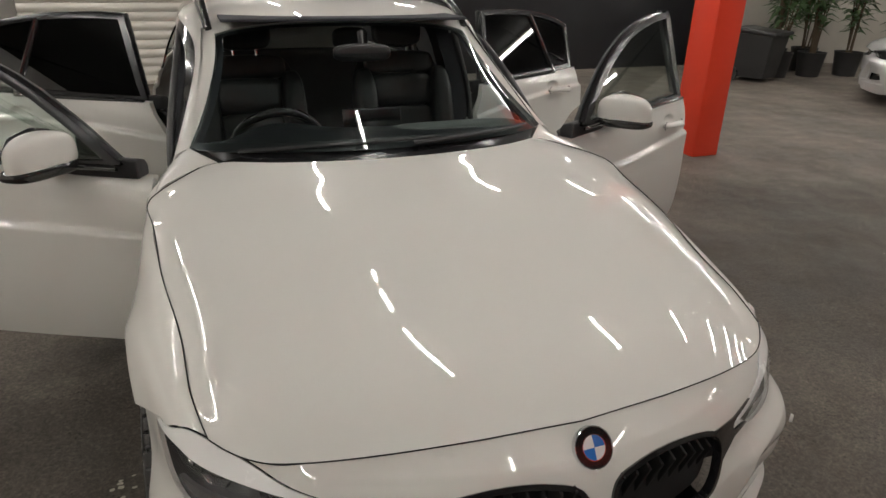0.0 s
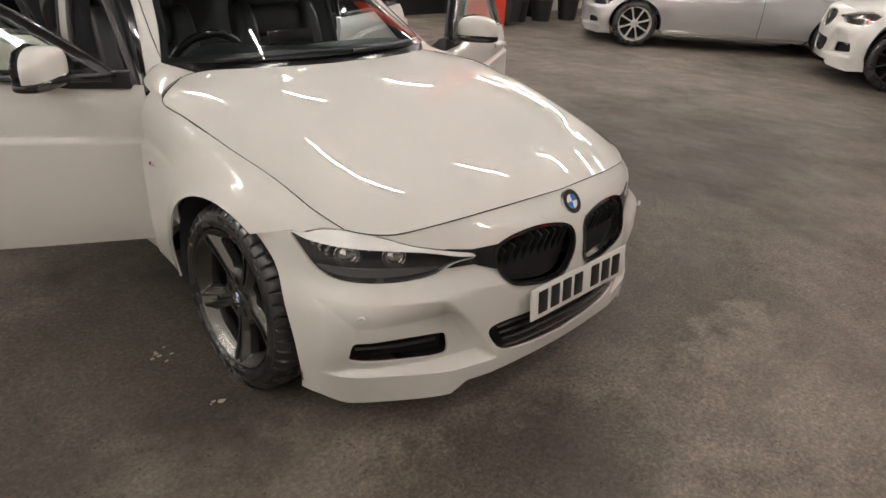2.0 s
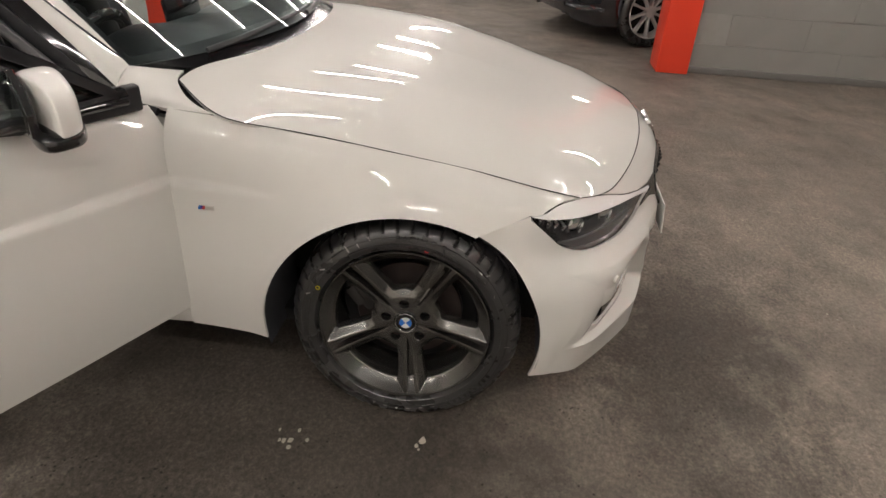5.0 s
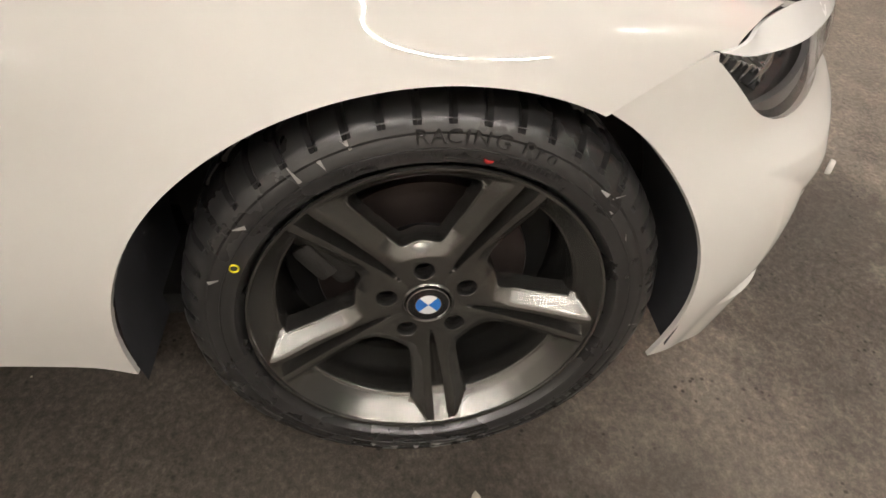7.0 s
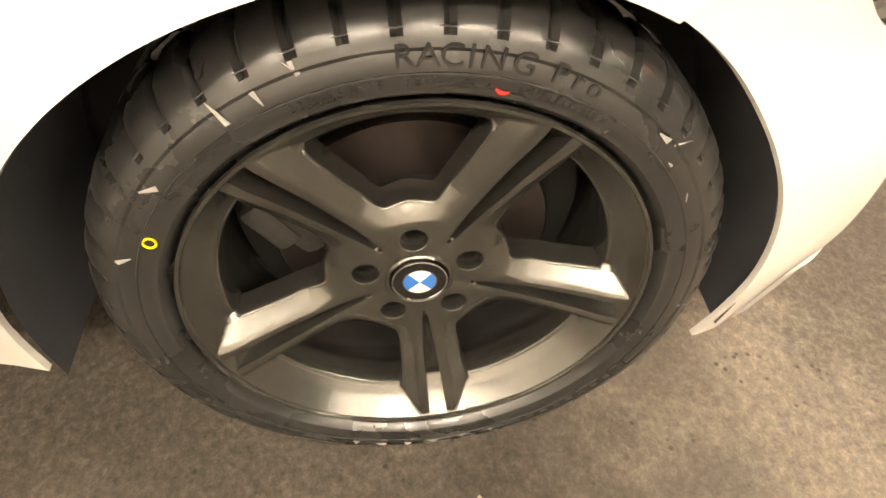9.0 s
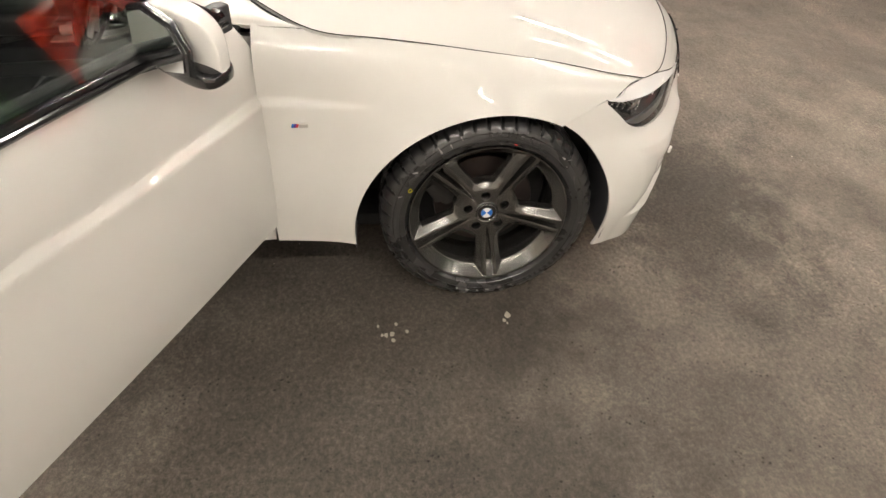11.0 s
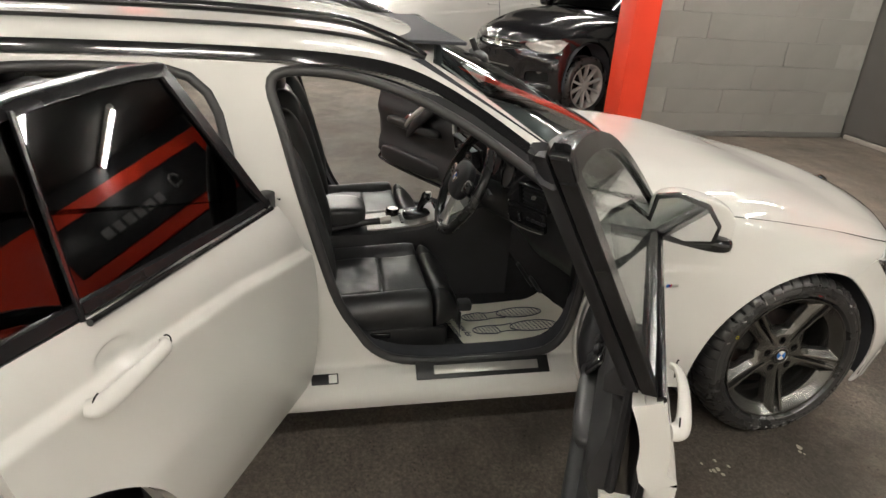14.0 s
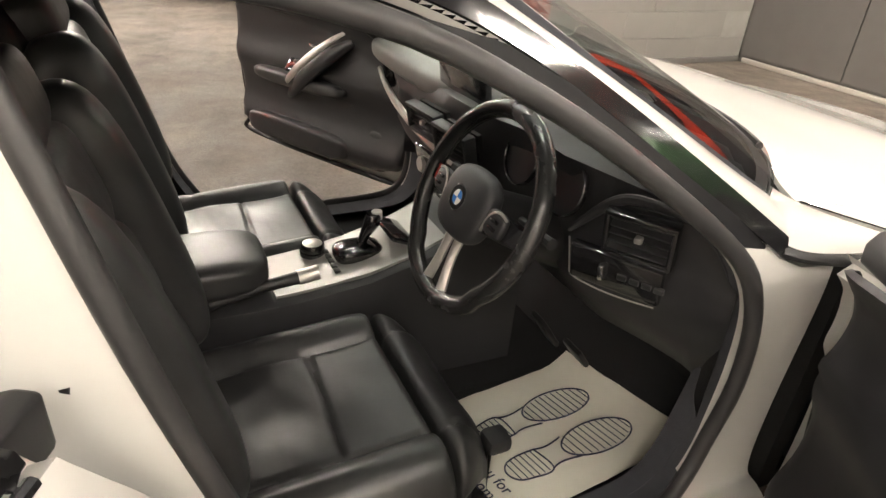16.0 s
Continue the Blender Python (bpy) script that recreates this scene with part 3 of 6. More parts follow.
NOSE = forward(NOSE)
def FASCIA(us, vs):
    """The nose with a sharp shelf under the lamps, a hollow round each lower duct and a prouder middle section."""
    p = NOSE(us, vs)
    x, z = p[..., 0], p[..., 2]
    inner = np.clip((x - np.interp(z, (.236, .319, .419, .509, .525), (.285, .345, .410, .480, .495))) / .035, 0, 1)
    hollow = np.minimum(np.minimum(np.clip((.525 - z) / .075, 0, 1), np.clip((z - .272) / .020, 0, 1)), np.clip((.790 - x) / .05, 0, 1))
    d = hollow * inner * inner * (3 - 2 * inner)
    p[..., 1] += d * (.020 + .032 * np.clip((.70 - x) / .25, 0, 1))
    p[..., 0] -= .012 * d * np.clip((x - .35) / .42, 0, 1)
    shelf = np.exp(-((z - .530) / .016) ** 2) * np.clip((x - .42) / .06, 0, 1) * np.clip((.80 - x) / .08, 0, 1)
    p[..., 1] -= .004 * shelf
    return p


YS = (-.45, -.32, -.12, .10, .35, .60, .95, 1.40, 1.90, 2.40, 2.81, 3.20, 3.60, 3.86)
BELT_X = (.655, .682, .714, .754, .780, .772, .800, .835, .845, .835, .820, .790, .740, .680)
BELT_Z = (.706, .740, .787, .832, .868, .895, .930, .937, .947, .957, .966, .976, .982, .986)
FLANK = [  # half widths of the lines below the belt, from the shoulder down
    (.676, .710, .748, .786, .810, .808, .832, .858, .868, .862, .850, .820, .765, .700),
    (.690, .728, .779, .815, .827, .827, .853, .877, .887, .885, .878, .843, .782, .712),
    (.704, .745, .810, .846, .843, .836, .866, .889, .900, .905, .904, .866, .800, .722),
    (.726, .765, .832, .866, .858, .845, .875, .897, .907, .918, .922, .872, .803, .723),
    (.741, .778, .840, .873, .864, .850, .878, .899, .908, .918, .922, .874, .802, .722),
    (.748, .783, .842, .872, .865, .850, .875, .894, .902, .912, .914, .866, .797, .718),
    (.750, .783, .835, .863, .858, .845, .866, .882, .890, .896, .896, .852, .787, .711),
    (.745, .775, .815, .845, .842, .832, .850, .860, .865, .868, .866, .826, .766, .701)]


def flank_z(i, j):
    top, mid = BELT_Z[i], min(.70, BELT_Z[i] - .05)
    return (top - .22 * (top - mid), top - .55 * (top - mid), mid, min(.62, mid - .06), .52, .42, .34, .215)[j]


SIDE_SMOOTH = net([[(BELT_X[i], YS[i], BELT_Z[i])] + [(FLANK[j][i], YS[i], flank_z(i, j)) for j in range(8)] for i in range(len(YS))])


def SIDE(us, vs):
    """The flank, with its pressed crease and the flared lip round each wheel arch."""
    p = SIDE_SMOOTH(us, vs)
    y, z = p[..., 1], p[..., 2]
    p[..., 0] *= np.interp(y, (-.8, -.32, -.18, 0, .2, .55, .9), (1.032, 1.035, 1.026, 1.018, 1.012, 1.008, 1.0))
    crease = np.interp(y, (.3, .6, 1.2, 1.757, 2.1, 2.5, 3.0), (.705, .717, .745, .787, .835, .856, .87))
    fade = np.clip((y - .32) / .35, 0, 1)
    d = (crease - z) / .006
    p[..., 0] += fade * (.0120 * np.tanh(d) * np.exp(-np.abs(z - crease) / np.where(z > crease, .05, .09)))
    for yh, zh in ((1.545, .862), (2.470, .880)):
        hollow = np.clip(1 - ((y - yh) / .062) ** 2 - ((z - zh) / .030) ** 2, 0, 1)
        p[..., 0] -= .016 * hollow * hollow * (3 - 2 * hollow)
    for yc in (0, 2.81):
        gap = np.hypot(y - (.010 if yc < 1 else yc), z - (.290 if yc < 1 else .325)) - (.402 if yc < 1 else .376)
        p[..., 0] += .0075 * np.clip(1 - gap / .062, 0, 1) ** 1.6 * (gap > -.03)
    return p


def station(y):
    """The row coordinate of SIDE at y."""
    return float(np.interp(y, YS, range(len(YS))))


WINDSCREEN = net([
    [(0, .522, .988), (.20, .535, .988), (.42, .595, .984), (.588, .690, .975), (.673, .787, .964)],
    [(0, .885, 1.176), (.19, .895, 1.175), (.39, .932, 1.158), (.52, .970, 1.129), (.588, 1.000, 1.103)],
    [(0, 1.245, 1.333), (.17, 1.250, 1.331), (.34, 1.268, 1.322), (.465, 1.290, 1.303), (.530, 1.304, 1.284)]])
ROOF = net([
    [(0, 1.250, 1.337), (.17, 1.255, 1.335), (.34, 1.273, 1.326), (.465, 1.295, 1.307), (.534, 1.308, 1.287)],
    [(0, 1.600, 1.398), (.20, 1.600, 1.397), (.38, 1.600, 1.391), (.50, 1.600, 1.379), (.576, 1.600, 1.362)],
    [(0, 2.100, 1.417), (.20, 2.100, 1.416), (.38, 2.100, 1.409), (.50, 2.100, 1.396), (.582, 2.100, 1.379)],
    [(0, 2.800, 1.408), (.20, 2.800, 1.407), (.38, 2.800, 1.400), (.50, 2.800, 1.388), (.577, 2.800, 1.372)],
    [(0, 3.550, 1.372), (.19, 3.550, 1.371), (.37, 3.550, 1.364), (.48, 3.550, 1.352), (.560, 3.550, 1.338)]])
CANT = net([
    [(.675, .789, .965), (.722, .797, .940), (.745, .805, .890)],
    [(.591, 1.000, 1.103), (.652, 1.000, 1.080), (.692, 1.005, 1.030)],
    [(.534, 1.302, 1.285), (.592, 1.296, 1.256), (.650, 1.296, 1.208)],
    [(.578, 1.600, 1.361), (.642, 1.600, 1.336), (.675, 1.600, 1.290)],
    [(.584, 2.100, 1.378), (.646, 2.100, 1.350), (.674, 2.100, 1.302)],
    [(.579, 2.800, 1.371), (.636, 2.800, 1.342), (.662, 2.800, 1.292)],
    [(.562, 3.550, 1.337), (.610, 3.550, 1.310), (.640, 3.550, 1.260)]])
FRAME_Z = (.245, .280, .315, .345, .385, .600, .800, .930, 1.100, 1.305)
FRAME_X = (.838, .842, .815, .768, .742, .742, .748, .744, .714, .664)
FRAME = net([[(x - (0.012 if y < .8 else 0) - min(max((z - .80) / .2, 0), 1) * float(np.interp(y, (.648, .9, 1.3, 1.8), (.015, .026, .036, 0))), y, z) for x, z in zip(FRAME_X, FRAME_Z)] for y in (.648, .9, 1.3, 1.8, 2.3, 2.62)])

FRONT_OPENING = [(.875, .885), (1.00, .985), (1.20, 1.120), (1.40, 1.222), (1.57, 1.268), (1.73, 1.278), (1.795, 1.25), (1.760, 1.13), (1.718, .97), (1.668, .78), (1.605, .56), (1.51, .40), (1.40, .352), (1.0, .352), (.875, .365), (.812, .44), (.798, .62), (.820, .78)]
REAR_OPENING = [(1.945, 1.265), (2.25, 1.272), (2.50, 1.258), (2.62, 1.20), (2.66, 1.05), (2.62, .94), (2.50, .80), (2.38, .62), (2.30, .47), (2.18, .40), (1.95, .40), (1.86, .45), (1.84, .62), (1.88, .95)]
WINDOW_FRONT = [(.735, .948), (.76, .972), (.90, 1.067), (1.10, 1.182), (1.32, 1.270), (1.52, 1.318), (1.70, 1.343), (1.852, 1.352), (1.860, 1.347), (1.738, .955), (1.735, .948)]
WINDOW_REAR = [(1.843, .950), (1.846, .957), (1.985, 1.316), (1.995, 1.322), (2.14, 1.327), (2.42, 1.313), (2.62, 1.277), (2.76, 1.222), (2.76, 1.20), (2.70, .972), (2.69, .965)]


def pane_x(z):
    """Half width of the side glass at height z."""
    return .838 - (z - .94) * .46


def arch(y0, r, zc=.325):
    return lambda p, q: np.hypot(p[:, 1] - y0, p[:, 2] - zc) - r


def below(z):
    return lambda p, q: p[:, 2] - z


# ---------- car parts ----------
LAMP = [(7.15, .688), (6.9, .74), (5.3, .74), (4.6, .706), (4.0, .694), (3.5, .682), (2.8, .668), (2.3, .654), (2.05, .648), (2.0, .630), (2.45, .622), (2.7, .608), (3.05, .584), (3.85, .572), (4.65, .569), (5.31, .574), (5.97, .599), (6.6, .645)]
KIDNEY = [(.020, .635), (.040, .672), (.120, .690), (.200, .692), (.285, .677), (.335, .655), (.345, .618), (.328, .572), (.300, .538), (.262, .522), (.180, .505), (.100, .498), (.052, .508), (.028, .560)]
DUCT = [(.452, .312), (.460, .380), (.50, .390), (.62, .397), (.720, .400), (.736, .390), (.740, .332), (.724, .320), (.62, .310), (.48, .302)]
INTAKE = [(-.362, .375), (-.345, .405), (-.21, .41), (0, .412), (.21, .41), (.345, .405), (.362, .375), (.317, .305), (.254, .280), (.15, .269), (0, .264), (-.15, .269), (-.254, .280), (-.317, .305)]
SEAM = [(-.50, .62), (-.316, .688), (-.182, .641), (-.05, .585), (-.05, .05), (-.9, .05), (-.9, .9), (-.62, .9), (-.45, .72)]


def lamp_line(p, q):
    return outline(LAMP, 4, 2, 1)(p, q)


def bumper_floor(p, q):
    ax = np.abs(p[:, 0])
    return p[:, 2] - np.interp(ax, (0, .42, .472, .73, .80), (.216, .216, .178, .154, .170))


def spoke_mesh(fine):
    """A fifth of the wheel's face: two ridged arms with a slot between them, hub web, bolt holes and rim channel."""
    height = spline((.03, .075, .10, .14, .19, .235, .25), (-.022, -.022, -.0195, -.013, -.003, .0065, .0075))
    ridge = spline((.03, .06, .09, .13, .19, .245), (.0065, .0092, .0115, .0145, .0190, .0232))
    slot = spline((.03, .062, .09, .13, .19, .225), (.0015, .0030, .0052, .0078, .0100, .0112))
    rim_r, rim_h = (.196, .205, .213, .222, .232, .2405), (-.036, -.033, -.026, -.016, -.003, .0085)
    nr, cols = (96, (3, 3, 5, 12, 14)) if fine else (40, (2, 2, 3, 6, 6))
    half = radians(36)
    rs = np.linspace(.034, .2405, nr)

    def surf(us, vs):
        out = np.zeros((len(us), len(vs), 3))
        for i, r in enumerate(us):
            hi, wr, ws = float(height(r)[0]), float(ridge(r)[0]), float(slot(r)[0])
            sw = r * math.sin(half)
            we = min(float(np.interp(r, (.03, .08, .12, .16, .20, .24), (.025, .0330, .0325, .0345, .0385, .0425))), sw * .86)
            wr, ws = min(wr, we * .7), min(ws, we * .3)
            knots = [math.asin(min(1, w / r)) for w in (0, max(ws - .0018, ws * .5), ws, wr, we)] + [half]
            deep = float(np.interp(r, (.066, .074, .12, .214, .236), (0, .014, .034, .036, .030)))
            slope = float(np.interp(r, (.070, .085, .100, .125, .245), (0, .12, .50, 1.00, 1.25)))
            lim = max(sw - wr, .004)
            for j, v in enumerate(vs):
                a = float(np.interp(abs(v), range(6), knots))
                w = r * math.sin(a)
                if w > wr:
                    t = min(w - wr, lim)
                    h = hi - slope * (t - t * t / (4 * lim))
                else:
                    h = hi - .20 * (wr - w)
                    if abs(v) < 1.999:
                        h -= deep * min(1.0, (2 - abs(v)))
                round_by = abs(w - wr)
                if abs(v) > 1.999 and round_by < .006 and r > .09:
                    h -= .0016 * (1 - round_by / .006) ** 2
                hb = float(np.interp(r, rim_r, rim_h)) if r > .2 else -1.0
                if abs(v) > 4.001 and r > .205:
                    h = hb
                else:
                    h = max(h, hb)
                a *= 1 if v >= 0 else -1
                out[i, j] = (h, r * math.sin(a), r * math.cos(a))
        return out
    vs = np.concatenate([np.linspace(k, k + 1, c + 1)[:-1] for k, c in enumerate(cols)] + [[5.0]])
    vs = np.concatenate([-vs[:0:-1], vs])
    sheet = Sheet()
    nv = len(vs)
    sheet.p = surf(rs, vs).reshape(-1, 3)
    g = np.meshgrid(rs, vs, indexing="ij")
    sheet.q = np.stack([g[0].ravel(), g[1].ravel()], 1)
    sheet.f = [(i * nv + j, i * nv + j + 1, (i + 1) * nv + j + 1, (i + 1) * nv + j) for i in range(nr - 1) for j in range(nv - 1)]

    def window(p, q):
        r, v = q[:, 0], np.abs(q[:, 1])
        across = r * np.sin(half) * np.clip(v - 4, -1, 1) * .8
        d = np.stack([across, .2125 - r, (r - .100) * .9], 1)
        k = 220.0
        return np.log(np.exp(-np.clip(d * k, -60, 60)).sum(1)) / k

    def bolt(p, q):
        d = [np.hypot(p[:, 1] - s * .0595 * math.sin(half), p[:, 2] - .0595 * math.cos(half)) - .0158 for s in (-1, 1)]
        return np.minimum(np.minimum(d[0], d[1]), np.hypot(p[:, 1], p[:, 2] - .0612) - .0034)
    sheet.cut(window).cut(bolt)
    # walls down from every open edge
    count = {}
    for f in sheet.f:
        for a, b in zip(f, f[1:] + f[:1]):
            count[(a, b)] = count.get((a, b), 0) + 1
    verts = [tuple(p) for p in sheet.p]
    faces = list(sheet.f)
    owner = {(a, b): f for f in sheet.f for a, b in zip(f, f[1:] + f[:1])}
    rim_edges = [e for e in count if (e[1], e[0]) not in count]
    out = {}
    for a, b in rim_edges:
        pa, pb = np.array(verts[a]), np.array(verts[b])
        seam = all(abs(abs(math.atan2(p[1], p[2])) - half) < 1e-4 or math.hypot(p[1], p[2]) > .2404 or math.hypot(p[1], p[2]) < .0341 for p in (pa, pb))
        if seam:
            continue
        d = np.array((pb[2] - pa[2], -(pb[1] - pa[1])))
        mid = np.mean([verts[i] for i in owner[(a, b)]], axis=0)
        if d @ ((pa + pb) / 2 - mid)[1:] < 0:
            d = -d
        for i in (a, b):
            out[i] = out.get(i, np.zeros(2)) + d
    # rounded shoulder, then the wall
    steps = ((.35, .10), (.72, .40), (1.0, 1.0))
    rings = {}
    for a, b in rim_edges:
        for i in (a, b):
            if i not in rings:
                x, y, z = verts[i]
                r = math.hypot(y, z)
                o = out.get(i, np.zeros(2))
                k = float(np.linalg.norm(o))
                o = o / k if k > 1e-9 else o
                wide = (.0032 if r > .09 else .0014) if abs(r - .0595) > .02 or r > .09 else .0012
                rings[i] = [i]
                for f, g in steps:
                    rings[i].append(len(verts))
                    verts.append((x - wide * g, y + o[0] * wide * f, z + o[1] * wide * f))
                rings[i].append(len(verts))
                verts.append((x - (.034 if r > .09 else .026), y + o[0] * wide, z + o[1] * wide))
        for k in range(len(steps) + 1):
            faces.append((rings[b][k], rings[a][k], rings[a][k + 1], rings[b][k + 1]))
    return verts, faces, None


def front_wheel_parts(car, x, y, side, turn=90, steer=0.0, camber=0.5, roll=0.0):
    """Tyre, alloy rim with five double spokes, brake and badge; the outer face towards the side."""
    z = .327
    hub = pose(x, y, z, 0, -side * camber, steer) @ (Matrix.Rotation(math.pi, 4, "Z") if side < 0 else Matrix()) @ Matrix.Rotation(radians(roll), 4, "X")
    # profile: outer face is +x
    prof = [(.226, -.150), (.236, -.182), (.270, -.196), (.300, -.190), (.318, -.176), (.3255, -.150), (.3262, -.115), (.3195, -.113), (.3195, -.103), (.3268, -.101), (.327, -.078),
            (.320, -.076), (.320, -.066), (.327, -.064), (.3262, -.035), (.324, -.016), (.3175, -.002), (.309, .0085), (.301, .0145), (.294, .0175), (.291, .0165), (.287, .0185), (.276, .0205),
            (.266, .0200), (.263, .0185), (.258, .0185), (.2545, .0150), (.2510, .0085), (.248, .004), (.245, -.004), (.238, -.010)]

    def notch(k, j):
        if 13 <= j <= 17:
            return -.0085 if k % 8 == 0 else (-.0012 if k % 8 in (1, 7) else 0.0)
        if j in (9, 10) and k % 8 == 3:
            return -.004
        return 0.0
    prof = [(r + max(0.0, r - .285) * .10, px) for r, px in prof]
    wheel = part("wheel", lathe(prof, 392, notch), TYRE, car, "black tyre with shoulder blocks on a gunmetal alloy rim", sharp=30)
    wheel.matrix_basis = hub
    # rim lip and barrel
    rim = [(.2400, -.006), (.2440, .001), (.2465, .009), (.2450, .0125), (.2415, .0118), (.2400, .0085), (.2395, -.004), (.2300, -.030), (.2240, -.060), (.2190, -.100), (.2160, -.150), (.220, -.178)]
    part("rim", lathe(rim, 160), ALLOY, wheel)
    part("hub_centre", lathe([(.0, -.030), (.0335, -.030), (.0335, -.0205), (.0355, -.0195), (.0375, -.0215), (.0375, -.032)], 60), ALLOY, wheel)
    fine = side < 0 and y < 1
    verts, faces, _ = spoke_mesh(fine)
    first = None
    for k in range(5):
        if first is None:
            first = spoke = mk("spoke", verts, faces, ALLOY, wheel, sharp=33)
        else:
            spoke = new("spoke", first.data)
            spoke.parent = wheel
        spoke.matrix_basis = Matrix.Rotation(radians(turn - 90 + 72 * k), 4, "X")
        b = radians(turn + 72 * k + 36)
        plug = lathe([(0, -.046), (.0085, -.046), (.0088, -.052), (.0088, -.075)], 6)
        bmesh.ops.translate(plug, vec=(0, math.cos(b) * .0595, math.sin(b) * .0595), verts=plug.verts)
        part("bolt_head", plug, BLACK, wheel)
    part("hub_flange", lathe([(0, -.072), (.080, -.072), (.088, -.085), (.088, -.1)], 40), UNDER, wheel)
    badge_parts(wheel, Matrix.Translation((-.0195, 0, 0)) @ Matrix.Rotation(math.pi / 2, 4, "Y") @ Matrix.Rotation(math.pi / 4 - radians(6.5), 4, "Z") @ Matrix.Scale(.76, 4), 24)
    # brake disc and caliper
    disc = part("brake_disc", lathe([(.06, -.095), (.156, -.095), (.158, -.099), (.158, -.115), (.156, -.119), (.06, -.119)], 72), STEEL, wheel)
    part("caliper", join(box(-.105, -.125, .075, .07, .07, .13, .015, rot=(30, 0, 0)), box(-.080, -.15, .06, .03, .035, .07, .01, rot=(30, 0, 0))), CAST, wheel)
    part("disc_bell", lathe([(.0, -.085), (.07, -.085), (.075, -.095), (.075, -.12)], 40), STEEL, wheel)
    part("back_plate", lathe([(.0, -.140), (.205, -.140), (.212, -.155)], 40), UNDER, wheel)
    for rr, px in ((.3075, .0098), (.2755, .0206)):
        part("tyre_line", tube([(px, rr * math.cos(t), rr * math.sin(t)) for t in np.linspace(0, 2 * math.pi, 121)[:-1]], .0011, 6, close=True), TYRE_SHINE, wheel)
    for i in range(5):
        a = radians(190 + 4.2 * i)
        part("balance_weight", box(-.060, .2215 * math.cos(a), .2215 * math.sin(a), .020, .006, .014, .002, rot=(math.degrees(a), 0, 0)), SATIN, wheel)
    if side < 0 and y < 1:
        tyre_marks(wheel)
    return wheel, hub


def tyre_marks(wheel):
    """Raised words and pale moulding marks on the tyre wall."""
    def spot(a, r, x=.0208):
        a = radians(a + 6.5)
        return Matrix(((0, 0, 1, x), (math.cos(a), math.sin(a), 0, r * math.sin(a)), (-math.sin(a), math.cos(a), 0, r * math.cos(a)), (0, 0, 0, 1)))
    for ch, a in zip("RACING", (-4.0, -.4, 3.1, 6.0, 9.3, 14.2)):
        text("raised_letter", ch, .027, spot(a, .289, .0195), TYRE_SHINE, wheel, .0008)
    for ch, a in zip("Pro", (20.2, 23.6, 26.9)):
        text("raised_letter", ch, .025, spot(a, .289, .0195), TYRE_SHINE, wheel, .0008)
    for ch, a in zip("225/45ZR18", np.linspace(-23, -8, 10)):
        text("raised_letter", ch, .0105, spot(a, .2685, .0206), TYRE_SHINE, wheel, .0007)
    for ch, a in zip("95W", (-3.6, -2.0, -.4)):
        text("raised_letter", ch, .0105, spot(a, .2685, .0206), TYRE_SHINE, wheel, .0007)
    for a in np.linspace(17, 32, 12):
        bm = box(0, 0, 0, .0035, .006, .0010)
        bmesh.ops.transform(bm, matrix=spot(a, .2700, .0208), verts=bm.verts)
        part("raised_bar", bm, TYRE_SHINE, wheel)
    for a in np.linspace(118, 150, 9):
        bm = box(0, 0, 0, .009, .011, .0012)
        bmesh.ops.transform(bm, matrix=spot(a, .283, .0204), verts=bm.verts)
        part("raised_bar", bm, TYRE_SHINE, wheel)
    for a, r, w, h, tilt in ((-33.2, .2925, .0055, .024, 0), (-26.6, .287, .005, .014, 185), (-19.7, .295, .004, .016, 180), (-52.8, .2873, .006, .016, 50), (-70.9, .2871, .006, .014, 215), (44, .2908, .006, .014, 95), (50.2, .2812, .003, .006, 95), (60.3, .2818, .002, .012, 70), (46, .2702, .0015, .008, 60),
                             (168, .285, .012, .006, 10), (176, .288, .016, .005, 0), (183, .290, .010, .006, -8), (190, .289, .014, .005, 5), (197, .287, .008, .006, 0), (160, .286, .006, .005, 0), (150, .284, .006, .004, 20), (-20, .298, .0025, .016, 30), (48, .300, .0025, .016, -25), (95, .296, .003, .014, 10)):
        bm = loft([[(-w / 2, -h / 2, 0), (w / 2, -h / 2, 0), (w / 2, -h / 2, .0006), (-w / 2, -h / 2, .0006)], [(-w * .1, h / 2, 0), (w * .1, h / 2, 0), (w * .1, h / 2, .0006), (-w * .1, h / 2, .0006)]])
        bmesh.ops.transform(bm, matrix=spot(a, r, .0192 if r < .295 else .0165) @ Matrix.Rotation(radians(tilt), 4, "Z"), verts=bm.verts)
        part("pale_mark", bm, CHALK, wheel)
    ring = tube([(.0055 * math.cos(t), .0055 * math.sin(t), 0) for t in np.linspace(0, 2 * math.pi, 17)[:-1]], .0013, 6, close=True)
    bmesh.ops.transform(ring, matrix=spot(-64.6, .2690), verts=ring.verts)
    part("yellow_ring", ring, YELLOW, wheel)
    red = tube([(.007 * math.cos(t), .006 * math.sin(t), 0) for t in np.linspace(3.6, 5.6, 8)], [.0008, .0016, .002, .0022, .002, .0018, .0014, .0008], 6)
    bmesh.ops.transform(red, matrix=spot(12.2, .2690), verts=red.verts)
    part("red_mark", red, RED_SM, wheel)


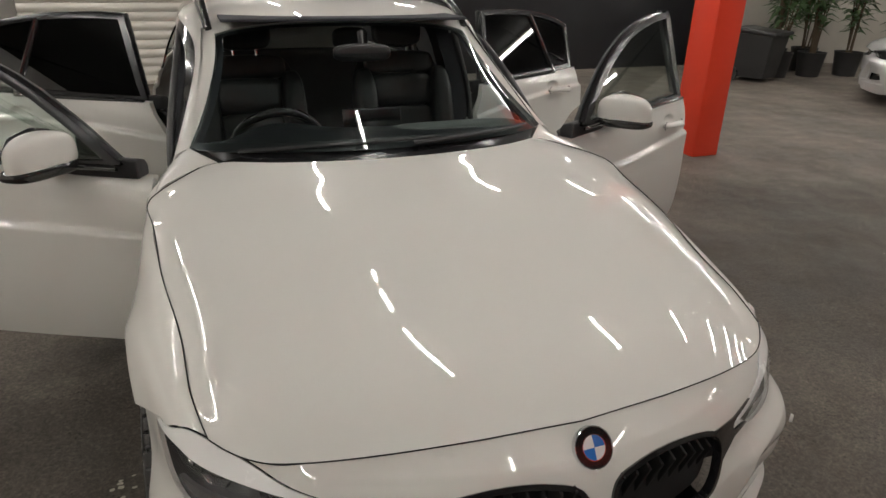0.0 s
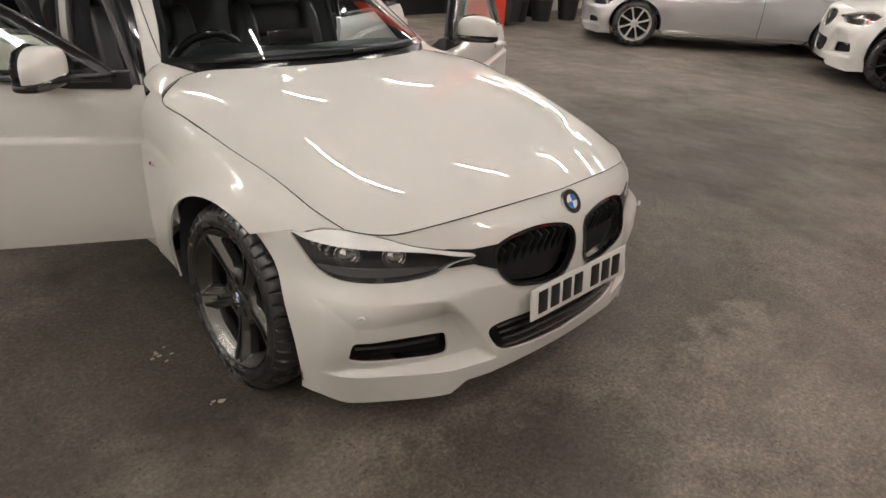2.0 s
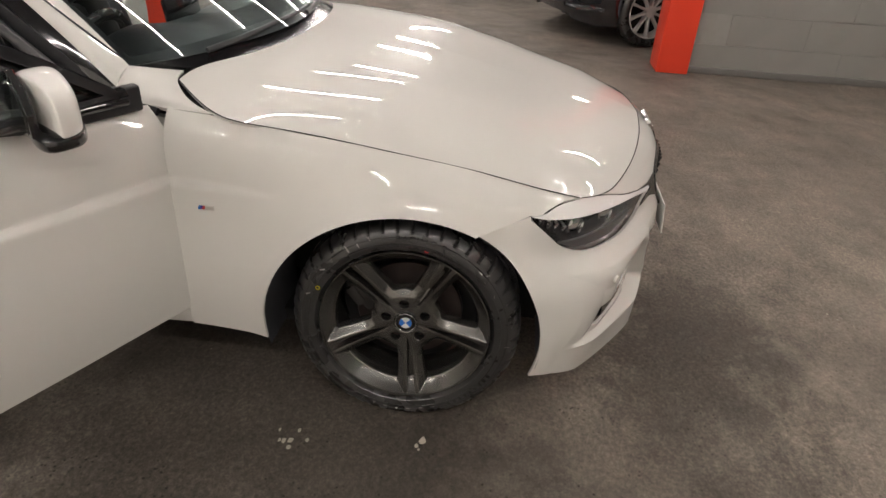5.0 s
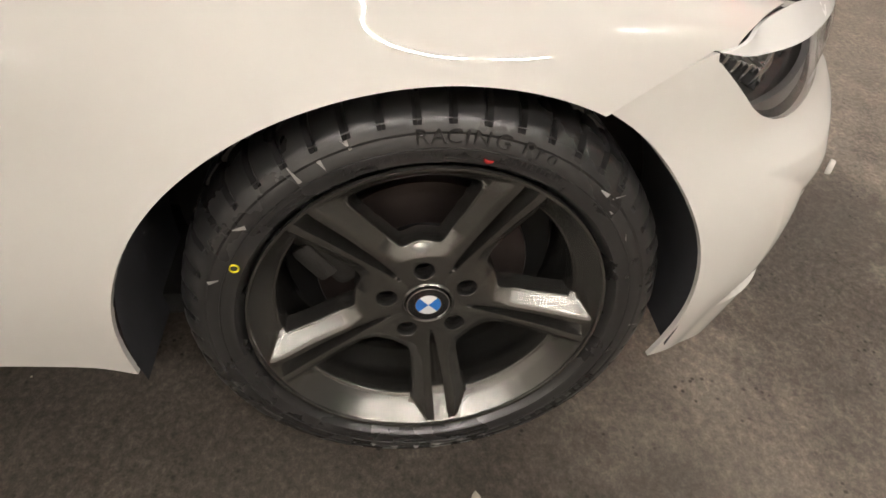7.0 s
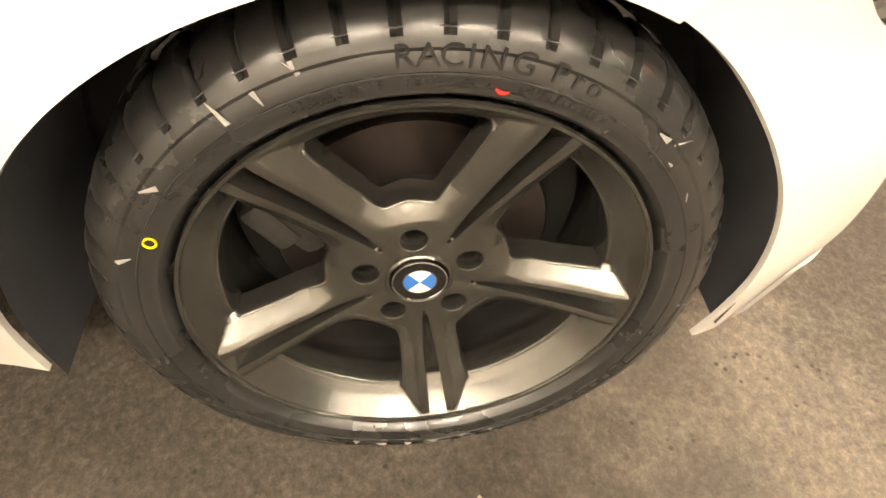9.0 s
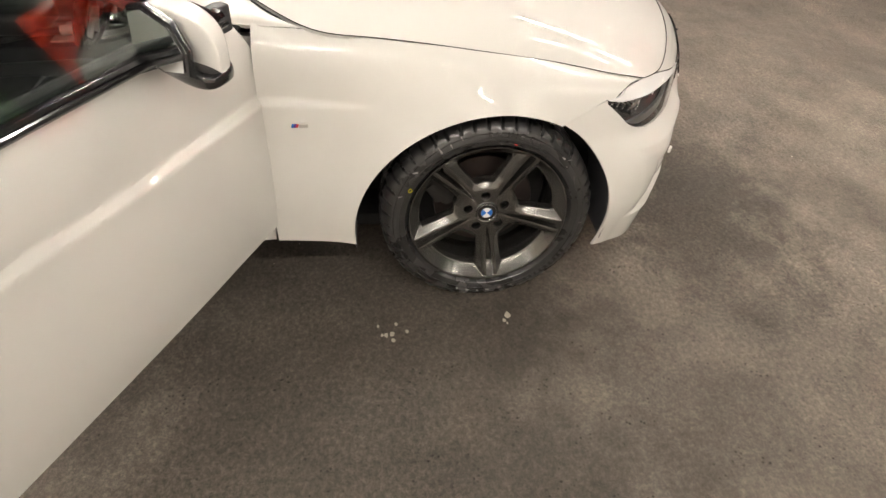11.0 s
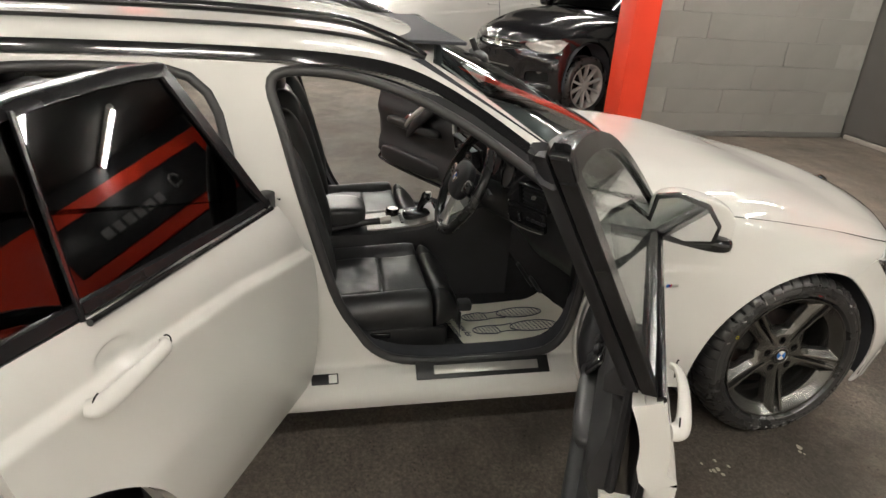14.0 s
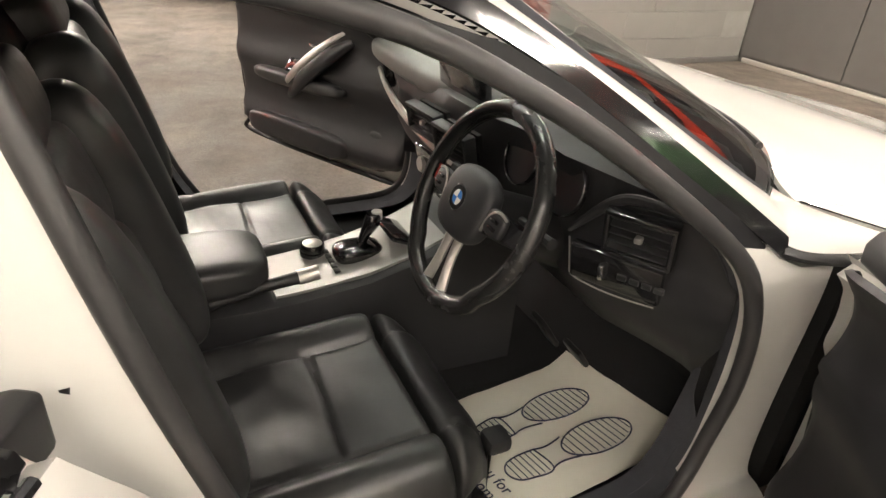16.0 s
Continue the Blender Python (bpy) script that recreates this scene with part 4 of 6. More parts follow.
def badge_parts(parent, m, n=32, radius=.041):
    """A round enamel badge lying in its own xy plane, quartered blue and white in a black ring."""
    def disc(r0, r1, a0, a1, z, k):
        bm = bmesh.new()
        ps = [(math.cos(a0 + (a1 - a0) * i / k), math.sin(a0 + (a1 - a0) * i / k)) for i in range(k + 1)]
        if r0 > 0:
            lo, hi = [bm.verts.new((x * r0, y * r0, z)) for x, y in ps], [bm.verts.new((x * r1, y * r1, z)) for x, y in ps]
            for i in range(k):
                bm.faces.new((lo[i], hi[i], hi[i + 1], lo[i + 1]))
        else:
            c = bm.verts.new((0, 0, z + .0012))
            hi = [bm.verts.new((x * r1, y * r1, z)) for x, y in ps]
            for i in range(k):
                bm.faces.new((c, hi[i], hi[i + 1]))
        bmesh.ops.transform(bm, matrix=m, verts=bm.verts)
        bm.verts.index_update()
        return bm

    dome = bmesh.new()
    rings = []
    for r, z in ((radius, -.010), (radius, .0), (radius * .985, .0022), (radius * .955, .0026), (radius * .93, .0016)):
        rings.append([dome.verts.new((r * math.cos(2 * math.pi * i / 48), r * math.sin(2 * math.pi * i / 48), z)) for i in range(48)])
    for a, b in zip(rings, rings[1:]):
        for i in range(48):
            dome.faces.new((a[i], a[(i + 1) % 48], b[(i + 1) % 48], b[i]))
    bmesh.ops.transform(dome, matrix=m, verts=dome.verts)
    dome.verts.index_update()
    badge = part("badge_rim", dome, CHROME, parent)
    tau = 2 * math.pi
    for nm, r0, r1, a0, a1, z, mt, k in (("badge_ring", radius * .60, radius * .935, 0, tau, .0018, BLACK_GLOSS, 40), ("badge_line", radius * .57, radius * .61, 0, tau, .0022, CHROME, 40)):
        part(nm, disc(r0, r1, a0, a1, z, k), mt, parent)
    for q in range(4):
        part("badge_quarter", disc(0, radius * .575, q * tau / 4, (q + 1) * tau / 4, .0020, 12), ENAMEL if q % 2 else BLUE, parent)
    return badge


def plate_parts(car, m, bars=True):
    """A number plate whose characters are plain dark bars."""
    bm = box(0, 0, 0, .52, .006, .111, .002)
    bmesh.ops.transform(bm, matrix=m, verts=bm.verts)
    plate = part("number_plate", bm, PLATE, car, "white number plate with dark bars")
    xs = [-.205, -.143, -.081, -.019, .075, .137, .199]
    for x in xs:
        bm = box(x, -.0045, 0, .044, .003, .076, .001)
        bmesh.ops.transform(bm, matrix=m, verts=bm.verts)
        part("bar", bm, INK, plate)
    return plate


def headlamp_parts(car, side):
    """Lens cut from the nose surface, over a dark bowl with two round lamps and a frosted brow."""
    edge = spline((1.9, 2.3, 2.8, 3.8, 4.7, 5.7, 6.95, 7.4), (.634, .638, .652, .664, .667, .670, .685, .70))
    lens = Sheet(FASCIA, 0.0, 3.2, 60, 1.9, 7.3, 110).cut(lamp_line, True)
    lens.cut(lambda p, q: edge(q[:, 1]) - p[:, 2])
    lamp = skin("headlamp", lens, LENS, car, side, .003, "clear-lensed headlamp with a white brow strip and dark housing")
    bowl = Sheet(FASCIA, 0.0, 3.2, 50, 1.9, 7.3, 90).cut(lambda p, q: lamp_line(p, q) - .004, True)
    v = bowl.p.copy()
    d = np.clip(-lamp_line(bowl.p, bowl.q), 0, .05)
    depth = .012 + np.minimum(d * 1.6, .06)
    v[:, 0] -= depth * .5
    v[:, 1] += depth * .85
    bowl.p = v
    skin("lamp_housing", bowl, LAMP_DARK, lamp, side, 0)
    brow = Sheet(FASCIA, 0.0, 3.2, 110, 1.9, 7.3, 120).cut(lambda p, q: lamp_line(p, q) + .003, True)
    brow.cut(lambda p, q: p[:, 2] - edge(q[:, 1]))
    skin("brow_strip", brow, WHITE_LAMP, lamp, side, .006)
    for cx, cy, cz, r in ((.674, -.472, .627, .034), (.572, -.562, .625, .032)):
        m = Matrix.Translation((cx * side, cy + .028, cz)) @ Matrix.Rotation(math.radians(-90 - 38 * side * -1 if side > 0 else -90 - 38), 4, "Z")
        ring = lathe([(r * 1.12, -.02), (r * 1.15, .006), (r * 1.06, .009), (r, .004), (r * .95, -.004)], 36)
        bmesh.ops.transform(ring, matrix=m, verts=ring.verts)
        part("lamp_ring", ring, CHROME, lamp)
        eye = lathe([(0, .012), (r * .4, .010), (r * .75, .003), (r * .96, -.008)], 36)
        bmesh.ops.transform(eye, matrix=m, verts=eye.verts)
        part("projector", eye, MIRROR, lamp)
    for i in range(4):
        part("reflector", box((.712 + .008 * i) * side, -.405 + .022 * i, .634 + .009 * i, .012, .030, .030, .004, rot=(18, 0, 62 * side)), CHROME, lamp)
    shelf = Sheet(FASCIA, 1.2, 3.0, 30, 1.9, 6.2, 60).cut(lambda p, q: lamp_line(p, q) + .006, True)
    shelf.cut(lambda p, q: .600 - p[:, 2])
    shelf.p = shelf.p + np.array((-.008, .016, .002))
    skin("lower_shelf", shelf, LAMP_GREY, lamp, side, .01)
    return lamp


def mirror_parts(door, side, org):
    """Door mirror: painted cap, black lower shell, arm and glass."""
    def at(bm, squeeze=.94):
        bmesh.ops.translate(bm, vec=(-.045, .028, -.006), verts=bm.verts)
        for v in bm.verts:
            if squeeze:
                v.co.x = .984 - (.984 - v.co.x) * squeeze
        for v in bm.verts:
            v.co.x *= side
        if side < 0:
            bmesh.ops.reverse_faces(bm, faces=bm.faces)
        return bm
    cap = puff(.948, .918, 1.008, .114, .055, .064, .6, 24)
    for v in cap.verts:
        t = (v.co.x - .948) / .116
        v.co.z += -.014 * t * t - .006 * t
        v.co.y += .030 * t + .012
        if v.co.y > .955:
            v.co.y = .955 + (v.co.y - .955) * .15
        if v.co.z < .965:
            v.co.z = .965 + (v.co.z - .965) * .3
    part("mirror_cap", at(cap), PAINT, door, "white door mirror cap", org)
    low = puff(.945, .925, .957, .120, .054, .024, .6, 16)
    for v in low.verts:
        t = (v.co.x - .945) / .120
        v.co.y += .030 * t
    part("mirror_base", at(low), BLACK_GLOSS, door, "", org)
    part("mirror_arm", at(tube([(.80, .845, .950), (.835, .870, .950), (.875, .915, .958)], [.026, .022, .020], 12, flat=.7, smooth=10), False), BLACK_GLOSS, door, "", org)
    rim = prism([(.835, .968), (.848, 1.062), (.905, 1.078), (.985, 1.062), (1.022, 1.015), (1.015, .965), (.94, .948)], "xz", .960, .978, .004)
    for v in rim.verts:
        v.co.y += (v.co.x - .925) * .22
    part("mirror_rim", at(rim, .96), BLACK_GLOSS, door, "", org)
    gl = prism([(.845, .974), (.857, 1.053), (.905, 1.068), (.978, 1.053), (1.011, 1.012), (1.004, .973), (.94, .957)], "xz", .9795, .982)
    for v in gl.verts:
        v.co.y += (v.co.x - .925) * .22
    part("mirror_glass", at(gl, .96), MIRROR, door, "", org)
    part("indicator", at(tube([(.90, .868, .973), (.98, .905, .974), (1.024, .945, .978)], .006, 8, smooth=10)), SATIN, door, "", org)
    part("mirror_sail", at(prism([(.745, .945), (.885, .945), (.885, 1.035)], "yz", .80, .832, .004), False), BLACK_GLOSS, door, "", org)


def handle_parts(door, side, org, y, z):
    x = .888 if y < 2 else .903
    def bring(bm):
        for v in bm.verts:
            v.co.x *= side
        if side < 0:
            bmesh.ops.reverse_faces(bm, faces=bm.faces)
        return bm
    grip = tube([(x - .010, y - .104, z + .005), (x + .006, y - .088, z + .005), (x + .014, y - .03, z + .004), (x + .014, y + .04, z - .002), (x + .008, y + .085, z - .006), (x - .010, y + .100, z - .007)], [.011, .014, .0155, .0175, .0185, .015], 14, flat=.62, smooth=30)
    part("handle", bring(grip), PAINT, door, "white pull handle", org)
    for a0, ends in ((y - .090, (100, 260)), (y + .078, (-80, 80))):
        arc = [(x + .0025, a0 + .0205 * math.cos(radians(t)), z + (.005 if a0 < y else -.006) + .0205 * math.sin(radians(t))) for t in np.linspace(ends[0], ends[1], 12)]
        part("handle_gap", bring(tube(arc, .0016, 6)), UNDER, door, "", org)
    cyl = lathe([(0, 0), (.008, 0), (.0095, -.002), (.0095, -.01)], 16)
    for v in cyl.verts:
        v.co = Vector(((x + .0205 + v.co.x) * side, y + .066 + v.co.y, z - .006 + v.co.z))
    part("key_lock", cyl, SATIN, door, "", org)


def door_parts(car, side, front, theta):
    """An open door: painted skin, dark lining, framed glass, seal, handle and, at the front, the mirror."""
    y0, y1 = (.652, 1.742) if front else (1.690, 2.86)
    hinge = np.array((-.80 if side < 0 else .84, (.664 if side < 0 else .72) if front else 1.80, 0.0))
    sheet = Sheet(SIDE, station(y0), station(y1), 140, 0, 8, 130)
    zlow = .318
    sheet.cut(below(zlow))
    if front:
        sheet.cut(outline([(.652, .2), (.650, .8), (.672, .93), (.70, 1.1), (1.752, 1.1), (1.738, .93), (1.722, .75), (1.708, .55), (1.70, .2)], 1, 2, 1), True)
    else:
        sheet.cut(arch(2.81, .415))
        sheet.cut(outline([(1.745, .2), (1.728, .43), (1.720, .66), (1.724, .72), (1.745, .785), (1.838, .955), (1.87, 1.1), (2.69, 1.1), (2.74, .95), (2.75, .82), (2.62, .2)], 1, 2, 2), True)
    kind = "front" if front else "rear"
    door = skin("door", sheet, PAINT, car, side, .050 if front else .030, f"open white {kind} door with black window frame and dark lining", hinge)
    door.location = hinge
    door.rotation_euler = (0, 0, -theta * side)
    org = hinge

    def flip(bm):
        for v in bm.verts:
            v.co.x *= side
        if side < 0:
            bmesh.ops.reverse_faces(bm, faces=bm.faces)
        bm.verts.index_update()
        return bm
    # inner shell, white, and the dark lining on it
    inner = sheet.copy()
    shell = inner.copy()
    shell.p = shell.p.copy()
    shell.p[:, 0] = np.minimum(shell.p[:, 0] - .030, .838)
    skin("inner_shell", shell, PAINT, door, side, 0, "", org, flip=True)
    card = Sheet(SIDE, station(y0), station(y1), 60, 0, 8, 60)
    ya, yb = (y0 + .05, y1 - .055) if front else (y0 + .05, y1 - .16)
    ring = [(ya + .02, .36), (ya, .60), (ya + .01, .86), (ya + .05, .955), (yb, .955), (yb + .005, .8), (yb - .01, .55), (yb - .04, .36)] if front else \
        [(ya + .02, .36), (ya, .60), (ya + .01, .955), (yb + .03, .96), (yb + .02, .8), (yb - .10, .62), (yb - .25, .45), (yb - .33, .36)]
    card.cut(outline(ring, 1, 2, 2), True)
    cd = -outline(ring, 1, 2, 2)(card.p, card.q)
    z = card.p[:, 2]
    y = card.p[:, 1]
    mid = np.exp(-((z - .70) / .07) ** 2) * .030 + np.exp(-((z - .44) / .075) ** 2) * .040 + np.exp(-((z - .92) / .05) ** 2) * .012
    card.p[:, 0] = np.minimum(card.p[:, 0], .85) - .062 - (np.clip(cd / .02, 0, 1) ** .5) * (.014 + mid)
    skin("door_card", card, TRIM, door, side, .012, "black moulded door lining", org, flip=True)
    # lining details: grip, trim blade, pocket
    gx = .755
    ym = (ya + yb) / 2
    dy = 0.0 if front else 1.03
    part("armrest", flip(puff(gx - .010, ym + .08, .655, .042, .26, .030, .6, 16)), LEATHER, door, "", org)
    part("grip", flip(tube([(.76, 1.03 + dy, .88), (.70, 1.10 + dy, .82), (.675, 1.19 + dy, .74), (.695, 1.28 + dy, .67), (.74, 1.35 + dy, .63)], [.008, .014, .016, .014, .008], 10, flat=.45, smooth=24)), SATIN, door, "satin silver curved pull grip", org)
    part("grip_pad", flip(tube([(.775, 1.00 + dy, .85), (.735, 1.08 + dy, .79), (.715, 1.18 + dy, .71), (.735, 1.28 + dy, .63), (.775, 1.36 + dy, .58)], [.02, .034, .040, .034, .02], 12, flat=.7, smooth=24)), TRIM, door, "", org)
    part("release_lever", flip(box(gx - .012, 1.15 + dy, .805, .014, .10, .014, .005, rot=(8, 0, 0))), CHROME, door, "", org)
    part("speaker", flip(puff(gx + .020, ya + .17, .46, .02, .085, .085, .9, 14)), BLACK, door, "", org)
    part("pocket", flip(puff(gx - .005, ym + .1 if front else ya + .24, .43, .040, .30 if front else .17, .055, .5, 16)), TRIM, door, "", org)
    if front:
        part("switch_plate", flip(box(.735, 1.25, .715, .014, .15, .062, .006, rot=(0, 38, 0))), BLACK_GLOSS, door, "", org)
        for i in range(4):
            part("switch", flip(box(.722 + .011 * (i % 2), 1.215 + .05 * (i // 2), .706 + .028 * (i % 2), .012, .034, .018, .004, rot=(0, 38, 0))), BLACK, door, "", org)
    # window frame: outer band, pane and inner seal
    win = WINDOW_FRONT if front else WINDOW_REAR

    def ring3(pts, dx):
        return [(pane_x(zz) + dx, yy, zz) for yy, zz in pts]
    line = rounded(win, 1)
    cen = line.mean(0)
    band_out = line
    tan = np.roll(line, -1, 0) - np.roll(line, 1, 0)
    tan /= np.linalg.norm(tan, axis=1)[:, None] + 1e-9
    nrm = np.stack([-tan[:, 1], tan[:, 0]], 1)
    if (nrm * (cen - line)).sum() < 0:
        nrm = -nrm
    wid = np.array([(.085 if front and p[0] > 1.70 and p[1] < 1.335 else .048 if not front and p[0] < 1.975 and p[1] < 1.305 else .030) if p[1] > .96 else .010 for p in line])
    for _ in range(3):
        wid = (np.roll(wid, 1) + wid * 2 + np.roll(wid, -1)) / 4
    band_in = line + nrm * wid[:, None]
    rows = []
    for pts, dx in ((band_out, -.024), (band_out, -.001), (line + nrm * .003, .001), (line + nrm * wid[:, None] * .92, .001), (band_in, -.004), (band_in, -.022), (line + nrm * .01, -.028)):
        rows.append(ring3(pts, dx))
    rows.append(rows[0])
    bm = loft(rows, caps=False)
    bmesh.ops.recalc_face_normals(bm, faces=bm.faces)
    part("window_frame", flip(bm), FRAME_BLACK, door, "gloss black window frame", org, sharp=25)
    # padded inner trim of the frame and the shoulder under the glass
    tw = np.array([.046 if p[1] > .975 else .012 for p in line])
    for _ in range(3):
        tw = (np.roll(tw, 1) + tw * 2 + np.roll(tw, -1)) / 4
    bm = loft([ring3(line + nrm * (tw * f)[:, None], dx) for f, dx in ((.02, -.030), (.06, -.044), (.25, -.054), (.45, -.052), (.52, -.048), (.60, -.053), (.85, -.050), (1.0, -.036), (.95, -.029), (.02, -.030))], caps=False)
    bmesh.ops.recalc_face_normals(bm, faces=bm.faces)
    part("frame_trim", flip(bm), RUBBER, door, "", org, sharp=50)
    lo_y, hi_y = (y0 + .045, y1 - .05) if front else (y0 + .09, y1 - .17)
    edge = pane_x(.955) - .018
    shoulder = prism([(edge, .905), (edge, .968), (edge - .022, .970), (edge - .052, .960), (edge - .066, .938), (edge - .064, .905)], "xz", lo_y, hi_y, .006)
    bmesh.ops.recalc_face_normals(shoulder, faces=shoulder.faces)
    part("shoulder_trim", flip(shoulder), TRIM, door, "", org, sharp=50)
    k = len(band_in)
    bm = bmesh.new()
    fine = [np.array((p[0], p[1])) for p in line + nrm * (wid[:, None] * .9)]
    vs = [bm.verts.new((pane_x(p[1]) - .010, p[0], p[1])) for p in fine]
    bm.faces.new(vs)
    vs2 = [bm.verts.new((pane_x(p[1]) - .014, p[0], p[1])) for p in fine]
    bm.faces.new(vs2[::-1])
    for i in range(k):
        bm.faces.new((vs[i], vs2[i], vs2[(i + 1) % k], vs[(i + 1) % k]))
    bm.normal_update()
    part("window_glass", flip(bm), GLASS if front else TINT, door, "clear side glass" if front else "dark privacy glass", org)
    ys = sorted([p[0] for p in line if p[1] < .966])
    part("belt_moulding", flip(tube([(pane_x(.945) + .004, ys[0] + .01, .944), (pane_x(.945) + .006, ys[-1] - .005, .944 if front else .955)], .009, 8, flat=.8)), BLACK_GLOSS, door, "", org)
    if not front:
        part("quarter_bar", flip(tube([(pane_x(.95) - .004, 2.50, .955), (pane_x(1.28) - .004, 2.42, 1.29)], .014, 8, flat=.5)), BLACK_GLOSS, door, "", org)
    # rubber seal round the door edge
    lo = [(y1 - .055, .93), (y1 - .05, .75), (y1 - .06, .55), (y1 - .075, .40), (y1 - .15, .335), (y0 + .16, .335), (y0 + .07, .40), (y0 + .045, .60), (y0 + .045, .80)] if front else \
        [(y0 + .04, .93), (y0 + .035, .6), (y0 + .06, .38), (y0 + .12, .335), (y1 - .55, .335), (y1 - .47, .46), (y1 - .33, .68), (y1 - .20, .83), (y1 - .17, .93)]
    part("door_seal", flip(tube([(.795, a, b) for a, b in lo], .010, 8, smooth=60)), RUBBER, door, "", org)
    # latch plate on the closing edge
    if front:
        lip = spline((.30, .45, .60, .75, .90), (1.676, 1.690, 1.702, 1.714, 1.726))
        rows = []
        for zz in np.linspace(.365, .70, 12):
            yy, a, b = float(lip(zz)[0]), .775 + .17 * (.70 - zz), .834 + .05 * (.70 - zz)
            rows.append([(a, yy - .012, zz), (a + .004, yy - .003, zz), ((a + b) / 2, yy - .001, zz), (b - .003, yy - .003, zz), (b, yy - .016, zz)])
        plate = loft(rows)
        bmesh.ops.recalc_face_normals(plate, faces=plate.faces)
        part("latch_plate", flip(plate), PAINT, door, "white closing face of the door", org)
        part("edge_seal", flip(tube([(.843 + .06 * (.70 - zz), float(lip(zz)[0]) - .003, zz) for zz in np.linspace(.35, .90, 12)], .0095, 8)), RUBBER, door, "", org)
        for zz, h, w in ((.50, .010, .010), (.575, .014, .040), (.63, .012, .012), (.67, .007, .007)):
            part("latch_hole", flip(box(.808 + .09 * (.70 - zz), float(lip(zz)[0]) - .001, zz, w, .006, h, .002)), BLACK, door, "", org)
        part("edge_plug", flip(box(.872, float(lip(.71)[0]) + .004, .71, .016, .008, .016, .004)), BLACK, door, "", org)
        mirror_parts(door, side, org)
    handle_parts(door, side, org, 1.562 if front else 2.490, .842 if front else .858)
    return door


car = empty("estate_car", "white estate car with all doors open and gunmetal wheels", "car")

# bonnet
sh = Sheet(BONNET, 0, 6, 100, 0, 4, 60)
full = Sheet()
full.p = np.concatenate([sh.p, sh.p * (-1, 1, 1)])
full.q = np.concatenate([sh.q, sh.q])
full.f = list(sh.f) + [tuple(reversed([i + len(sh.p) for i in f])) for f in sh.f]
skin("bonnet", full, PAINT, car, 1, .010, "white bonnet", flip=False)

# thin dark shut lines round the bonnet
edge_v = [tuple(p) for p in BONNET(np.linspace(0.02, 5.98, 80), np.array([4.0]))[:, 0]]
front_v = [tuple(p) for p in BONNET(np.array([0.0]), np.linspace(0, 4, 60))[0]]
for sd in (-1, 1):
    part("shut_line", tube([((x + .002) * sd, y, z + .0014) for x, y, z in edge_v], .0015, 6), UNDER, car)
    part("shut_line", tube([(x * sd, y - .002, z + .0006) for x, y, z in front_v], .0014, 6), UNDER, car)

# front bumper
half = Sheet(FASCIA, 0, 6, 170, 0, 8, 230)
half.cut(lamp_line).cut(outline(KIDNEY, 0, 2, 2)).cut(outline(DUCT, 0, 2, 2)).cut(outline(INTAKE, 0, 2, 2)).cut(bumper_floor)
half.cut(arch(.010, .398, .290)).cut(outline(SEAM, 1, 2, 0), True)
full = Sheet()
full.p = np.concatenate([half.p, half.p * (-1, 1, 1)])
full.q = np.concatenate([half.q, half.q])
full.f = list(half.f) + [tuple(reversed([i + len(half.p) for i in f])) for f in half.f]
bumper = skin("front_bumper", full, PAINT, car, 1, .008, "white sporty front bumper", lift=-.002, flip=False)

for side in (-1, 1):
    # kidney grille: frame and upright slats
    kid = Sheet(FASCIA, .1, 4.0, 60, 0, 2.4, 70).cut(outline(KIDNEY, 0, 2, 2), True)
    fr = kid.copy()
    k_in = [((x - .18) * .94 + .18, (z - .597) * .90 + .597) for x, z in KIDNEY]
    fr.cut(outline(k_in, 0, 2, 2))
    grille = skin("kidney_grille", fr, BLACK_GLOSS, bumper, side, .02, "gloss black kidney grille", lift=.004)
    back = kid.copy()
    back.p = back.p + np.array((0, .045, 0))
    skin("grille_back", back, UNDER, grille, side, 0)
    for i in range(9):
        x = .052 + i * .031
        yy = -.779 + (x / .33) ** 2 * .038
        part("slat", box(x * side, yy + .055, .597, .007, .034, .165 - max(0, .022 * (i - 5)), .003, rot=(20, 0, 0)), UNDER, grille)
    headlamp_parts(car, side)
    # black wedge between lamp and grille
    wd = Sheet(FASCIA, 0, 3.4, 60, 1.3, 3.4, 60).cut(outline([(.318, .662), (.335, .590), (.40, .612), (.475, .606), (.475, .664), (.40, .656)], 0, 2, 0), True)
    wd.cut(outline(KIDNEY, 0, 2, 2)).cut(lamp_line)
    skin("grille_wedge", wd, BLACK_GLOSS, bumper, side, .004, "gloss black trim between lamp and grille", lift=.002)
    # lower duct: dark mouth with a blade
    dk = Sheet(FASCIA, 2.2, 5.4, 30, 2, 6, 50).cut(outline(DUCT, 0, 2, 2), True)
    dk.p = dk.p + np.array((-.01, .045, 0))
    skin("air_duct", dk, UNDER, bumper, side, 0)
    part("duct_blade", tube([(.475 * side, -.622, .348), (.60 * side, -.585, .356), (.71 * side, -.530, .362)], .008, 8, flat=.4, smooth=10), BLACK, bumper)
    sensor = lathe([(0, .003), (.010, .003), (.0115, 0), (.0115, -.004)], 18)
    bmesh.ops.transform(sensor, matrix=Matrix.Translation((.725 * side, -.580, .491)) @ Matrix.Rotation(math.radians(-90 + 38 * side), 4, "Z"), verts=sensor.verts)
    part("parking_sensor", sensor, PAINT, bumper)

# lower intake: dark back and a mesh of bars
bk = Sheet(FASCIA, 3, 6, 30, 0, 3.2, 40).cut(outline(INTAKE, 0, 2, 2), True)
full = Sheet()
full.p = np.concatenate([bk.p, bk.p * (-1, 1, 1)]) + np.array((0, .05, 0))
full.q = np.concatenate([bk.q, bk.q])
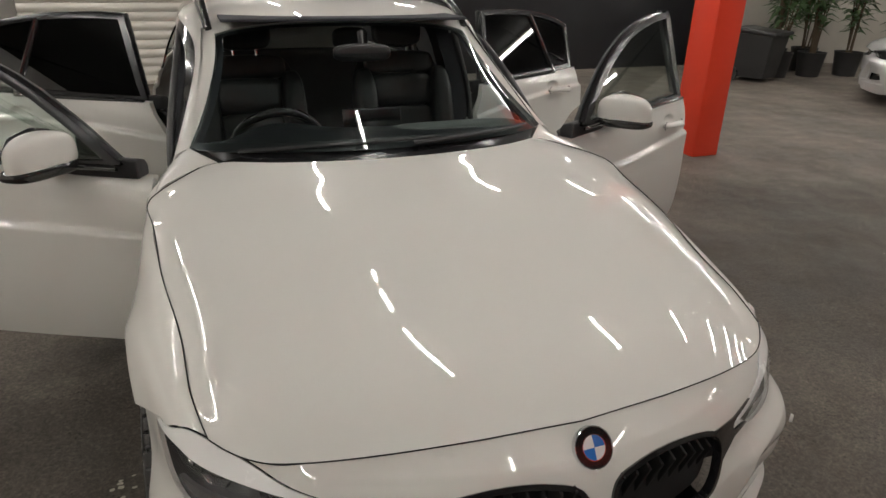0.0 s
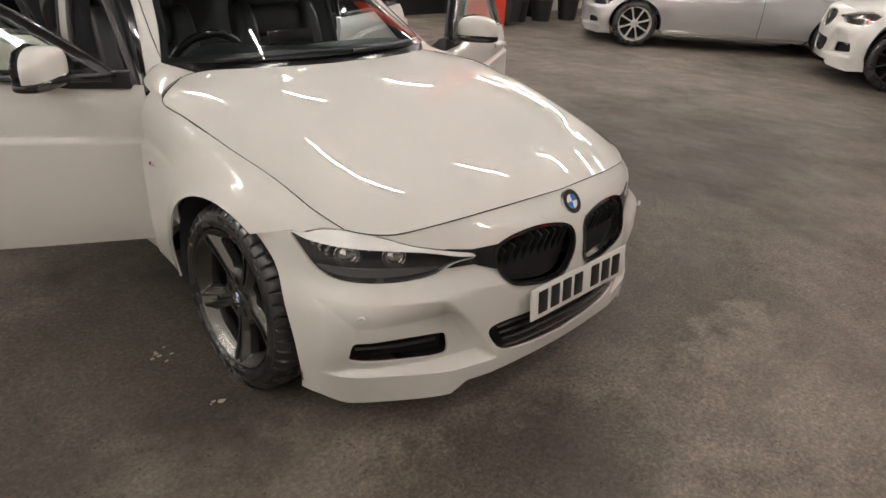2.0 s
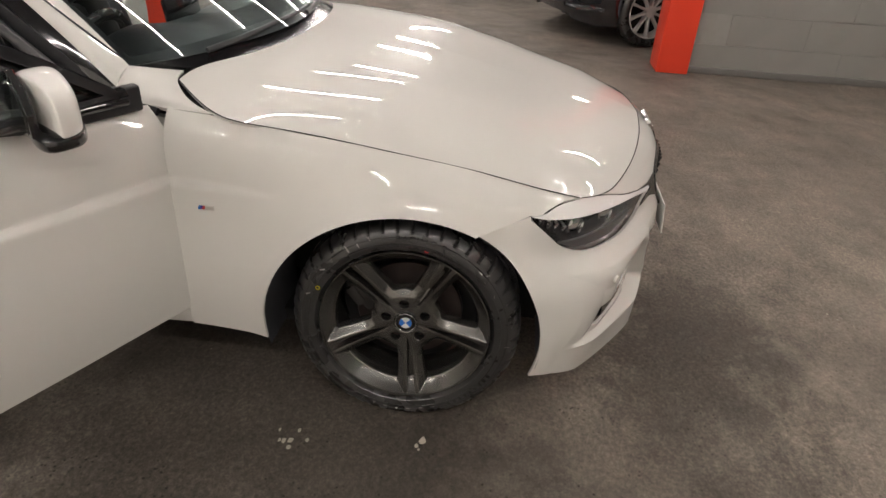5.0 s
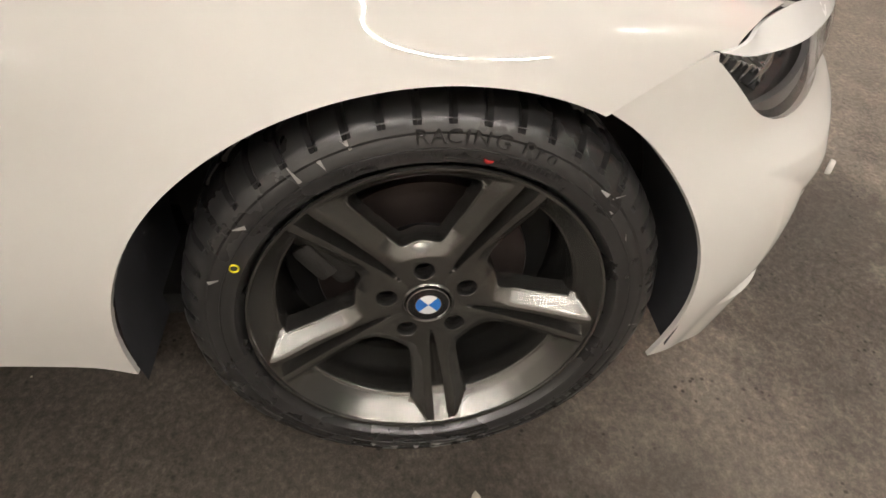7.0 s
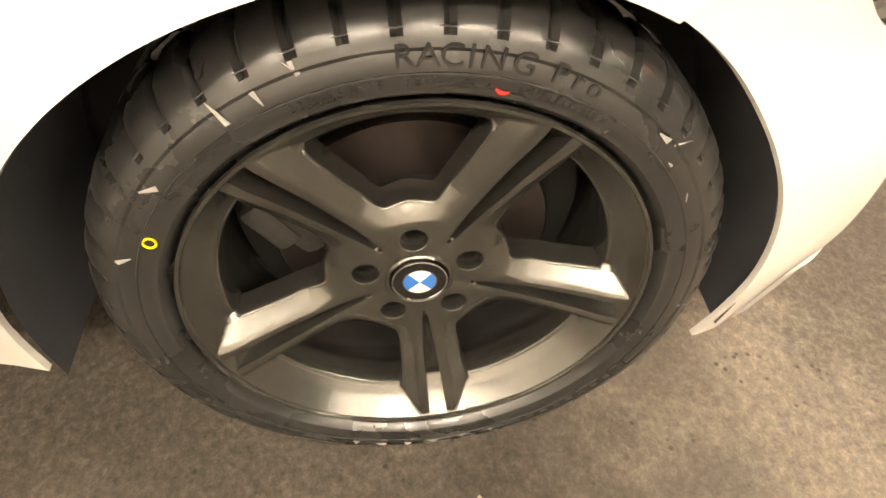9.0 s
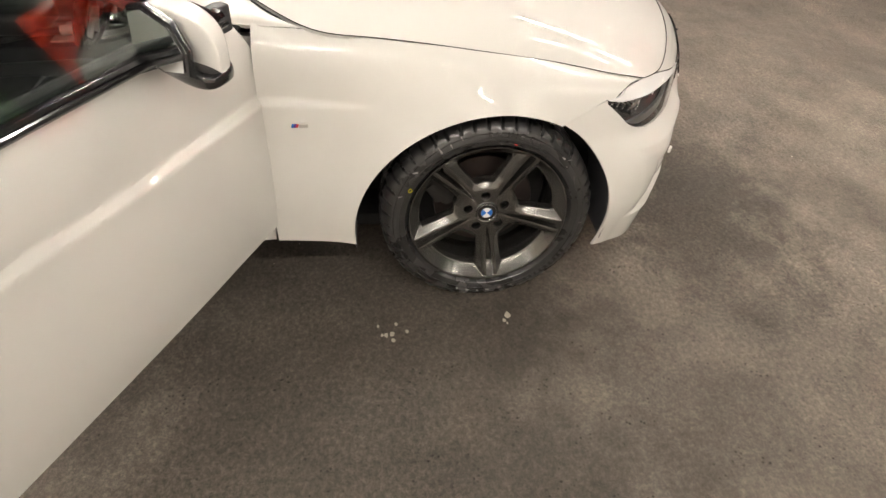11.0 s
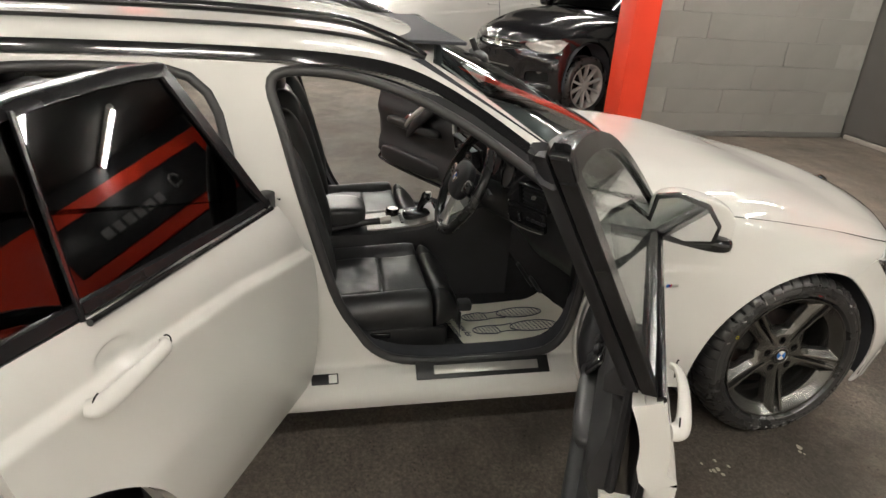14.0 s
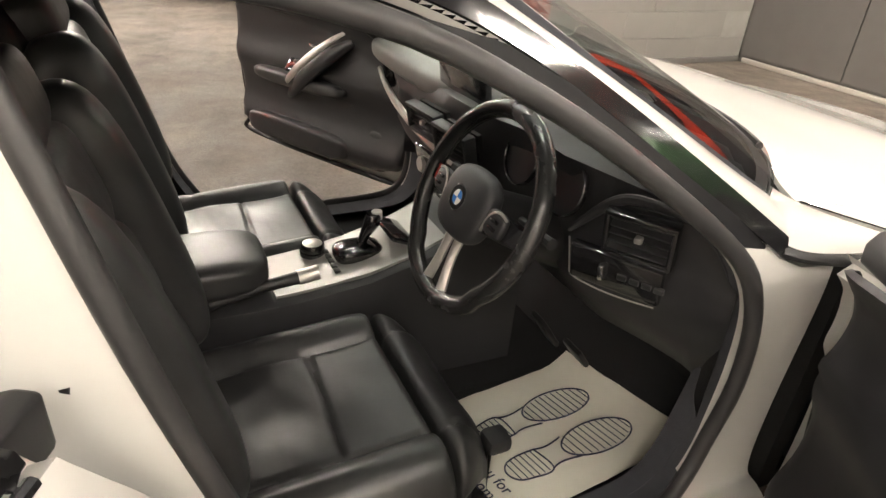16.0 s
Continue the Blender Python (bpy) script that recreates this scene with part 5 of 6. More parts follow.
full.f = list(bk.f) + [tuple(reversed([i + len(bk.p) for i in f])) for f in bk.f]
intake = skin("lower_intake", full, UNDER, bumper, 1, 0)
for i in range(4):
    z = .292 + i * .030
    w = .27 + .016 * i
    part("intake_bar", tube([(-w, -.735, z), (-.17, -.752, z), (0, -.758, z), (.17, -.752, z), (w, -.735, z)], .005, 6, smooth=20), BLACK, intake)
plate_parts(car, pose(0.022, -.796, .455, 0, 0, 0) @ pose(0, 0, 0, -6, 0, 0))
badge_parts(car, Matrix.Translation((0, -.727, .7255)) @ Matrix.Rotation(math.radians(54), 4, "X"))

for side in (-1, 1):
    # wing
    sh = Sheet(SIDE, station(-.45), station(.646), 110, 0, 8, 110)
    sh.cut(arch(.010, .398, .290)).cut(outline(SEAM, 1, 2, 0)).cut(lambda p, q: p[:, 2] - .243 - np.clip(p[:, 1] - .40, 0, 1) * .045)
    sh.cut(lambda p, q: p[:, 1] - (-.437 + np.clip((p[:, 0] / 1.034 - .659), 0, 1) * 1.18 - .001))
    wing = skin("wing", sh, PAINT, car, side, .008, "white front wing with a small striped badge")
    # the striped side badge
    for i, mt in enumerate((BLUE, PURPLE, RED_SM)):
        part("badge_stripe", box(.8525 * side, .556 - i * .006, .655, .004, .006, .011, .001, rot=(20, 0, 0)), mt, wing)
    part("badge_letter", box(.8518 * side, .528, .655, .004, .024, .012, .001), SATIN, wing)
    # wing top behind the bonnet, to the foot of the screen pillar
    scut = net([[(.590, .682, .939), (.650, .672, .928), (.730, .610, .912), (.775, .548, .900), (.785, .505, .890)],
                [(.634, .738, .952), (.682, .732, .940), (.734, .704, .922), (.766, .650, .907), (.783, .578, .893)],
                [(.675, .788, .965), (.704, .800, .948), (.736, .804, .916), (.762, .745, .900), (.780, .650, .895)]])
    skin("scuttle_corner", Sheet(scut, 0, 2, 20, 0, 4, 24), PAINT, wing, side, .01)
    part("wing_seal", tube([(.737 * side, .808, .903), (.752 * side, .772, .894), (.768 * side, .720, .888), (.780 * side, .668, .882)], .012, 8, flat=.7, smooth=12), BLACK, wing)
    # arch liner
    rows = []
    for i in range(33):
        a = math.radians(-12 + 204 * i / 32)
        yy = .010 + .404 * math.cos(a)
        xo = float(np.interp(yy, (-.40, -.3, -.2, 0, .2, .40), (.815, .780, .808, .852, .860, .840)))
        rows.append([(x * side, yy, max(.17, .290 + .408 * math.sin(a))) for x in (xo, xo - .05, .66, .56)])
    bm = loft(rows, caps=False, closed=False)
    part("arch_liner", bm, LINER, wing)
    part("arch_back", prism([(.40 * math.cos(a), .325 + .40 * math.sin(a)) for a in np.linspace(-.3, math.pi + .3, 20)], "yz", .54 * side, .56 * side), UNDER, wing)
    # body frame: sill, pillars
    fr = Sheet(FRAME, 0, 5, 150, 0, 9, 130)
    fr.cut(outline(FRONT_OPENING, 1, 2, 2)).cut(outline(REAR_OPENING, 1, 2, 2)).cut(arch(2.81, .40))
    fr.cut(lambda p, q: np.interp(p[:, 1], (.64, .74, .80, .90, 1.03, 1.2, 1.295, 1.6, 2.1, 2.8), (.845, .860, .886, .962, 1.048, 1.158, 1.207, 1.288, 1.300, 1.290)) - p[:, 2])
    dark = fr.copy()

    def over(p, q):
        line = np.interp(p[:, 1], (.80, .90, 1.03, 1.25, 1.5, 1.78), (.90, .920, .995, 1.125, 1.232, 1.262))
        return np.minimum(p[:, 2] - line, np.minimum(p[:, 1] - .84, 1.70 - p[:, 1]))
    dark.cut(over)
    fr.cut(over, True)
    skin("pillar_seal", dark, RUBBER, car, side, .010, "black rubber sealing along the pillar")
    frame_ob = skin("side_frame", fr, PAINT, car, side, .030, "white body frame with sill and pillars")
    for ring in (FRONT_OPENING, REAR_OPENING):
        line = rounded(ring, 2)
        fx = spline(FRAME_Z, FRAME_X)
        part("opening_seal", tube([((float(fx(p[1])[0]) - .004) * side, p[0], p[1]) for p in line], .0150, 10, close=True), SEAL, frame_ob)
        inner = [(((float(fx(p[1])[0]) - .05) * side), p[0], p[1]) for p in line]
        outer = [(((float(fx(p[1])[0]) - .012) * side), p[0], p[1]) for p in line]
        far = [(((float(fx(p[1])[0]) - .10) * side), p[0] + (line.mean(0)[0] - p[0]) * -.03, p[1]) for p in line]
        bm = loft([outer, inner, far], caps=False)
        part("opening_lining", bm, HEADLINER, frame_ob)
    # screen pillar and roof edge
    skin("roof_edge", Sheet(CANT, 0, 6, 120, 0, 2, 16), PAINT, car, side, .02, "white roof edge and screen pillar")
    # black strip above the doors
    cant_s = Sheet(CANT, 0, 6, 120, 1.38, 2.0, 6)
    skin("roof_strip", cant_s, BLACK_GLOSS, car, side, .01, "gloss black strip", lift=.003)
    # roof rail
    rail = [(.552, 1.340, 1.305), (.555, 1.41, 1.345), (.560, 1.52, 1.386), (.563, 1.66, 1.410), (.566, 2.1, 1.424), (.562, 2.8, 1.414), (.550, 3.3, 1.385), (.548, 3.45, 1.350)]
    part("roof_rail", tube([(x * side, y, z) for x, y, z in rail], .015, 10, flat=.85, smooth=60), BLACK_GLOSS, car)
    part("roof_ditch", tube([(x * side, y, z) for x, y, z in [(.566, 1.34, 1.305), (.581, 1.6, 1.366), (.587, 2.1, 1.384), (.582, 2.8, 1.377), (.566, 3.5, 1.342)]], .006, 6, smooth=60), BLACK, car)
    # sill trim plate
    part("sill_plate", box(.788 * side, 1.13, .3375, .060, .46, .006, .002, rot=(0, 40 * side, 0)), BLACK, car, "black sill plate with a silver insert")
    # rear quarter
    rq = Sheet(SIDE, station(2.40), 13, 90, 0, 8, 70)
    rq.cut(arch(2.81, .372)).cut(below(.266))
    rq.cut(outline([(1.6, .2), (1.6, 1.1), (2.69, 1.1), (2.745, .95), (2.755, .82), (2.63, .55), (2.5, .2)], 1, 2, 2))
    skin("rear_quarter", rq, PAINT, car, side, .016, "white rear quarter panel")
    rows = []
    for i in range(33):
        a = math.radians(-12 + 204 * i / 32)
        rows.append([(x * side, 2.81 + .385 * math.cos(a), max(.20, .325 + .378 * math.sin(a))) for x in (.85, .80, .66, .56)])
    part("arch_liner", loft(rows, caps=False, closed=False), LINER, car)
    qg = net([[(pane_x(.975) - .01, 2.70, .972), (pane_x(1.12), 2.72, 1.12), (.66, 2.66, 1.285)], [(.80, 3.2, .985), (.73, 3.2, 1.13), (.645, 3.15, 1.27)], [(.74, 3.62, .99), (.68, 3.55, 1.12), (.62, 3.45, 1.25)]])
    skin("quarter_glass", Sheet(qg, 0, 2, 20, 0, 2, 12), TINT, car, side, .01, "dark rear quarter glass")
    for front, theta in ((True, 61.5 if side < 0 else 62), (False, 64 if side < 0 else 66)):
        door_parts(car, side, front, radians(theta))
    front_wheel_parts(car, .837 * side, .001, side, -90, 1.6 if side < 0 else -1.6, 2.75, 6.5)
    front_wheel_parts(car, -.862 if side < 0 else .862, 2.81, side, -60)

# screen, roof, tail
def mirrored(surf, u0, u1, nu, v0, v1, nv, cut=None):
    s = Sheet(surf, u0, u1, nu, v0, v1, nv)
    if cut:
        cut(s)
    f = Sheet()
    f.p = np.concatenate([s.p, s.p * (-1, 1, 1)])
    f.q = np.concatenate([s.q, s.q])
    f.f = list(s.f) + [tuple(reversed([i + len(s.p) for i in x])) for x in s.f]
    return f


skin("windscreen", mirrored(WINDSCREEN, 0, 2, 40, 0, 4, 40), SCREEN, car, 1, .004, "large curved windscreen", lift=.002)
band = mirrored(WINDSCREEN, 0, 2, 60, 0, 4, 60, lambda s: s.cut(lambda p, q: np.maximum(np.maximum(.13 - q[:, 0], q[:, 0] - 1.93), q[:, 1] - 3.86)))
skin("screen_border", band, BLACK, car, 1, 0, "black printed border of the screen", lift=-.004)
skin("roof", mirrored(ROOF, 0, 4, 60, 0, 4, 40), PAINT, car, 1, .02, "white roof")
cowl = net([[(0, .470, .950), (.2, .483, .950), (.42, .535, .948), (.545, .624, .945), (.590, .682, .940)], [(0, .505, .966), (.2, .520, .966), (.42, .575, .962), (.568, .660, .955), (.636, .738, .953)], [(0, .550, .998), (.2, .562, .998), (.42, .615, .992), (.588, .700, .978), (.672, .786, .966)]])
skin("cowl", mirrored(cowl, 0, 2, 10, 0, 4, 50), FRAME_BLACK, car, 1, .01, "black plastic cowl under the screen", lift=-.004)
part("wiper", tube([(-.52, .640, .982), (-.38, .592, .992), (-.10, .548, 1.004), (.14, .545, 1.008)], [.009, .009, .007, .005], 8, flat=.7, smooth=20), BLACK, car, "black wiper")
part("wiper", tube([(.05, .528, .996), (.25, .550, 1.002), (.42, .605, 1.002), (.55, .680, .998)], [.009, .009, .007, .005], 8, flat=.7, smooth=20), BLACK, car, "black wiper")
tail = net([[(0, 3.55, 1.365), (.35, 3.55, 1.358), (.56, 3.55, 1.335)], [(0, 3.83, 1.0), (.4, 3.81, 1.0), (.68, 3.72, .99)], [(0, 3.92, .8), (.42, 3.90, .8), (.72, 3.80, .8)], [(0, 3.90, .3), (.42, 3.88, .3), (.70, 3.80, .3)]])
skin("tailgate", mirrored(tail, 0, 3, 20, 0, 2, 16), PAINT, car, 1, .01, "white tailgate")
part("underbody", join(box(0, 1.7, .215, 1.40, 3.9, .05, .01), box(0, 1.42, .235, 1.60, 1.5, .04, .01), box(0, -.35, .235, 1.05, .5, .04, .01)), UNDER, car)
part("engine_bay", join(box(0, .02, .50, 1.06, .9, .45, .02)), UNDER, car)
part("plenum_tray", box(0, .655, .885, 1.34, .16, .02, .004), UNDER, car)
part("bulkhead", box(0, .60, .60, 1.50, .05, .60), UNDER, car)


# ---------- the car's inside ----------
def flat(name, pts, z, h, material, parent, label=""):
    return part(name, prism(pts, "xy", z, z + h, 0.0), material, parent, label)


cabin_floor = part("cabin_floor", box(0, 1.50, .250, 1.44, 1.90, .02, .004), CARPET, car, "black carpet")
part("foot_rest", box(0, .66, .36, 1.40, .20, .02, .004, rot=(-50, 0, 0)), CARPET, car, "black carpet on the toe board")
for side in (-1, 1):
    part("floor_mat", box(.440 * side, .97, .2885, .50, .62, .010, .003, rot=(0, -8.5 * side, 0)), CARPET, car, "black carpet floor mat")
part("headliner", box(0, 2.3, 1.345, 1.02, 2.2, .012, .004), HEADLINER, car)
for side in (-1, 1):
    trim = Sheet(FRAME, 0, 5, 90, 0, 9, 90)
    trim.cut(outline(FRONT_OPENING, 1, 2, 2)).cut(outline(REAR_OPENING, 1, 2, 2)).cut(arch(2.81, .40))
    trim.cut(lambda p, q: .965 - p[:, 2] + np.clip(p[:, 1] - .78, 0, 3) * .60)
    trim.p[:, 0] -= .052
    trim.cut(lambda p, q: np.maximum(p[:, 1] - .80, .84 - p[:, 2]))
    skin("pillar_trim", trim, HEADLINER, car, side, 0, "dark inner trim of pillars", flip=True)
    pil = Sheet(CANT, 0, 3.5, 60, 0, 2, 10)
    pil.p[:, 0] -= .030
    pil.p[:, 2] -= .016
    skin("screen_pillar_trim", pil, HEADLINER, car, side, 0, flip=True)
    part("sill_insert", box(.7915 * side, 1.12, .3415, .030, .36, .003, .001, rot=(0, 40 * side, 0)), SATIN, car)
    part("pillar_label", box(.7932 * side, 1.655, .3324, .003, .085, .036, .001, rot=(0, -57 * side, 0)), INK, car, "small black and white label")
    part("pillar_label", box(.7941 * side, 1.630, .3337, .003, .026, .028, .001, rot=(0, -57 * side, 0)), PLATE, car)
    part("striker", tube([(.735 * side, 1.72, .735), (.775 * side, 1.715, .735), (.775 * side, 1.715, .695), (.735 * side, 1.72, .695)], .006, 8), SATIN, car)
    part("belt_strap", tube([(.630 * side, 1.83, 1.20), (.645 * side, 1.79, .9), (.665 * side, 1.73, .55)], .022, 8, flat=.12, smooth=16), BLACK, car)

# dashboard: a moulded section across the car
DASH = [(.60, .945), (.72, .958), (.86, .957), (.965, .948), (1.005, .930), (1.018, .895), (1.000, .850), (1.010, .815), (1.002, .770), (.975, .72), (.93, .66), (.86, .58), (.78, .56), (.66, .60), (.60, .70)]
rows = []
for i in range(41):
    x = -.712 + 1.424 * i / 40
    driver = math.exp(-((x + .345) / .19) ** 2)
    mid = math.exp(-(x / .17) ** 2)
    edge = max(0, abs(x) - .55) * .35
    sweep = max(0, abs(x) - .42) * .50
    ring = []
    for y, z in DASH:
        up = driver * (.045 if z > .92 and y > .80 else 0) + mid * (.012 if z > .9 else 0)
        back = driver * (.035 if z > .90 and y > .9 else -.03 if .75 < z < .90 else 0) + mid * (.020 if y > .9 else 0)
        ring.append((x, max(y - .020 + back - sweep * (y - .6) / .4, .60 + max(0, abs(x) - .42) * .80), z - .004 + up - edge * .25))
    rows.append(ring)
dash = part("dashboard", loft(rows), TRIM, car, "black soft-touch dashboard", sharp=50)
part("dash_trim", tube([(-.28, 1.008, .800), (0, 1.030, .805), (.35, 1.015, .83), (.66, .95, .85)], [.013, .016, .015, .010], 8, flat=.7, smooth=24), SATIN, dash, "satin silver trim strip")
# Paler colour than the dash paints in the light through the windscreen.
part("dash_upper_pad", puff(.36, .93, .925, .32, .075, .035, .55, 18), LIT_DASH, dash)


def vent(cx, cy, cz, w, h, rz, bezel=BLACK_GLOSS):
    m = pose(cx, cy, cz, -12, 0, rz)
    fr = join(box(0, 0, h / 2, w + .014, .030, .010, .003), box(0, 0, -h / 2, w + .014, .030, .010, .003), box(-w / 2 - .002, 0, 0, .010, .030, h, .003), box(w / 2 + .002, 0, 0, .010, .030, h, .003))
    bmesh.ops.transform(fr, matrix=m, verts=fr.verts)
    v = part("air_vent", fr, bezel, dash, "air vent with dark slats")
    bk = box(0, -.03, 0, w, .01, h)
    bmesh.ops.transform(bk, matrix=m, verts=bk.verts)
    part("vent_back", bk, UNDER, v)
    for i in range(5):
        sl = box(0, -.004, -h / 2 + h * (i + .5) / 5, w, .024, .004, .001, rot=(-18, 0, 0))
        bmesh.ops.transform(sl, matrix=m, verts=sl.verts)
        part("slat", sl, BLACK, v)
    tab = box(0, .008, 0, .014, .014, .012, .003)
    bmesh.ops.transform(tab, matrix=m, verts=tab.verts)
    part("vent_tab", tab, SATIN, v)


vent(-.085, 1.052, .868, .125, .062, 6, TRIM)
vent(.075, 1.050, .868, .125, .062, 6, TRIM)
vent(.590, .942, .866, .110, .075, -26)
part("climate_panel", box(0, 1.030, .745, .26, .02, .12, .006, rot=(-16, 0, 0)), BLACK_GLOSS, dash)
for i in range(2):
    kn = lathe([(0, .016), (.018, .016), (.020, .012), (.020, 0)], 24)
    bmesh.ops.transform(kn, matrix=Matrix.Translation((-.085 + .17 * i, 1.040, .755)) @ Matrix.Rotation(math.pi / 2, 4, "Z"), verts=kn.verts)
    part("knob", kn, SATIN, dash)
for i in range(6):
    part("button", box(-.075 + .03 * i, 1.046, .715, .024, .008, .012, .002, rot=(-16, 0, 0)), BLACK, dash)
before = set(bpy.data.objects)
vent(-.630, .992, .872, .110, .080, 12)
part("vent_trim", tube([(-.500, 1.006, .838), (-.545, 1.006, .890), (-.592, 1.003, .931), (-.650, .995, .938), (-.708, .980, .930)], [.006, .010, .012, .012, .010], 10, flat=.6, smooth=24), TRIM, dash)
part("panel_line", tube([(-.503, 1.006, .825), (-.512, 1.004, .770), (-.528, 1.002, .748), (-.600, .996, .745), (-.680, .984, .752)], .0016, 6, smooth=20), SATIN, dash)
part("light_switch_panel", box(-.600, .992, .790, .17, .02, .080, .006, rot=(-14, 0, 10)), BLACK_GLOSS, dash)
part("light_switch", box(-.582, 1.008, .790, .012, .020, .034, .004, rot=(-14, 0, 10)), CHROME, dash)
for i in range(4):
    part("button", box(-.618 - .022 * i, 1.000 - .004 * i, .790, .017, .008, .012, .002, rot=(-14, 0, 10)), BLACK, dash)
turn = Matrix.Translation((-.578, .942, .866)) @ Matrix.Rotation(radians(19), 4, "Z") @ Matrix.Translation((.630, -.992, -.872))
for ob in set(bpy.data.objects) - before:
    ob.data.transform(turn)
# instrument dials under the hood
for dx in (-.075, .075):
    ring = lathe([(.0535, .004), (.055, .006), (.057, .004), (.057, -.004)], 40)
    bmesh.ops.transform(ring, matrix=Matrix.Translation((-.345 + dx, .992, .900)) @ Matrix.Rotation(math.radians(14), 4, "X") @ Matrix.Rotation(math.pi / 2, 4, "Z"), verts=ring.verts)
    part("dial_ring", ring, BLACK_GLOSS, dash)
    face = lathe([(0, .002), (.052, .002)], 40)
    bmesh.ops.transform(face, matrix=Matrix.Translation((-.345 + dx, .990, .900)) @ Matrix.Rotation(math.radians(14), 4, "X") @ Matrix.Rotation(math.pi / 2, 4, "Z"), verts=face.verts)
    part("dial", face, INK, dash)
part("centre_screen", box(.02, .985, .985, .24, .018, .085, .006, rot=(-8, 0, 0)), BLACK_GLOSS, dash)

# steering wheel
SW = Matrix.Translation((-.338, 1.130, .848)) @ Matrix.Rotation(math.radians(24), 4, "X")


def on_wheel(bm):
    bmesh.ops.transform(bm, matrix=SW, verts=bm.verts)
    bm.verts.index_update()
    return bm


ringpts = [(.184 * math.cos(a), 0, .184 * math.sin(a) - (.012 if math.sin(a) < -.75 else 0)) for a in np.linspace(0, 2 * math.pi, 73)[:-1]]
swheel = part("steering_wheel", on_wheel(tube(ringpts, .0180, 14, close=True)), RIM_LEATHER, car, "black leather three-spoke steering wheel")
pad = puff(0, .010, -.005, .078, .030, .070, .7, 18)
part("airbag_pad", on_wheel(pad), TRIM, swheel)
for s_ in (-1, 1):
    part("spoke", on_wheel(loft([[(s_ * .06, -.006, .012), (s_ * .06, .014, .012), (s_ * .06, .014, -.035), (s_ * .06, -.006, -.035)], [(s_ * .12, -.008, .020), (s_ * .12, .010, .020), (s_ * .12, .010, -.020), (s_ * .12, -.008, -.020)], [(s_ * .176, -.006, .018), (s_ * .176, .006, .018), (s_ * .176, .006, -.012), (s_ * .176, -.006, -.012)]])), BLACK_GLOSS, swheel)
    part("switch_pod", on_wheel(puff(s_ * .102, .014, 0, .030, .010, .024, .6, 10)), BLACK, swheel)
    part("switch_edge", on_wheel(tube([(s_ * .078, .020, -.026), (s_ * .084, .022, .004), (s_ * .104, .022, .022), (s_ * .130, .018, .018)], .0028, 6, smooth=14)), SATIN, swheel)
    for q in (-.008, .006):
        part("switch", on_wheel(box(s_ * .108, .025, q, .022, .006, .007, .002)), BLACK_GLOSS, swheel)
    part("lower_spoke", on_wheel(tube([(s_ * .020, .006, -.055), (s_ * .018, .004, -.11), (s_ * .030, .0, -.182)], [.011, .009, .011], 8, flat=.7, smooth=10)), SATIN, swheel, "satin silver double spoke")
badge_parts(swheel, SW @ Matrix.Translation((0, .041, .0)) @ Matrix.Rotation(-math.pi / 2, 4, "X") @ Matrix.Scale(.62, 4))
part("steering_column", tube([(-.338, 1.115, .835), (-.338, .98, .77), (-.338, .88, .73)], [.045, .06, .07], 16, smooth=8), BLACK, car)
for s_ in (-1, 1):
    part("stalk", tube([(-.338 + s_ * .05, 1.055, .825), (-.338 + s_ * .15, 1.075, .842), (-.338 + s_ * .185, 1.080, .846)], [.007, .009, .011], 8, smooth=8), BLACK, car)

# centre console
rows = []
for y, hw, top in ((.86, .135, .70), (1.0, .130, .665), (1.12, .125, .610), (1.25, .120, .570), (1.42, .115, .548), (1.60, .112, .545), (1.90, .110, .50)):
    rows.append([(-hw, y, .25), (-hw - .006, y, top - .05), (-hw + .004, y, top - .008), (-hw + .018, y, top), (hw - .018, y, top), (hw - .004, y, top - .008), (hw + .006, y, top - .05), (hw, y, .25)])
console = part("centre_console", loft(rows), TRIM, car, "black centre console with silver trim")
rows = []
for y, hw, top in ((1.06, .098, .644), (1.14, .100, .610), (1.25, .098, .5785), (1.36, .092, .561), (1.46, .088, .553)):
    rows.append([(-hw, y, top - .012), (-hw, y, top), (hw, y, top), (hw, y, top - .012)])
part("console_trim", loft(rows), CONSOLE_SILVER, console, "satin silver console trim")
part("gear_gaiter", join(puff(0, 1.245, .585, .042, .060, .022, .6, 14)), BLACK_GLOSS, console)
part("gear_lever", tube([(0, 1.240, .58), (0, 1.230, .62), (0, 1.210, .656), (0, 1.206, .680)], [.013, .012, .019, .016], 12, flat=1.3, smooth=14), BLACK_GLOSS, console, "gloss black gear selector")
part("gear_cap", tube([(0, 1.197, .664), (0, 1.198, .684)], .013, 10), SATIN, console)
dial = lathe([(0, .030), (.026, .030), (.029, .026), (.029, .012), (.031, .010), (.031, 0)], 36)
bmesh.ops.transform(dial, matrix=Matrix.Translation((.058, 1.340, .562)) @ Matrix.Rotation(-math.pi / 2, 4, "Y"), verts=dial.verts)
part("control_dial", dial, BLACK_GLOSS, console)
cap = lathe([(0, .0315), (.020, .0315), (.024, .030)], 36)
bmesh.ops.transform(cap, matrix=Matrix.Translation((.058, 1.340, .562)) @ Matrix.Rotation(-math.pi / 2, 4, "Y"), verts=cap.verts)
part("dial_cap", cap, SATIN, console)
for i in range(5):
    part("console_button", box(-.052 + .024 * i, 1.312, .5705, .018, .014, .008, .002, rot=(14, 0, 0)), BLACK, console)
part("cup_tray", box(0, 1.135, .618, .13, .10, .012, .004, rot=(22, 0, 0)), BLACK_GLOSS, console)
part("armrest", puff(0, 1.65, .607, .105, .185, .042, .42, 18), LEATHER, console, "black padded armrest")
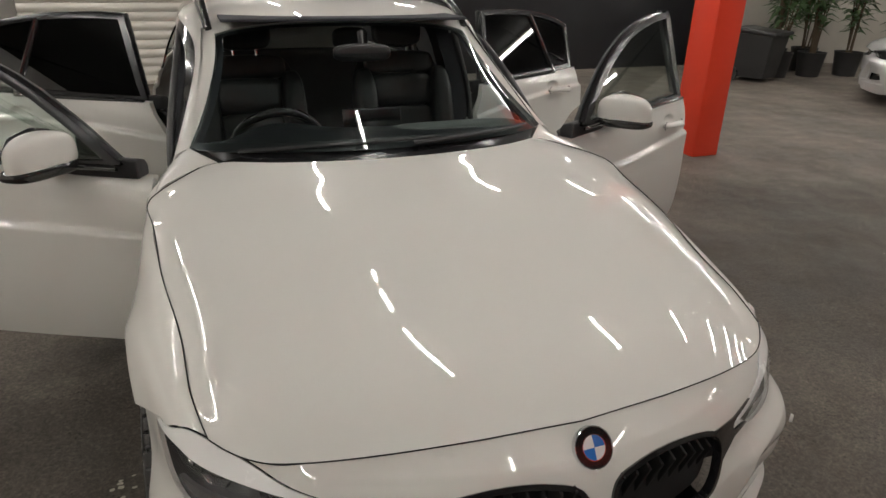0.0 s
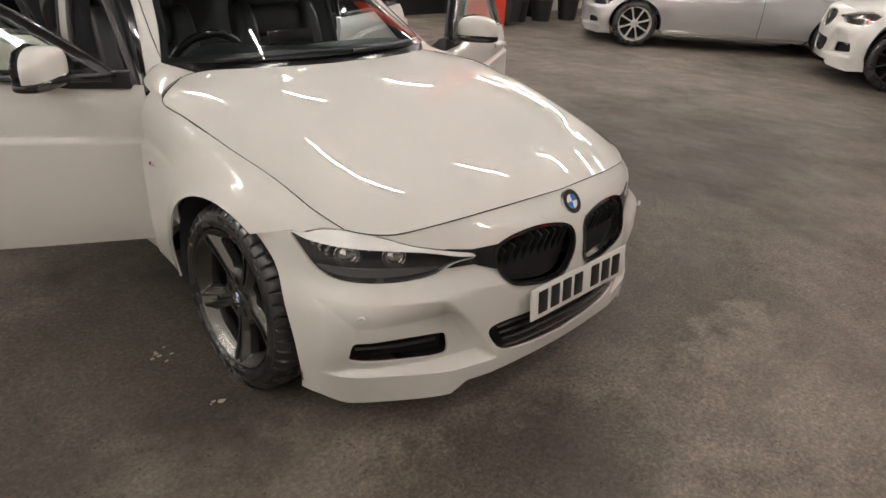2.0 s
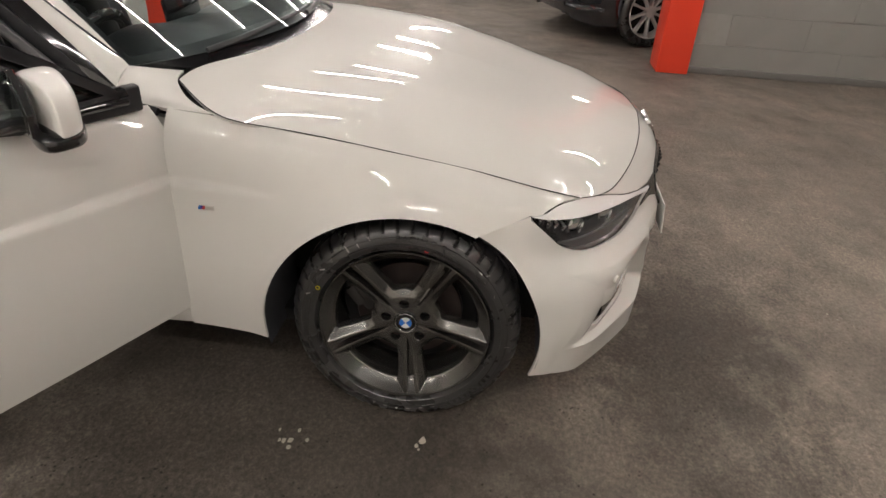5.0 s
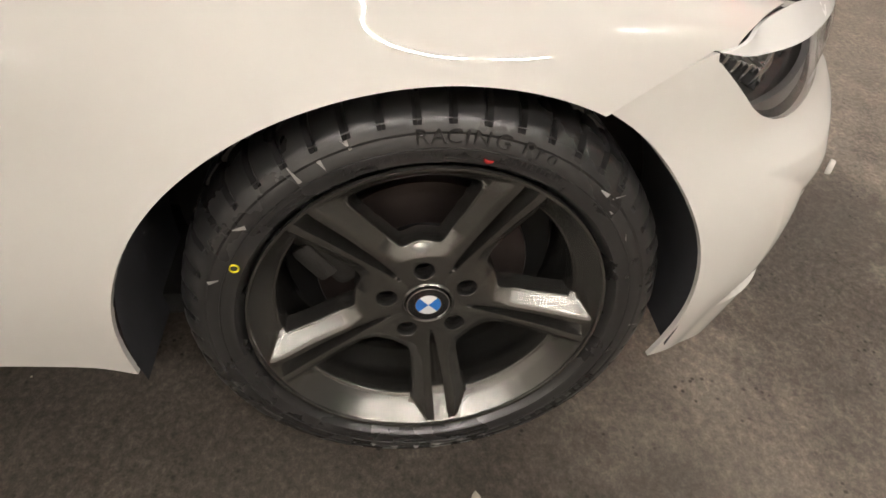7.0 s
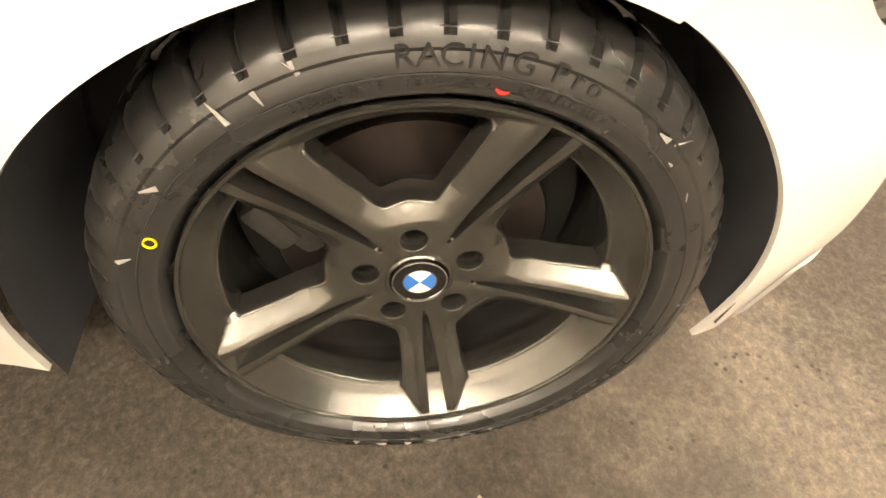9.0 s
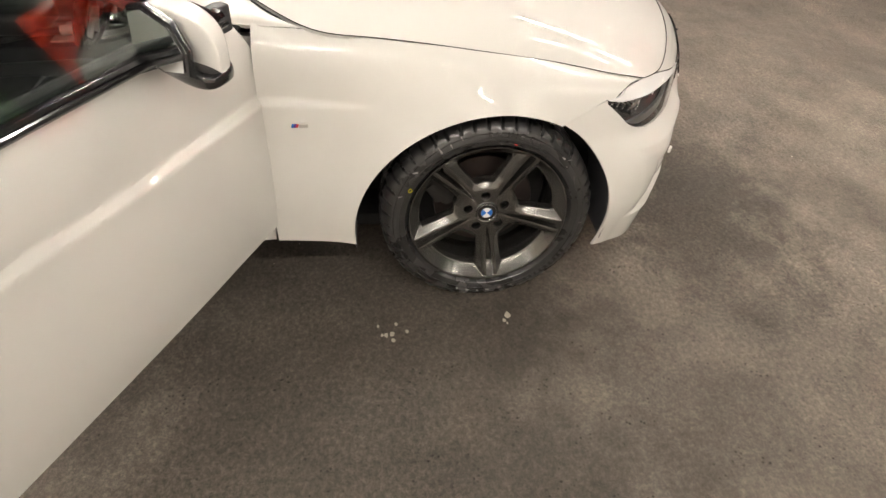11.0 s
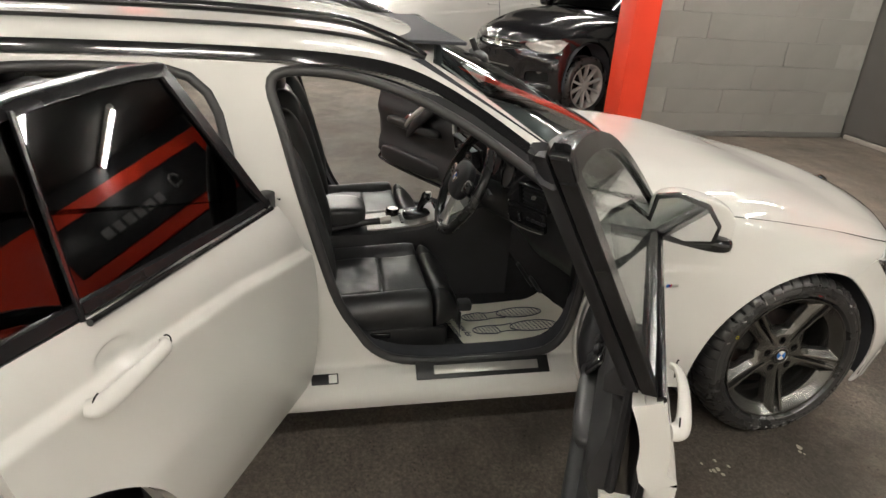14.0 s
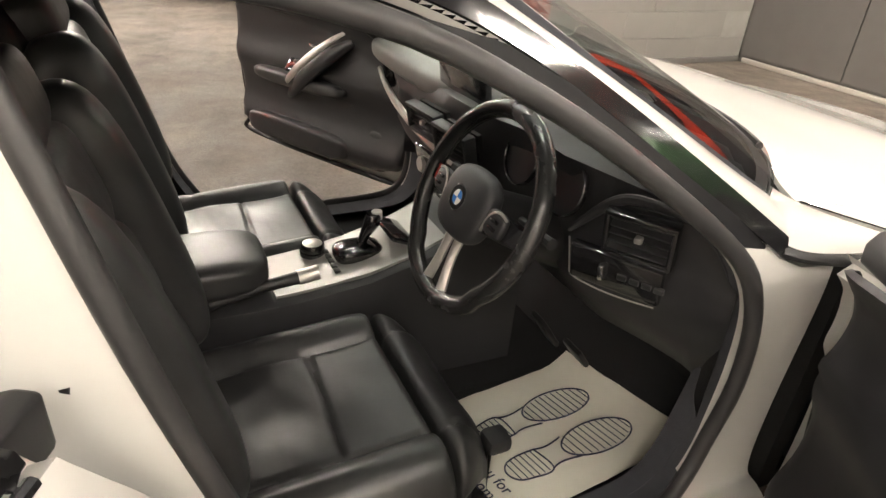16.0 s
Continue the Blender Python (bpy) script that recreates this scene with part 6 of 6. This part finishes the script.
part("parking_brake", tube([(-.085, 1.62, .555), (-.085, 1.50, .580), (-.085, 1.37, .595)], [.014, .013, .016], 10, smooth=10), BLACK, console)
part("brake_sleeve", tube([(-.085, 1.41, .5905), (-.085, 1.365, .5965)], .0172, 10), SATIN, console)


def pad(x, y0, y1):
    """A stretch of a seat cushion: flat panels between raised bolsters, sewn seams, soft creases and rounded edges."""
    nx, ny = 64, max(16, int((y1 - y0) * 170))
    rows = []
    for j in range(ny + 1):
        y = y0 + (y1 - y0) * j / ny
        row = []
        half = .262 - .100 * np.clip((1.36 - y) / .165, 0, 1) ** 2.2
        for i in range(nx + 1):
            u = (-1 + 2 * i / nx) * half
            z = .512 - .070 * (y - 1.19) - .030 * np.clip((1.30 - y) / .105, 0, 1) ** 2
            a = abs(u)
            z += .030 * (.35 + .65 * np.clip((y - 1.20) / .16, 0, 1)) * np.clip((a - .140) / .065, 0, 1) ** 2 * (3 - 2 * np.clip((a - .140) / .065, 0, 1))
            z -= .010 * math.exp(-((a - .150) / .005) ** 2)
            if a < .155:
                z -= .007 * math.exp(-((y - 1.475 + .04 * u) / .005) ** 2)
                z += .006 * math.cos(u * 18) * math.cos((y - 1.395) * 19)
            z += .0030 * noise.noise(Vector((u * 16 + x, y * 30, 1.7))) * np.clip((y - 1.40) / .15, 0, 1)
            for d, rad in ((half - a, .090), (y - y0, .095 if y0 < 1.25 else .016), (y1 - y, .016)):
                if d < rad:
                    z -= rad * (1 - math.sqrt(max(0, 1 - (1 - d / rad) ** 2)))
            row.append((x + u, y, z))
        rows.append(row)
    low = .40
    rows.insert(0, [(a, b, low) for a, b, c in rows[0]])
    rows.append([(a, b, low) for a, b, c in rows[-1]])
    rows = [[(r[0][0] + .012, r[0][1], low)] + r + [(r[-1][0] - .012, r[-1][1], low)] for r in rows]
    return loft(rows, caps=False, closed=False)


def seat(x, lean=0.0):
    """A leather sports seat: panelled cushion, bolsters, thigh rest, backrest and head restraint."""
    base = part("front_seat", join(box(x, 1.47, .335, .42, .44, .10, .02), box(x - .2, 1.47, .285, .04, .50, .05, .008), box(x + .2, 1.47, .285, .04, .50, .05, .008)), BLACK, car, "black leather sports seat")
    base.location = (0, -.036, .010)

    def panel(cx, cy, cz, a, b, c, e=.5, rot=None, nm="cushion_panel"):
        return part(nm, puff(cx, cy, cz, a, b, c, e, 22, rot), LEATHER, base)
    part("seat_cushion", pad(x, 1.318, 1.70), LEATHER, base, sharp=60)
    part("thigh_rest", pad(x, 1.195, 1.304), LEATHER, base, sharp=60)
    for s_ in (-1, 1):
        part("seat_side_trim", box(x + s_ * .250, 1.48, .365, .022, .42, .080, .012), BLACK, base)
    part("seat_switch", box(x - .262, 1.50, .385, .012, .07, .022, .005), BLACK_GLOSS, base)
    part("seat_switch", box(x - .262, 1.60, .395, .012, .022, .05, .005), BLACK_GLOSS, base)
    part("tilt_handle", box(x - .155, 1.185, .432, .05, .05, .035, .01), BLACK, base)
    back = (-16, 0, 0)
    for i, (cy, cz, hw, h) in enumerate(((1.735, .60, .165, .085), (1.785, .77, .165, .088), (1.835, .935, .170, .085))):
        panel(x, cy, cz, hw, .060, h + .004, .5, back, "back_panel")
    panel(x, 1.880, 1.065, .185, .058, .060, .5, back, "shoulder_panel")
    for s_ in (-1, 1):
        bol = puff(x + s_ * .205, 1.770, .79, .060, .085, .270, .6, 20, back)
        part("back_bolster", bol, LEATHER, base)
        part("headrest_post", tube([(x + s_ * .055, 1.895, 1.10), (x + s_ * .055, 1.910, 1.20)], .006, 8), CHROME, base)
    panel(x, 1.912, 1.225, .130, .050, .080, .6, (-10, 0, 0), "head_restraint")
    part("seat_shell", puff(x, 1.865, .80, .235, .055, .330, .4, 20, back), BLACK, base)
    return base


seat(-.388)
seat(.388)
bench = part("rear_bench", puff(0, 2.42, .46, .62, .26, .10, .35, 22, (-5, 0, 0)), LEATHER, car, "black leather rear bench")
part("bench_back", puff(0, 2.74, .74, .60, .09, .32, .35, 22, (-20, 0, 0)), LEATHER, bench)
for x in (-.36, .36):
    part("head_restraint", puff(x, 2.86, 1.10, .12, .045, .07, .6, 16, (-12, 0, 0)), LEATHER, bench)
part("seat_buckle", box(-.105, 1.57, .450, .022, .05, .055, .006, rot=(20, 0, 0)), BLACK, car)
part("buckle_button", box(-.105, 1.555, .477, .016, .026, .010, .003, rot=(20, 0, 0)), RED_SM, car, "red release button")
part("cabin_mirror", puff(0, 1.03, 1.235, .115, .022, .034, .6, 16), BLACK, car)
part("mirror_stem", tube([(0, 1.03, 1.25), (0, 1.06, 1.31)], .012, 8), BLACK, car)
part("pedal", box(-.33, .80, .40, .07, .015, .06, .006, rot=(-35, 0, 0)), BLACK, car)
part("pedal", box(-.20, .80, .38, .05, .015, .12, .006, rot=(-35, 0, 0)), BLACK, car)

# paper floor mat with printed shoe soles
MAT_M = pose(-.440, .945, .300, 0, 8.5, 6)
paper = empty("paper_mat", "cream paper floor mat printed with two shoe soles", "paper mat", at=MAT_M)
bm = bmesh.new()
NX, NY = 14, 16
vs = [[bm.verts.new((-.195 + .39 * i / NX, -.235 + .47 * j / NY, .004 + .004 * noise.noise(Vector((i * .5, j * .45, 3.1))) + .030 * max(0, (3 - j) / 3) ** 2)) for j in range(NY + 1)] for i in range(NX + 1)]
for i in range(NX):
    for j in range(NY):
        bm.faces.new((vs[i][j], vs[i + 1][j], vs[i + 1][j + 1], vs[i][j + 1]))
bm.verts.index_update()
part("paper_sheet", bm, PAPER, paper)


def sole(cx, mirror):
    """The outline of a shoe sole: ball, waist and heel, with bars across."""
    z = .0115
    fore = [(cx + mirror * (.048 * math.cos(a) + .004), -.075 + .095 * math.sin(a)) for a in np.linspace(0, 2 * math.pi, 40)]
    part("sole_line", tube([(x, y, z) for x, y in fore], .0018, 6, close=False), PAPER_INK, paper)
    heel = [(cx + mirror * x, y) for x, y in ((-.034, .075), (-.036, .12), (-.026, .155), (0, .168), (.026, .155), (.036, .12), (.034, .075), (-.034, .075))]
    part("sole_line", tube([(x, y, z) for x, y in heel], .0018, 6, smooth=40), PAPER_INK, paper)
    for s_ in (-1, 1):
        part("sole_line", tube([(cx + s_ * .034, .075, z), (cx + s_ * .028, .045, z), (cx + s_ * .036, .0, z)], .0018, 6, smooth=10), PAPER_INK, paper)
    for i in range(11):
        y = -.158 + i * .0165
        w = .046 * math.sqrt(max(0, 1 - ((y + .075) / .095) ** 2))
        part("sole_bar", tube([(cx - w, y, z), (cx + w, y, z)], .0012, 6), PAPER_INK, paper)
    for i in range(6):
        y = .085 + i * .0135
        w = .034 * (1 if y < .125 else math.sqrt(max(.05, 1 - ((y - .125) / .045) ** 2)))
        part("sole_bar", tube([(cx - w, y, z), (cx + w, y, z)], .0012, 6), PAPER_INK, paper)


sole(-.085, -1)
sole(.045, 1)
text("printed_words", "thank you for\nyour custom", .036, pose(-.030, .215, .0125, 0, 0, 180), PAPER_INK, paper, .0003)

# yellow tag in the driver's door pocket
tagged(part("key_tag", box(-1.105, .905, .455, .014, .07, .045, .004, rot=(0, 0, 66)), YELLOW), "bright yellow tag in the door pocket", "tag")


# ---------- other parked cars ----------
def plain_wheel(thing, x, y, z, r, side, rimmat, arms):
    m = pose(x, y, z) @ (Matrix.Rotation(math.pi, 4, "Z") if side < 0 else Matrix())
    k = r / .326
    prof = [(.22, -.15), (.24, -.18), (.30, -.185), (.324, -.15), (.326, -.03), (.315, .0), (.29, .016), (.262, .016), (.245, .002)]
    w = part("wheel", lathe([(a * k, b) for a, b in prof], 64), TYRE, thing)
    w.matrix_basis = m
    part("rim", lathe([(a * k, b) for a, b in ((.243, .0), (.245, .010), (.236, .010), (.228, -.012), (.215, -.15))], 56), rimmat, w)
    part("wheel_back", lathe([(0, -.11), (.22 * k, -.11)], 32), UNDER, w)
    part("hub_centre", lathe([(a * k, b) for a, b in ((0, -.012), (.03, -.012), (.05, -.02), (.06, -.05))], 28), rimmat, w)
    for i in range(arms):
        a = 2 * math.pi * i / arms + .3
        rows = []
        for rr, hw, top in ((.045, .013, -.022), (.14, .011, -.014), (.238, .017, -.002)):
            rows.append([(px, math.cos(a) * rr * k - math.sin(a) * py * k, math.sin(a) * rr * k + math.cos(a) * py * k) for px, py in ((top - .012, -hw), (top, -hw * .6), (top, hw * .6), (top - .012, hw), (top - .05, hw), (top - .05, -hw))])
        part("spoke", loft(rows), rimmat, w)
    return w


def parked_car(name, label, m, paint, sx, sy, sz, lift, wheel_r, rimmat, arms, grille, glassmat):
    """A closed parked car on the same smooth panels, at its own proportions."""
    thing = empty(name, label, "car", "parked cars", m)

    def fit(sheet):
        z = sheet.p[:, 2]
        sheet.p = np.stack([sheet.p[:, 0] * sx, sheet.p[:, 1] * sy, z * sz + lift * np.clip((z - .15) / .3, 0, 1)], 1)
        return sheet

    def fz(z):
        return z * sz + lift * min(1, max(0, (z - .15) / .3))

    def both(sheet):
        f = Sheet()
        f.p, f.q = np.concatenate([sheet.p, sheet.p * (-1, 1, 1)]), np.concatenate([sheet.q, sheet.q])
        f.f = list(sheet.f) + [tuple(reversed([i + len(sheet.p) for i in x])) for x in sheet.f]
        return f
    skin("bonnet", both(fit(Sheet(BONNET, 0, 6, 36, 0, 4, 24))), paint, thing, 1, .02)
    nose = Sheet(FASCIA, 0, 6, 50, 0, 8, 70)
    nose.cut(lamp_line).cut(outline(SEAM, 1, 2, 0), True).cut(arch(0, .374)).cut(bumper_floor)
    nose.cut(outline(DUCT, 0, 2, 1)).cut(outline(INTAKE, 0, 2, 1))
    if grille == "kidney":
        nose.cut(outline(KIDNEY, 0, 2, 2))
    else:
        nose.cut(outline([(-.43, .655), (.43, .655), (.36, .565), (-.36, .565)], 0, 2, 1))
    bump = skin("front_bumper", both(fit(nose)), paint, thing, 1, .02)
    dark = Sheet(FASCIA, .2, 5.6, 24, 0, 6, 30)
    dark.p = dark.p * (.96, 1, 1) + np.array((0, .05, 0))
    skin("grille_back", both(fit(dark)), UNDER, bump, 1, 0)
    if grille == "kidney":
        for s_ in (-1, 1):
            for i in range(9):
                x = s_ * (.075 + i * .034)
                part("grille_slat", box(x * sx, (-.715 + abs(x) ** 2 * .3) * sy, fz(.603), .010, .03, .13 * sz, .003), BLACK_GLOSS, bump)
            part("grille_rim", tube([(s_ * x * sx, (-.728 + x * x * .28) * sy, fz(z)) for x, z in rounded(KIDNEY, 1)], .010, 6, close=True), CHROME, bump)
    else:
        for i in range(3):
            z = .585 + .03 * i
            part("grille_bar", tube([(-.40 * sx, -.655 * sy, fz(z)), (-.2 * sx, -.712 * sy, fz(z)), (0, -.724 * sy, fz(z)), (.2 * sx, -.712 * sy, fz(z)), (.40 * sx, -.655 * sy, fz(z))], .009, 8, smooth=16), CHROME, bump)
        em = lathe([(0, .012), (.05, .010), (.058, .006), (.06, 0)], 32)
        bmesh.ops.transform(em, matrix=Matrix.Translation((0, -.725 * sy, fz(.615))) @ Matrix.Rotation(-math.pi / 2, 4, "Z"), verts=em.verts)
        part("emblem", em, CHROME, bump)
    plate_parts(thing, pose(0, -.752 * sy, fz(.445), -6, 0, 0))
    for s_ in (-1, 1):
        lens = Sheet(FASCIA, 0, 3.2, 24, 2.3, 7.2, 40).cut(lamp_line, True)
        bowl = lens.copy()
        lamp = skin("headlamp", fit(lens), LENS, thing, s_, .006)
        bowl.p = bowl.p + np.array((-.012, .02, 0))
        skin("lamp_housing", fit(bowl), CHROME if paint is not BLACK_CAR else SATIN, lamp, s_, 0)
        eye = lathe([(0, .02), (.03, .015), (.042, 0)], 20)
        bmesh.ops.transform(eye, matrix=Matrix.Translation((.62 * sx * s_, -.505 * sy, fz(.617))) @ Matrix.Rotation(math.radians(-90 + 40 * s_), 4, "Z"), verts=eye.verts)
        part("projector", eye, BLACK_GLOSS, lamp)
        fog = lathe([(0, .012), (.032, .010), (.04, .0)], 20)
        bmesh.ops.transform(fog, matrix=Matrix.Translation((.60 * sx * s_, -.565 * sy, fz(.40))) @ Matrix.Rotation(math.radians(-90 + 34 * s_), 4, "Z"), verts=fog.verts)
        part("fog_lamp", fog, LENS if False else CHROME, thing)
        fl = Sheet(SIDE, 0, 13, 110, 0, 8, 50)
        fl.cut(arch(0, .374)).cut(arch(2.81, .374)).cut(outline(SEAM, 1, 2, 0)).cut(below(.262))
        fl.cut(lambda p, q: p[:, 1] - (-.437 + np.clip((p[:, 0] / 1.034 - .659), 0, 1) * 1.18 - .001))
        flank = skin("flank", fit(fl), paint, thing, s_, .016)
        side_glass = net([[(.760, .74, .955), (.715, 1.02, 1.10)], [(.805, .95, .936), (.700, 1.20, 1.20)], [(.835, 1.4, .940), (.672, 1.5, 1.285)], [(.845, 1.9, .950), (.668, 1.95, 1.298)], [(.832, 2.5, .962), (.664, 2.5, 1.292)], [(.800, 3.1, .975), (.652, 3.0, 1.275)], [(.765, 3.42, .980), (.640, 3.35, 1.255)]])
        skin("side_glass", fit(Sheet(side_glass, 0, 6, 40, 0, 1, 8)), glassmat, thing, s_, .01)
        skin("roof_edge", fit(Sheet(CANT, 0, 6, 50, 0, 2, 8)), paint, thing, s_, .02)
        for yb in (1.74, 2.74):
            part("door_gap", tube([(p[0] * s_, p[1], p[2]) for p in fit(Sheet(SIDE, station(yb), station(yb) + .001, 2, 0, 8, 14)).p[:14]], .004, 6), UNDER, flank)
            part("pillar_strip", tube([(.842 * sx * s_, yb * sy, fz(.945)), (.672 * sx * s_, (yb + .1) * sy, fz(1.295))], .03, 8, flat=.3), BLACK_GLOSS, flank)
            hy = yb - .16
            part("handle", tube([(.880 * sx * s_, (hy - .1) * sy, fz(.842)), (.918 * sx * s_, (hy - .07) * sy, fz(.845)), (.918 * sx * s_, (hy + .07) * sy, fz(.842)), (.880 * sx * s_, (hy + .1) * sy, fz(.84))], .014, 8, smooth=14), paint, flank)
        part("sill", box(.80 * sx * s_, 1.42 * sy, fz(.25), .10, 2.0 * sy, .07, .015), UNDER if paint is BLACK_CAR else SATIN, flank)
        mr = puff(.925 * sx * s_, .90 * sy, fz(1.0), .105, .06, .07 * sz, .6, 14)
        part("door_mirror", mr, paint, flank)
        for y in (0, 2.81 * sy):
            rows = []
            for i in range(19):
                a = math.radians(-12 + 204 * i / 18)
                rows.append([(x * sx * s_, y + .385 * math.cos(a) * sy, (.325 + .375 * math.sin(a)) * sz + lift * .6) for x in (.86, .6)])
            part("arch_liner", loft(rows, caps=False, closed=False), LINER, flank)
            plain_wheel(thing, .862 * sx * s_, y, wheel_r, wheel_r, s_, rimmat, arms)
    skin("windscreen", both(fit(Sheet(WINDSCREEN, 0, 2, 16, 0, 4, 16))), glassmat, thing, 1, .004)
    skin("roof", both(fit(Sheet(ROOF, 0, 4, 24, 0, 4, 16))), paint, thing, 1, .02)
    skin("tailgate", both(fit(Sheet(tail, 0, 3, 12, 0, 2, 10))), paint, thing, 1, .01, flip=True)
    part("underbody", box(0, 1.6 * sy, fz(.30), 1.3 * sx, 3.8 * sy, .10), UNDER, thing)
    # Added near-black box, standing in for the shaded cabin behind the glass.
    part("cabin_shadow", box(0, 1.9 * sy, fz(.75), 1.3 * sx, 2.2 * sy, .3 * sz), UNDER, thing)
    return thing


SILVER = mat("silver_car_paint", (0.50, 0.50, 0.50), 0.30, 0.45, 1.0, 0.03, 3, 0, 100, 0.03)
BLACK_CAR = mat("black_car_paint", (0.010, 0.010, 0.012), 0.2, 0, 1.0, 0.1, 3, 0, 100, 0.03)
WHITE_CAR = mat("bright_white_car_paint", (0.74, 0.73, 0.70), 0.3, 0, 1.0, 0.02, 3, 0, 100, 0.03)
PALE_ALLOY = mat("silver_alloy", (0.55, 0.54, 0.52), 0.4, 0.1, 0.3, 0.08, 30)
parked_car("suv", "white sport utility car with dark alloy wheels", pose(8.40, .51, 0, 0, 0, 207), WHITE_CAR, 1.04, 1.0, 1.14, .06, .355, ALLOY, 10, "kidney", TINT)
parked_car("suv", "glossy black sport utility car with silver wheels beside a pillar", pose(5.45, -1.20, 0, 0, 0, 203), BLACK_CAR, 1.0, .96, 1.14, .06, .345, PALE_ALLOY, 10, "bars", TINT)
parked_car("saloon_car", "silver saloon car parked by the plants", pose(8.35, 4.25, 0, 0, 0, 217), SILVER, 1.02, 1.04, 1.0, .0, .335, PALE_ALLOY, 8, "bars", TINT)


# ---------- plants, bin, floor litter ----------
def potted_plant(x, y, h, seed):
    rnd = random.Random(seed)
    plant = empty("potted_plant", "leafy green plant in a black pot", "plant", "plants by the wall", pose(x, y, 0))
    pot = lathe([(0, 0), (.17, 0), (.21, .36), (.22, .38), (.20, .38), (.19, .33), (0, .33)], 28)
    bmesh.ops.transform(pot, matrix=Matrix.Rotation(-math.pi / 2, 4, "Y"), verts=pot.verts)
    part("pot", pot, POT, plant)
    for k in range(7):
        a = rnd.uniform(0, 6.28)
        lean = rnd.uniform(.15, .55)
        top = h * rnd.uniform(.6, 1.0)
        pts = [(0.04 * math.cos(a), 0.04 * math.sin(a), .33), (lean * .35 * math.cos(a), lean * .35 * math.sin(a), top * .6), (lean * math.cos(a), lean * math.sin(a), top)]
        part("stem", tube(pts, [.014, .010, .005], 6, smooth=8), STEM, plant)
        curve = spline(range(3), pts)
        bm = bmesh.new()
        for j in range(26):
            p = Vector(curve([rnd.uniform(.5, 2.0)])[0])
            d = Vector((rnd.gauss(0, 1), rnd.gauss(0, 1), rnd.uniform(-.4, .8))).normalized()
            ln, wd = rnd.uniform(.16, .34), rnd.uniform(.025, .055)
            sd = d.cross(Vector((0, 0, 1))).normalized() * wd
            droop = Vector((0, 0, -ln * .25))
            v = [bm.verts.new(q) for q in (p, p + d * ln * .45 + sd, p + d * ln + droop, p + d * ln * .45 - sd, p + d * ln * .5 + Vector((0, 0, .012)))]
            for a_, b_ in ((0, 1), (1, 2), (2, 3), (3, 0)):
                bm.faces.new((v[a_], v[b_], v[4]))
        bm.verts.index_update()
        part("leaves", bm, LEAF, plant)
    return plant


for i, (x, y, h) in enumerate(((8.15, 6.55, 2.2), (8.75, 6.45, 2.5), (9.45, 6.35, 2.3), (8.55, 7.05, 2.7), (10.2, 6.2, 2.4), (9.2, 7.0, 2.6))):
    potted_plant(x, y, h, 11 + i)
wheelie = empty("bin", "black plastic wheeled bin by the wall", "bin", at=pose(7.50, 6.35, 0, 0, 0, 20))
part("body", loft([[(-.22, -.25, .06), (.22, -.25, .06), (.22, .25, .06), (-.22, .25, .06)], [(-.28, -.31, .70), (.28, -.31, .70), (.28, .31, .70), (-.28, .31, .70)]]), POT, wheelie)
part("lid", box(0, -.02, .73, .60, .68, .06, .02, rot=(4, 0, 0)), POT, wheelie)
for s_ in (-1, 1):
    w = lathe([(0, .03), (.1, .03), (.1, -.03), (0, -.03)], 20)
    bmesh.ops.translate(w, vec=(s_ * .24, .24, .1), verts=w.verts)
    part("bin_wheel", w, TYRE, wheelie)

rnd = random.Random(5)


def flake(x, y, r, n=1, spread=0.0):
    for k in range(n):
        px, py = x + rnd.gauss(0, spread), y + rnd.gauss(0, spread)
        q = r * rnd.uniform(.5, 1.1)
        bm = bmesh.new()
        ring = [bm.verts.new((px + q * rnd.uniform(.7, 1.2) * math.cos(a), py + .7 * q * rnd.uniform(.7, 1.2) * math.sin(a), .0005)) for a in np.linspace(0, 6.28, 8)[:-1]]
        c = bm.verts.new((px, py, .0005 + q * .35))
        for i in range(7):
            bm.faces.new((ring[i], ring[(i + 1) % 7], c))
        bm.verts.index_update()
        tagged(part("chip", bm, GRIME), "pale chip of debris on the floor", "debris", "floor debris")


flake(-.951, -.080, .016, 1)
flake(-.975, -.070, .009, 2, .008)
flake(-1.002, .296, .011, 8, .022)
flake(-.04, -1.61, .007, 2, .02)
for k in range(26):
    flake(rnd.uniform(-2.2, 3.4), rnd.uniform(-3.6, 1.0), .0045)

# ---------- single blocks of the partition wall ----------
bm = box(0, 0, 0, .012, .6594, .2505, .0015, 1)
proto = part("block", bm, WALL_GREY, wall_east)
proto.location = (3.759, -4.03, .130)
for k in range(13):
    z = .130 + .256 * k
    off = .33 if k % 2 else 0.0
    for i in range(-1, 4):
        y = -4.03 + off + .660 * i
        if y + .33 > -1.65 or y - .33 < -4.37 or (k == 0 and i == 0):
            continue
        b = new("block", proto.data)
        b.parent = wall_east
        b.location = (3.759 + rnd.uniform(-.0015, .0015), y, z)
        b.rotation_euler = (rnd.gauss(0, .0015), 0, rnd.gauss(0, .002))
bm = box(0, 0, 0, 1.19, .016, 2.9, .004, 1)
first = None
for i in range(9):
    x = 3.14 - 1.2 * i
    if first is None:
        first = part("panel", bm, PANEL_DARK, wall_south)
        b = first
    else:
        b = new("panel", first.data)
        b.parent = wall_south
    b.location = (x, -4.394, 1.52)
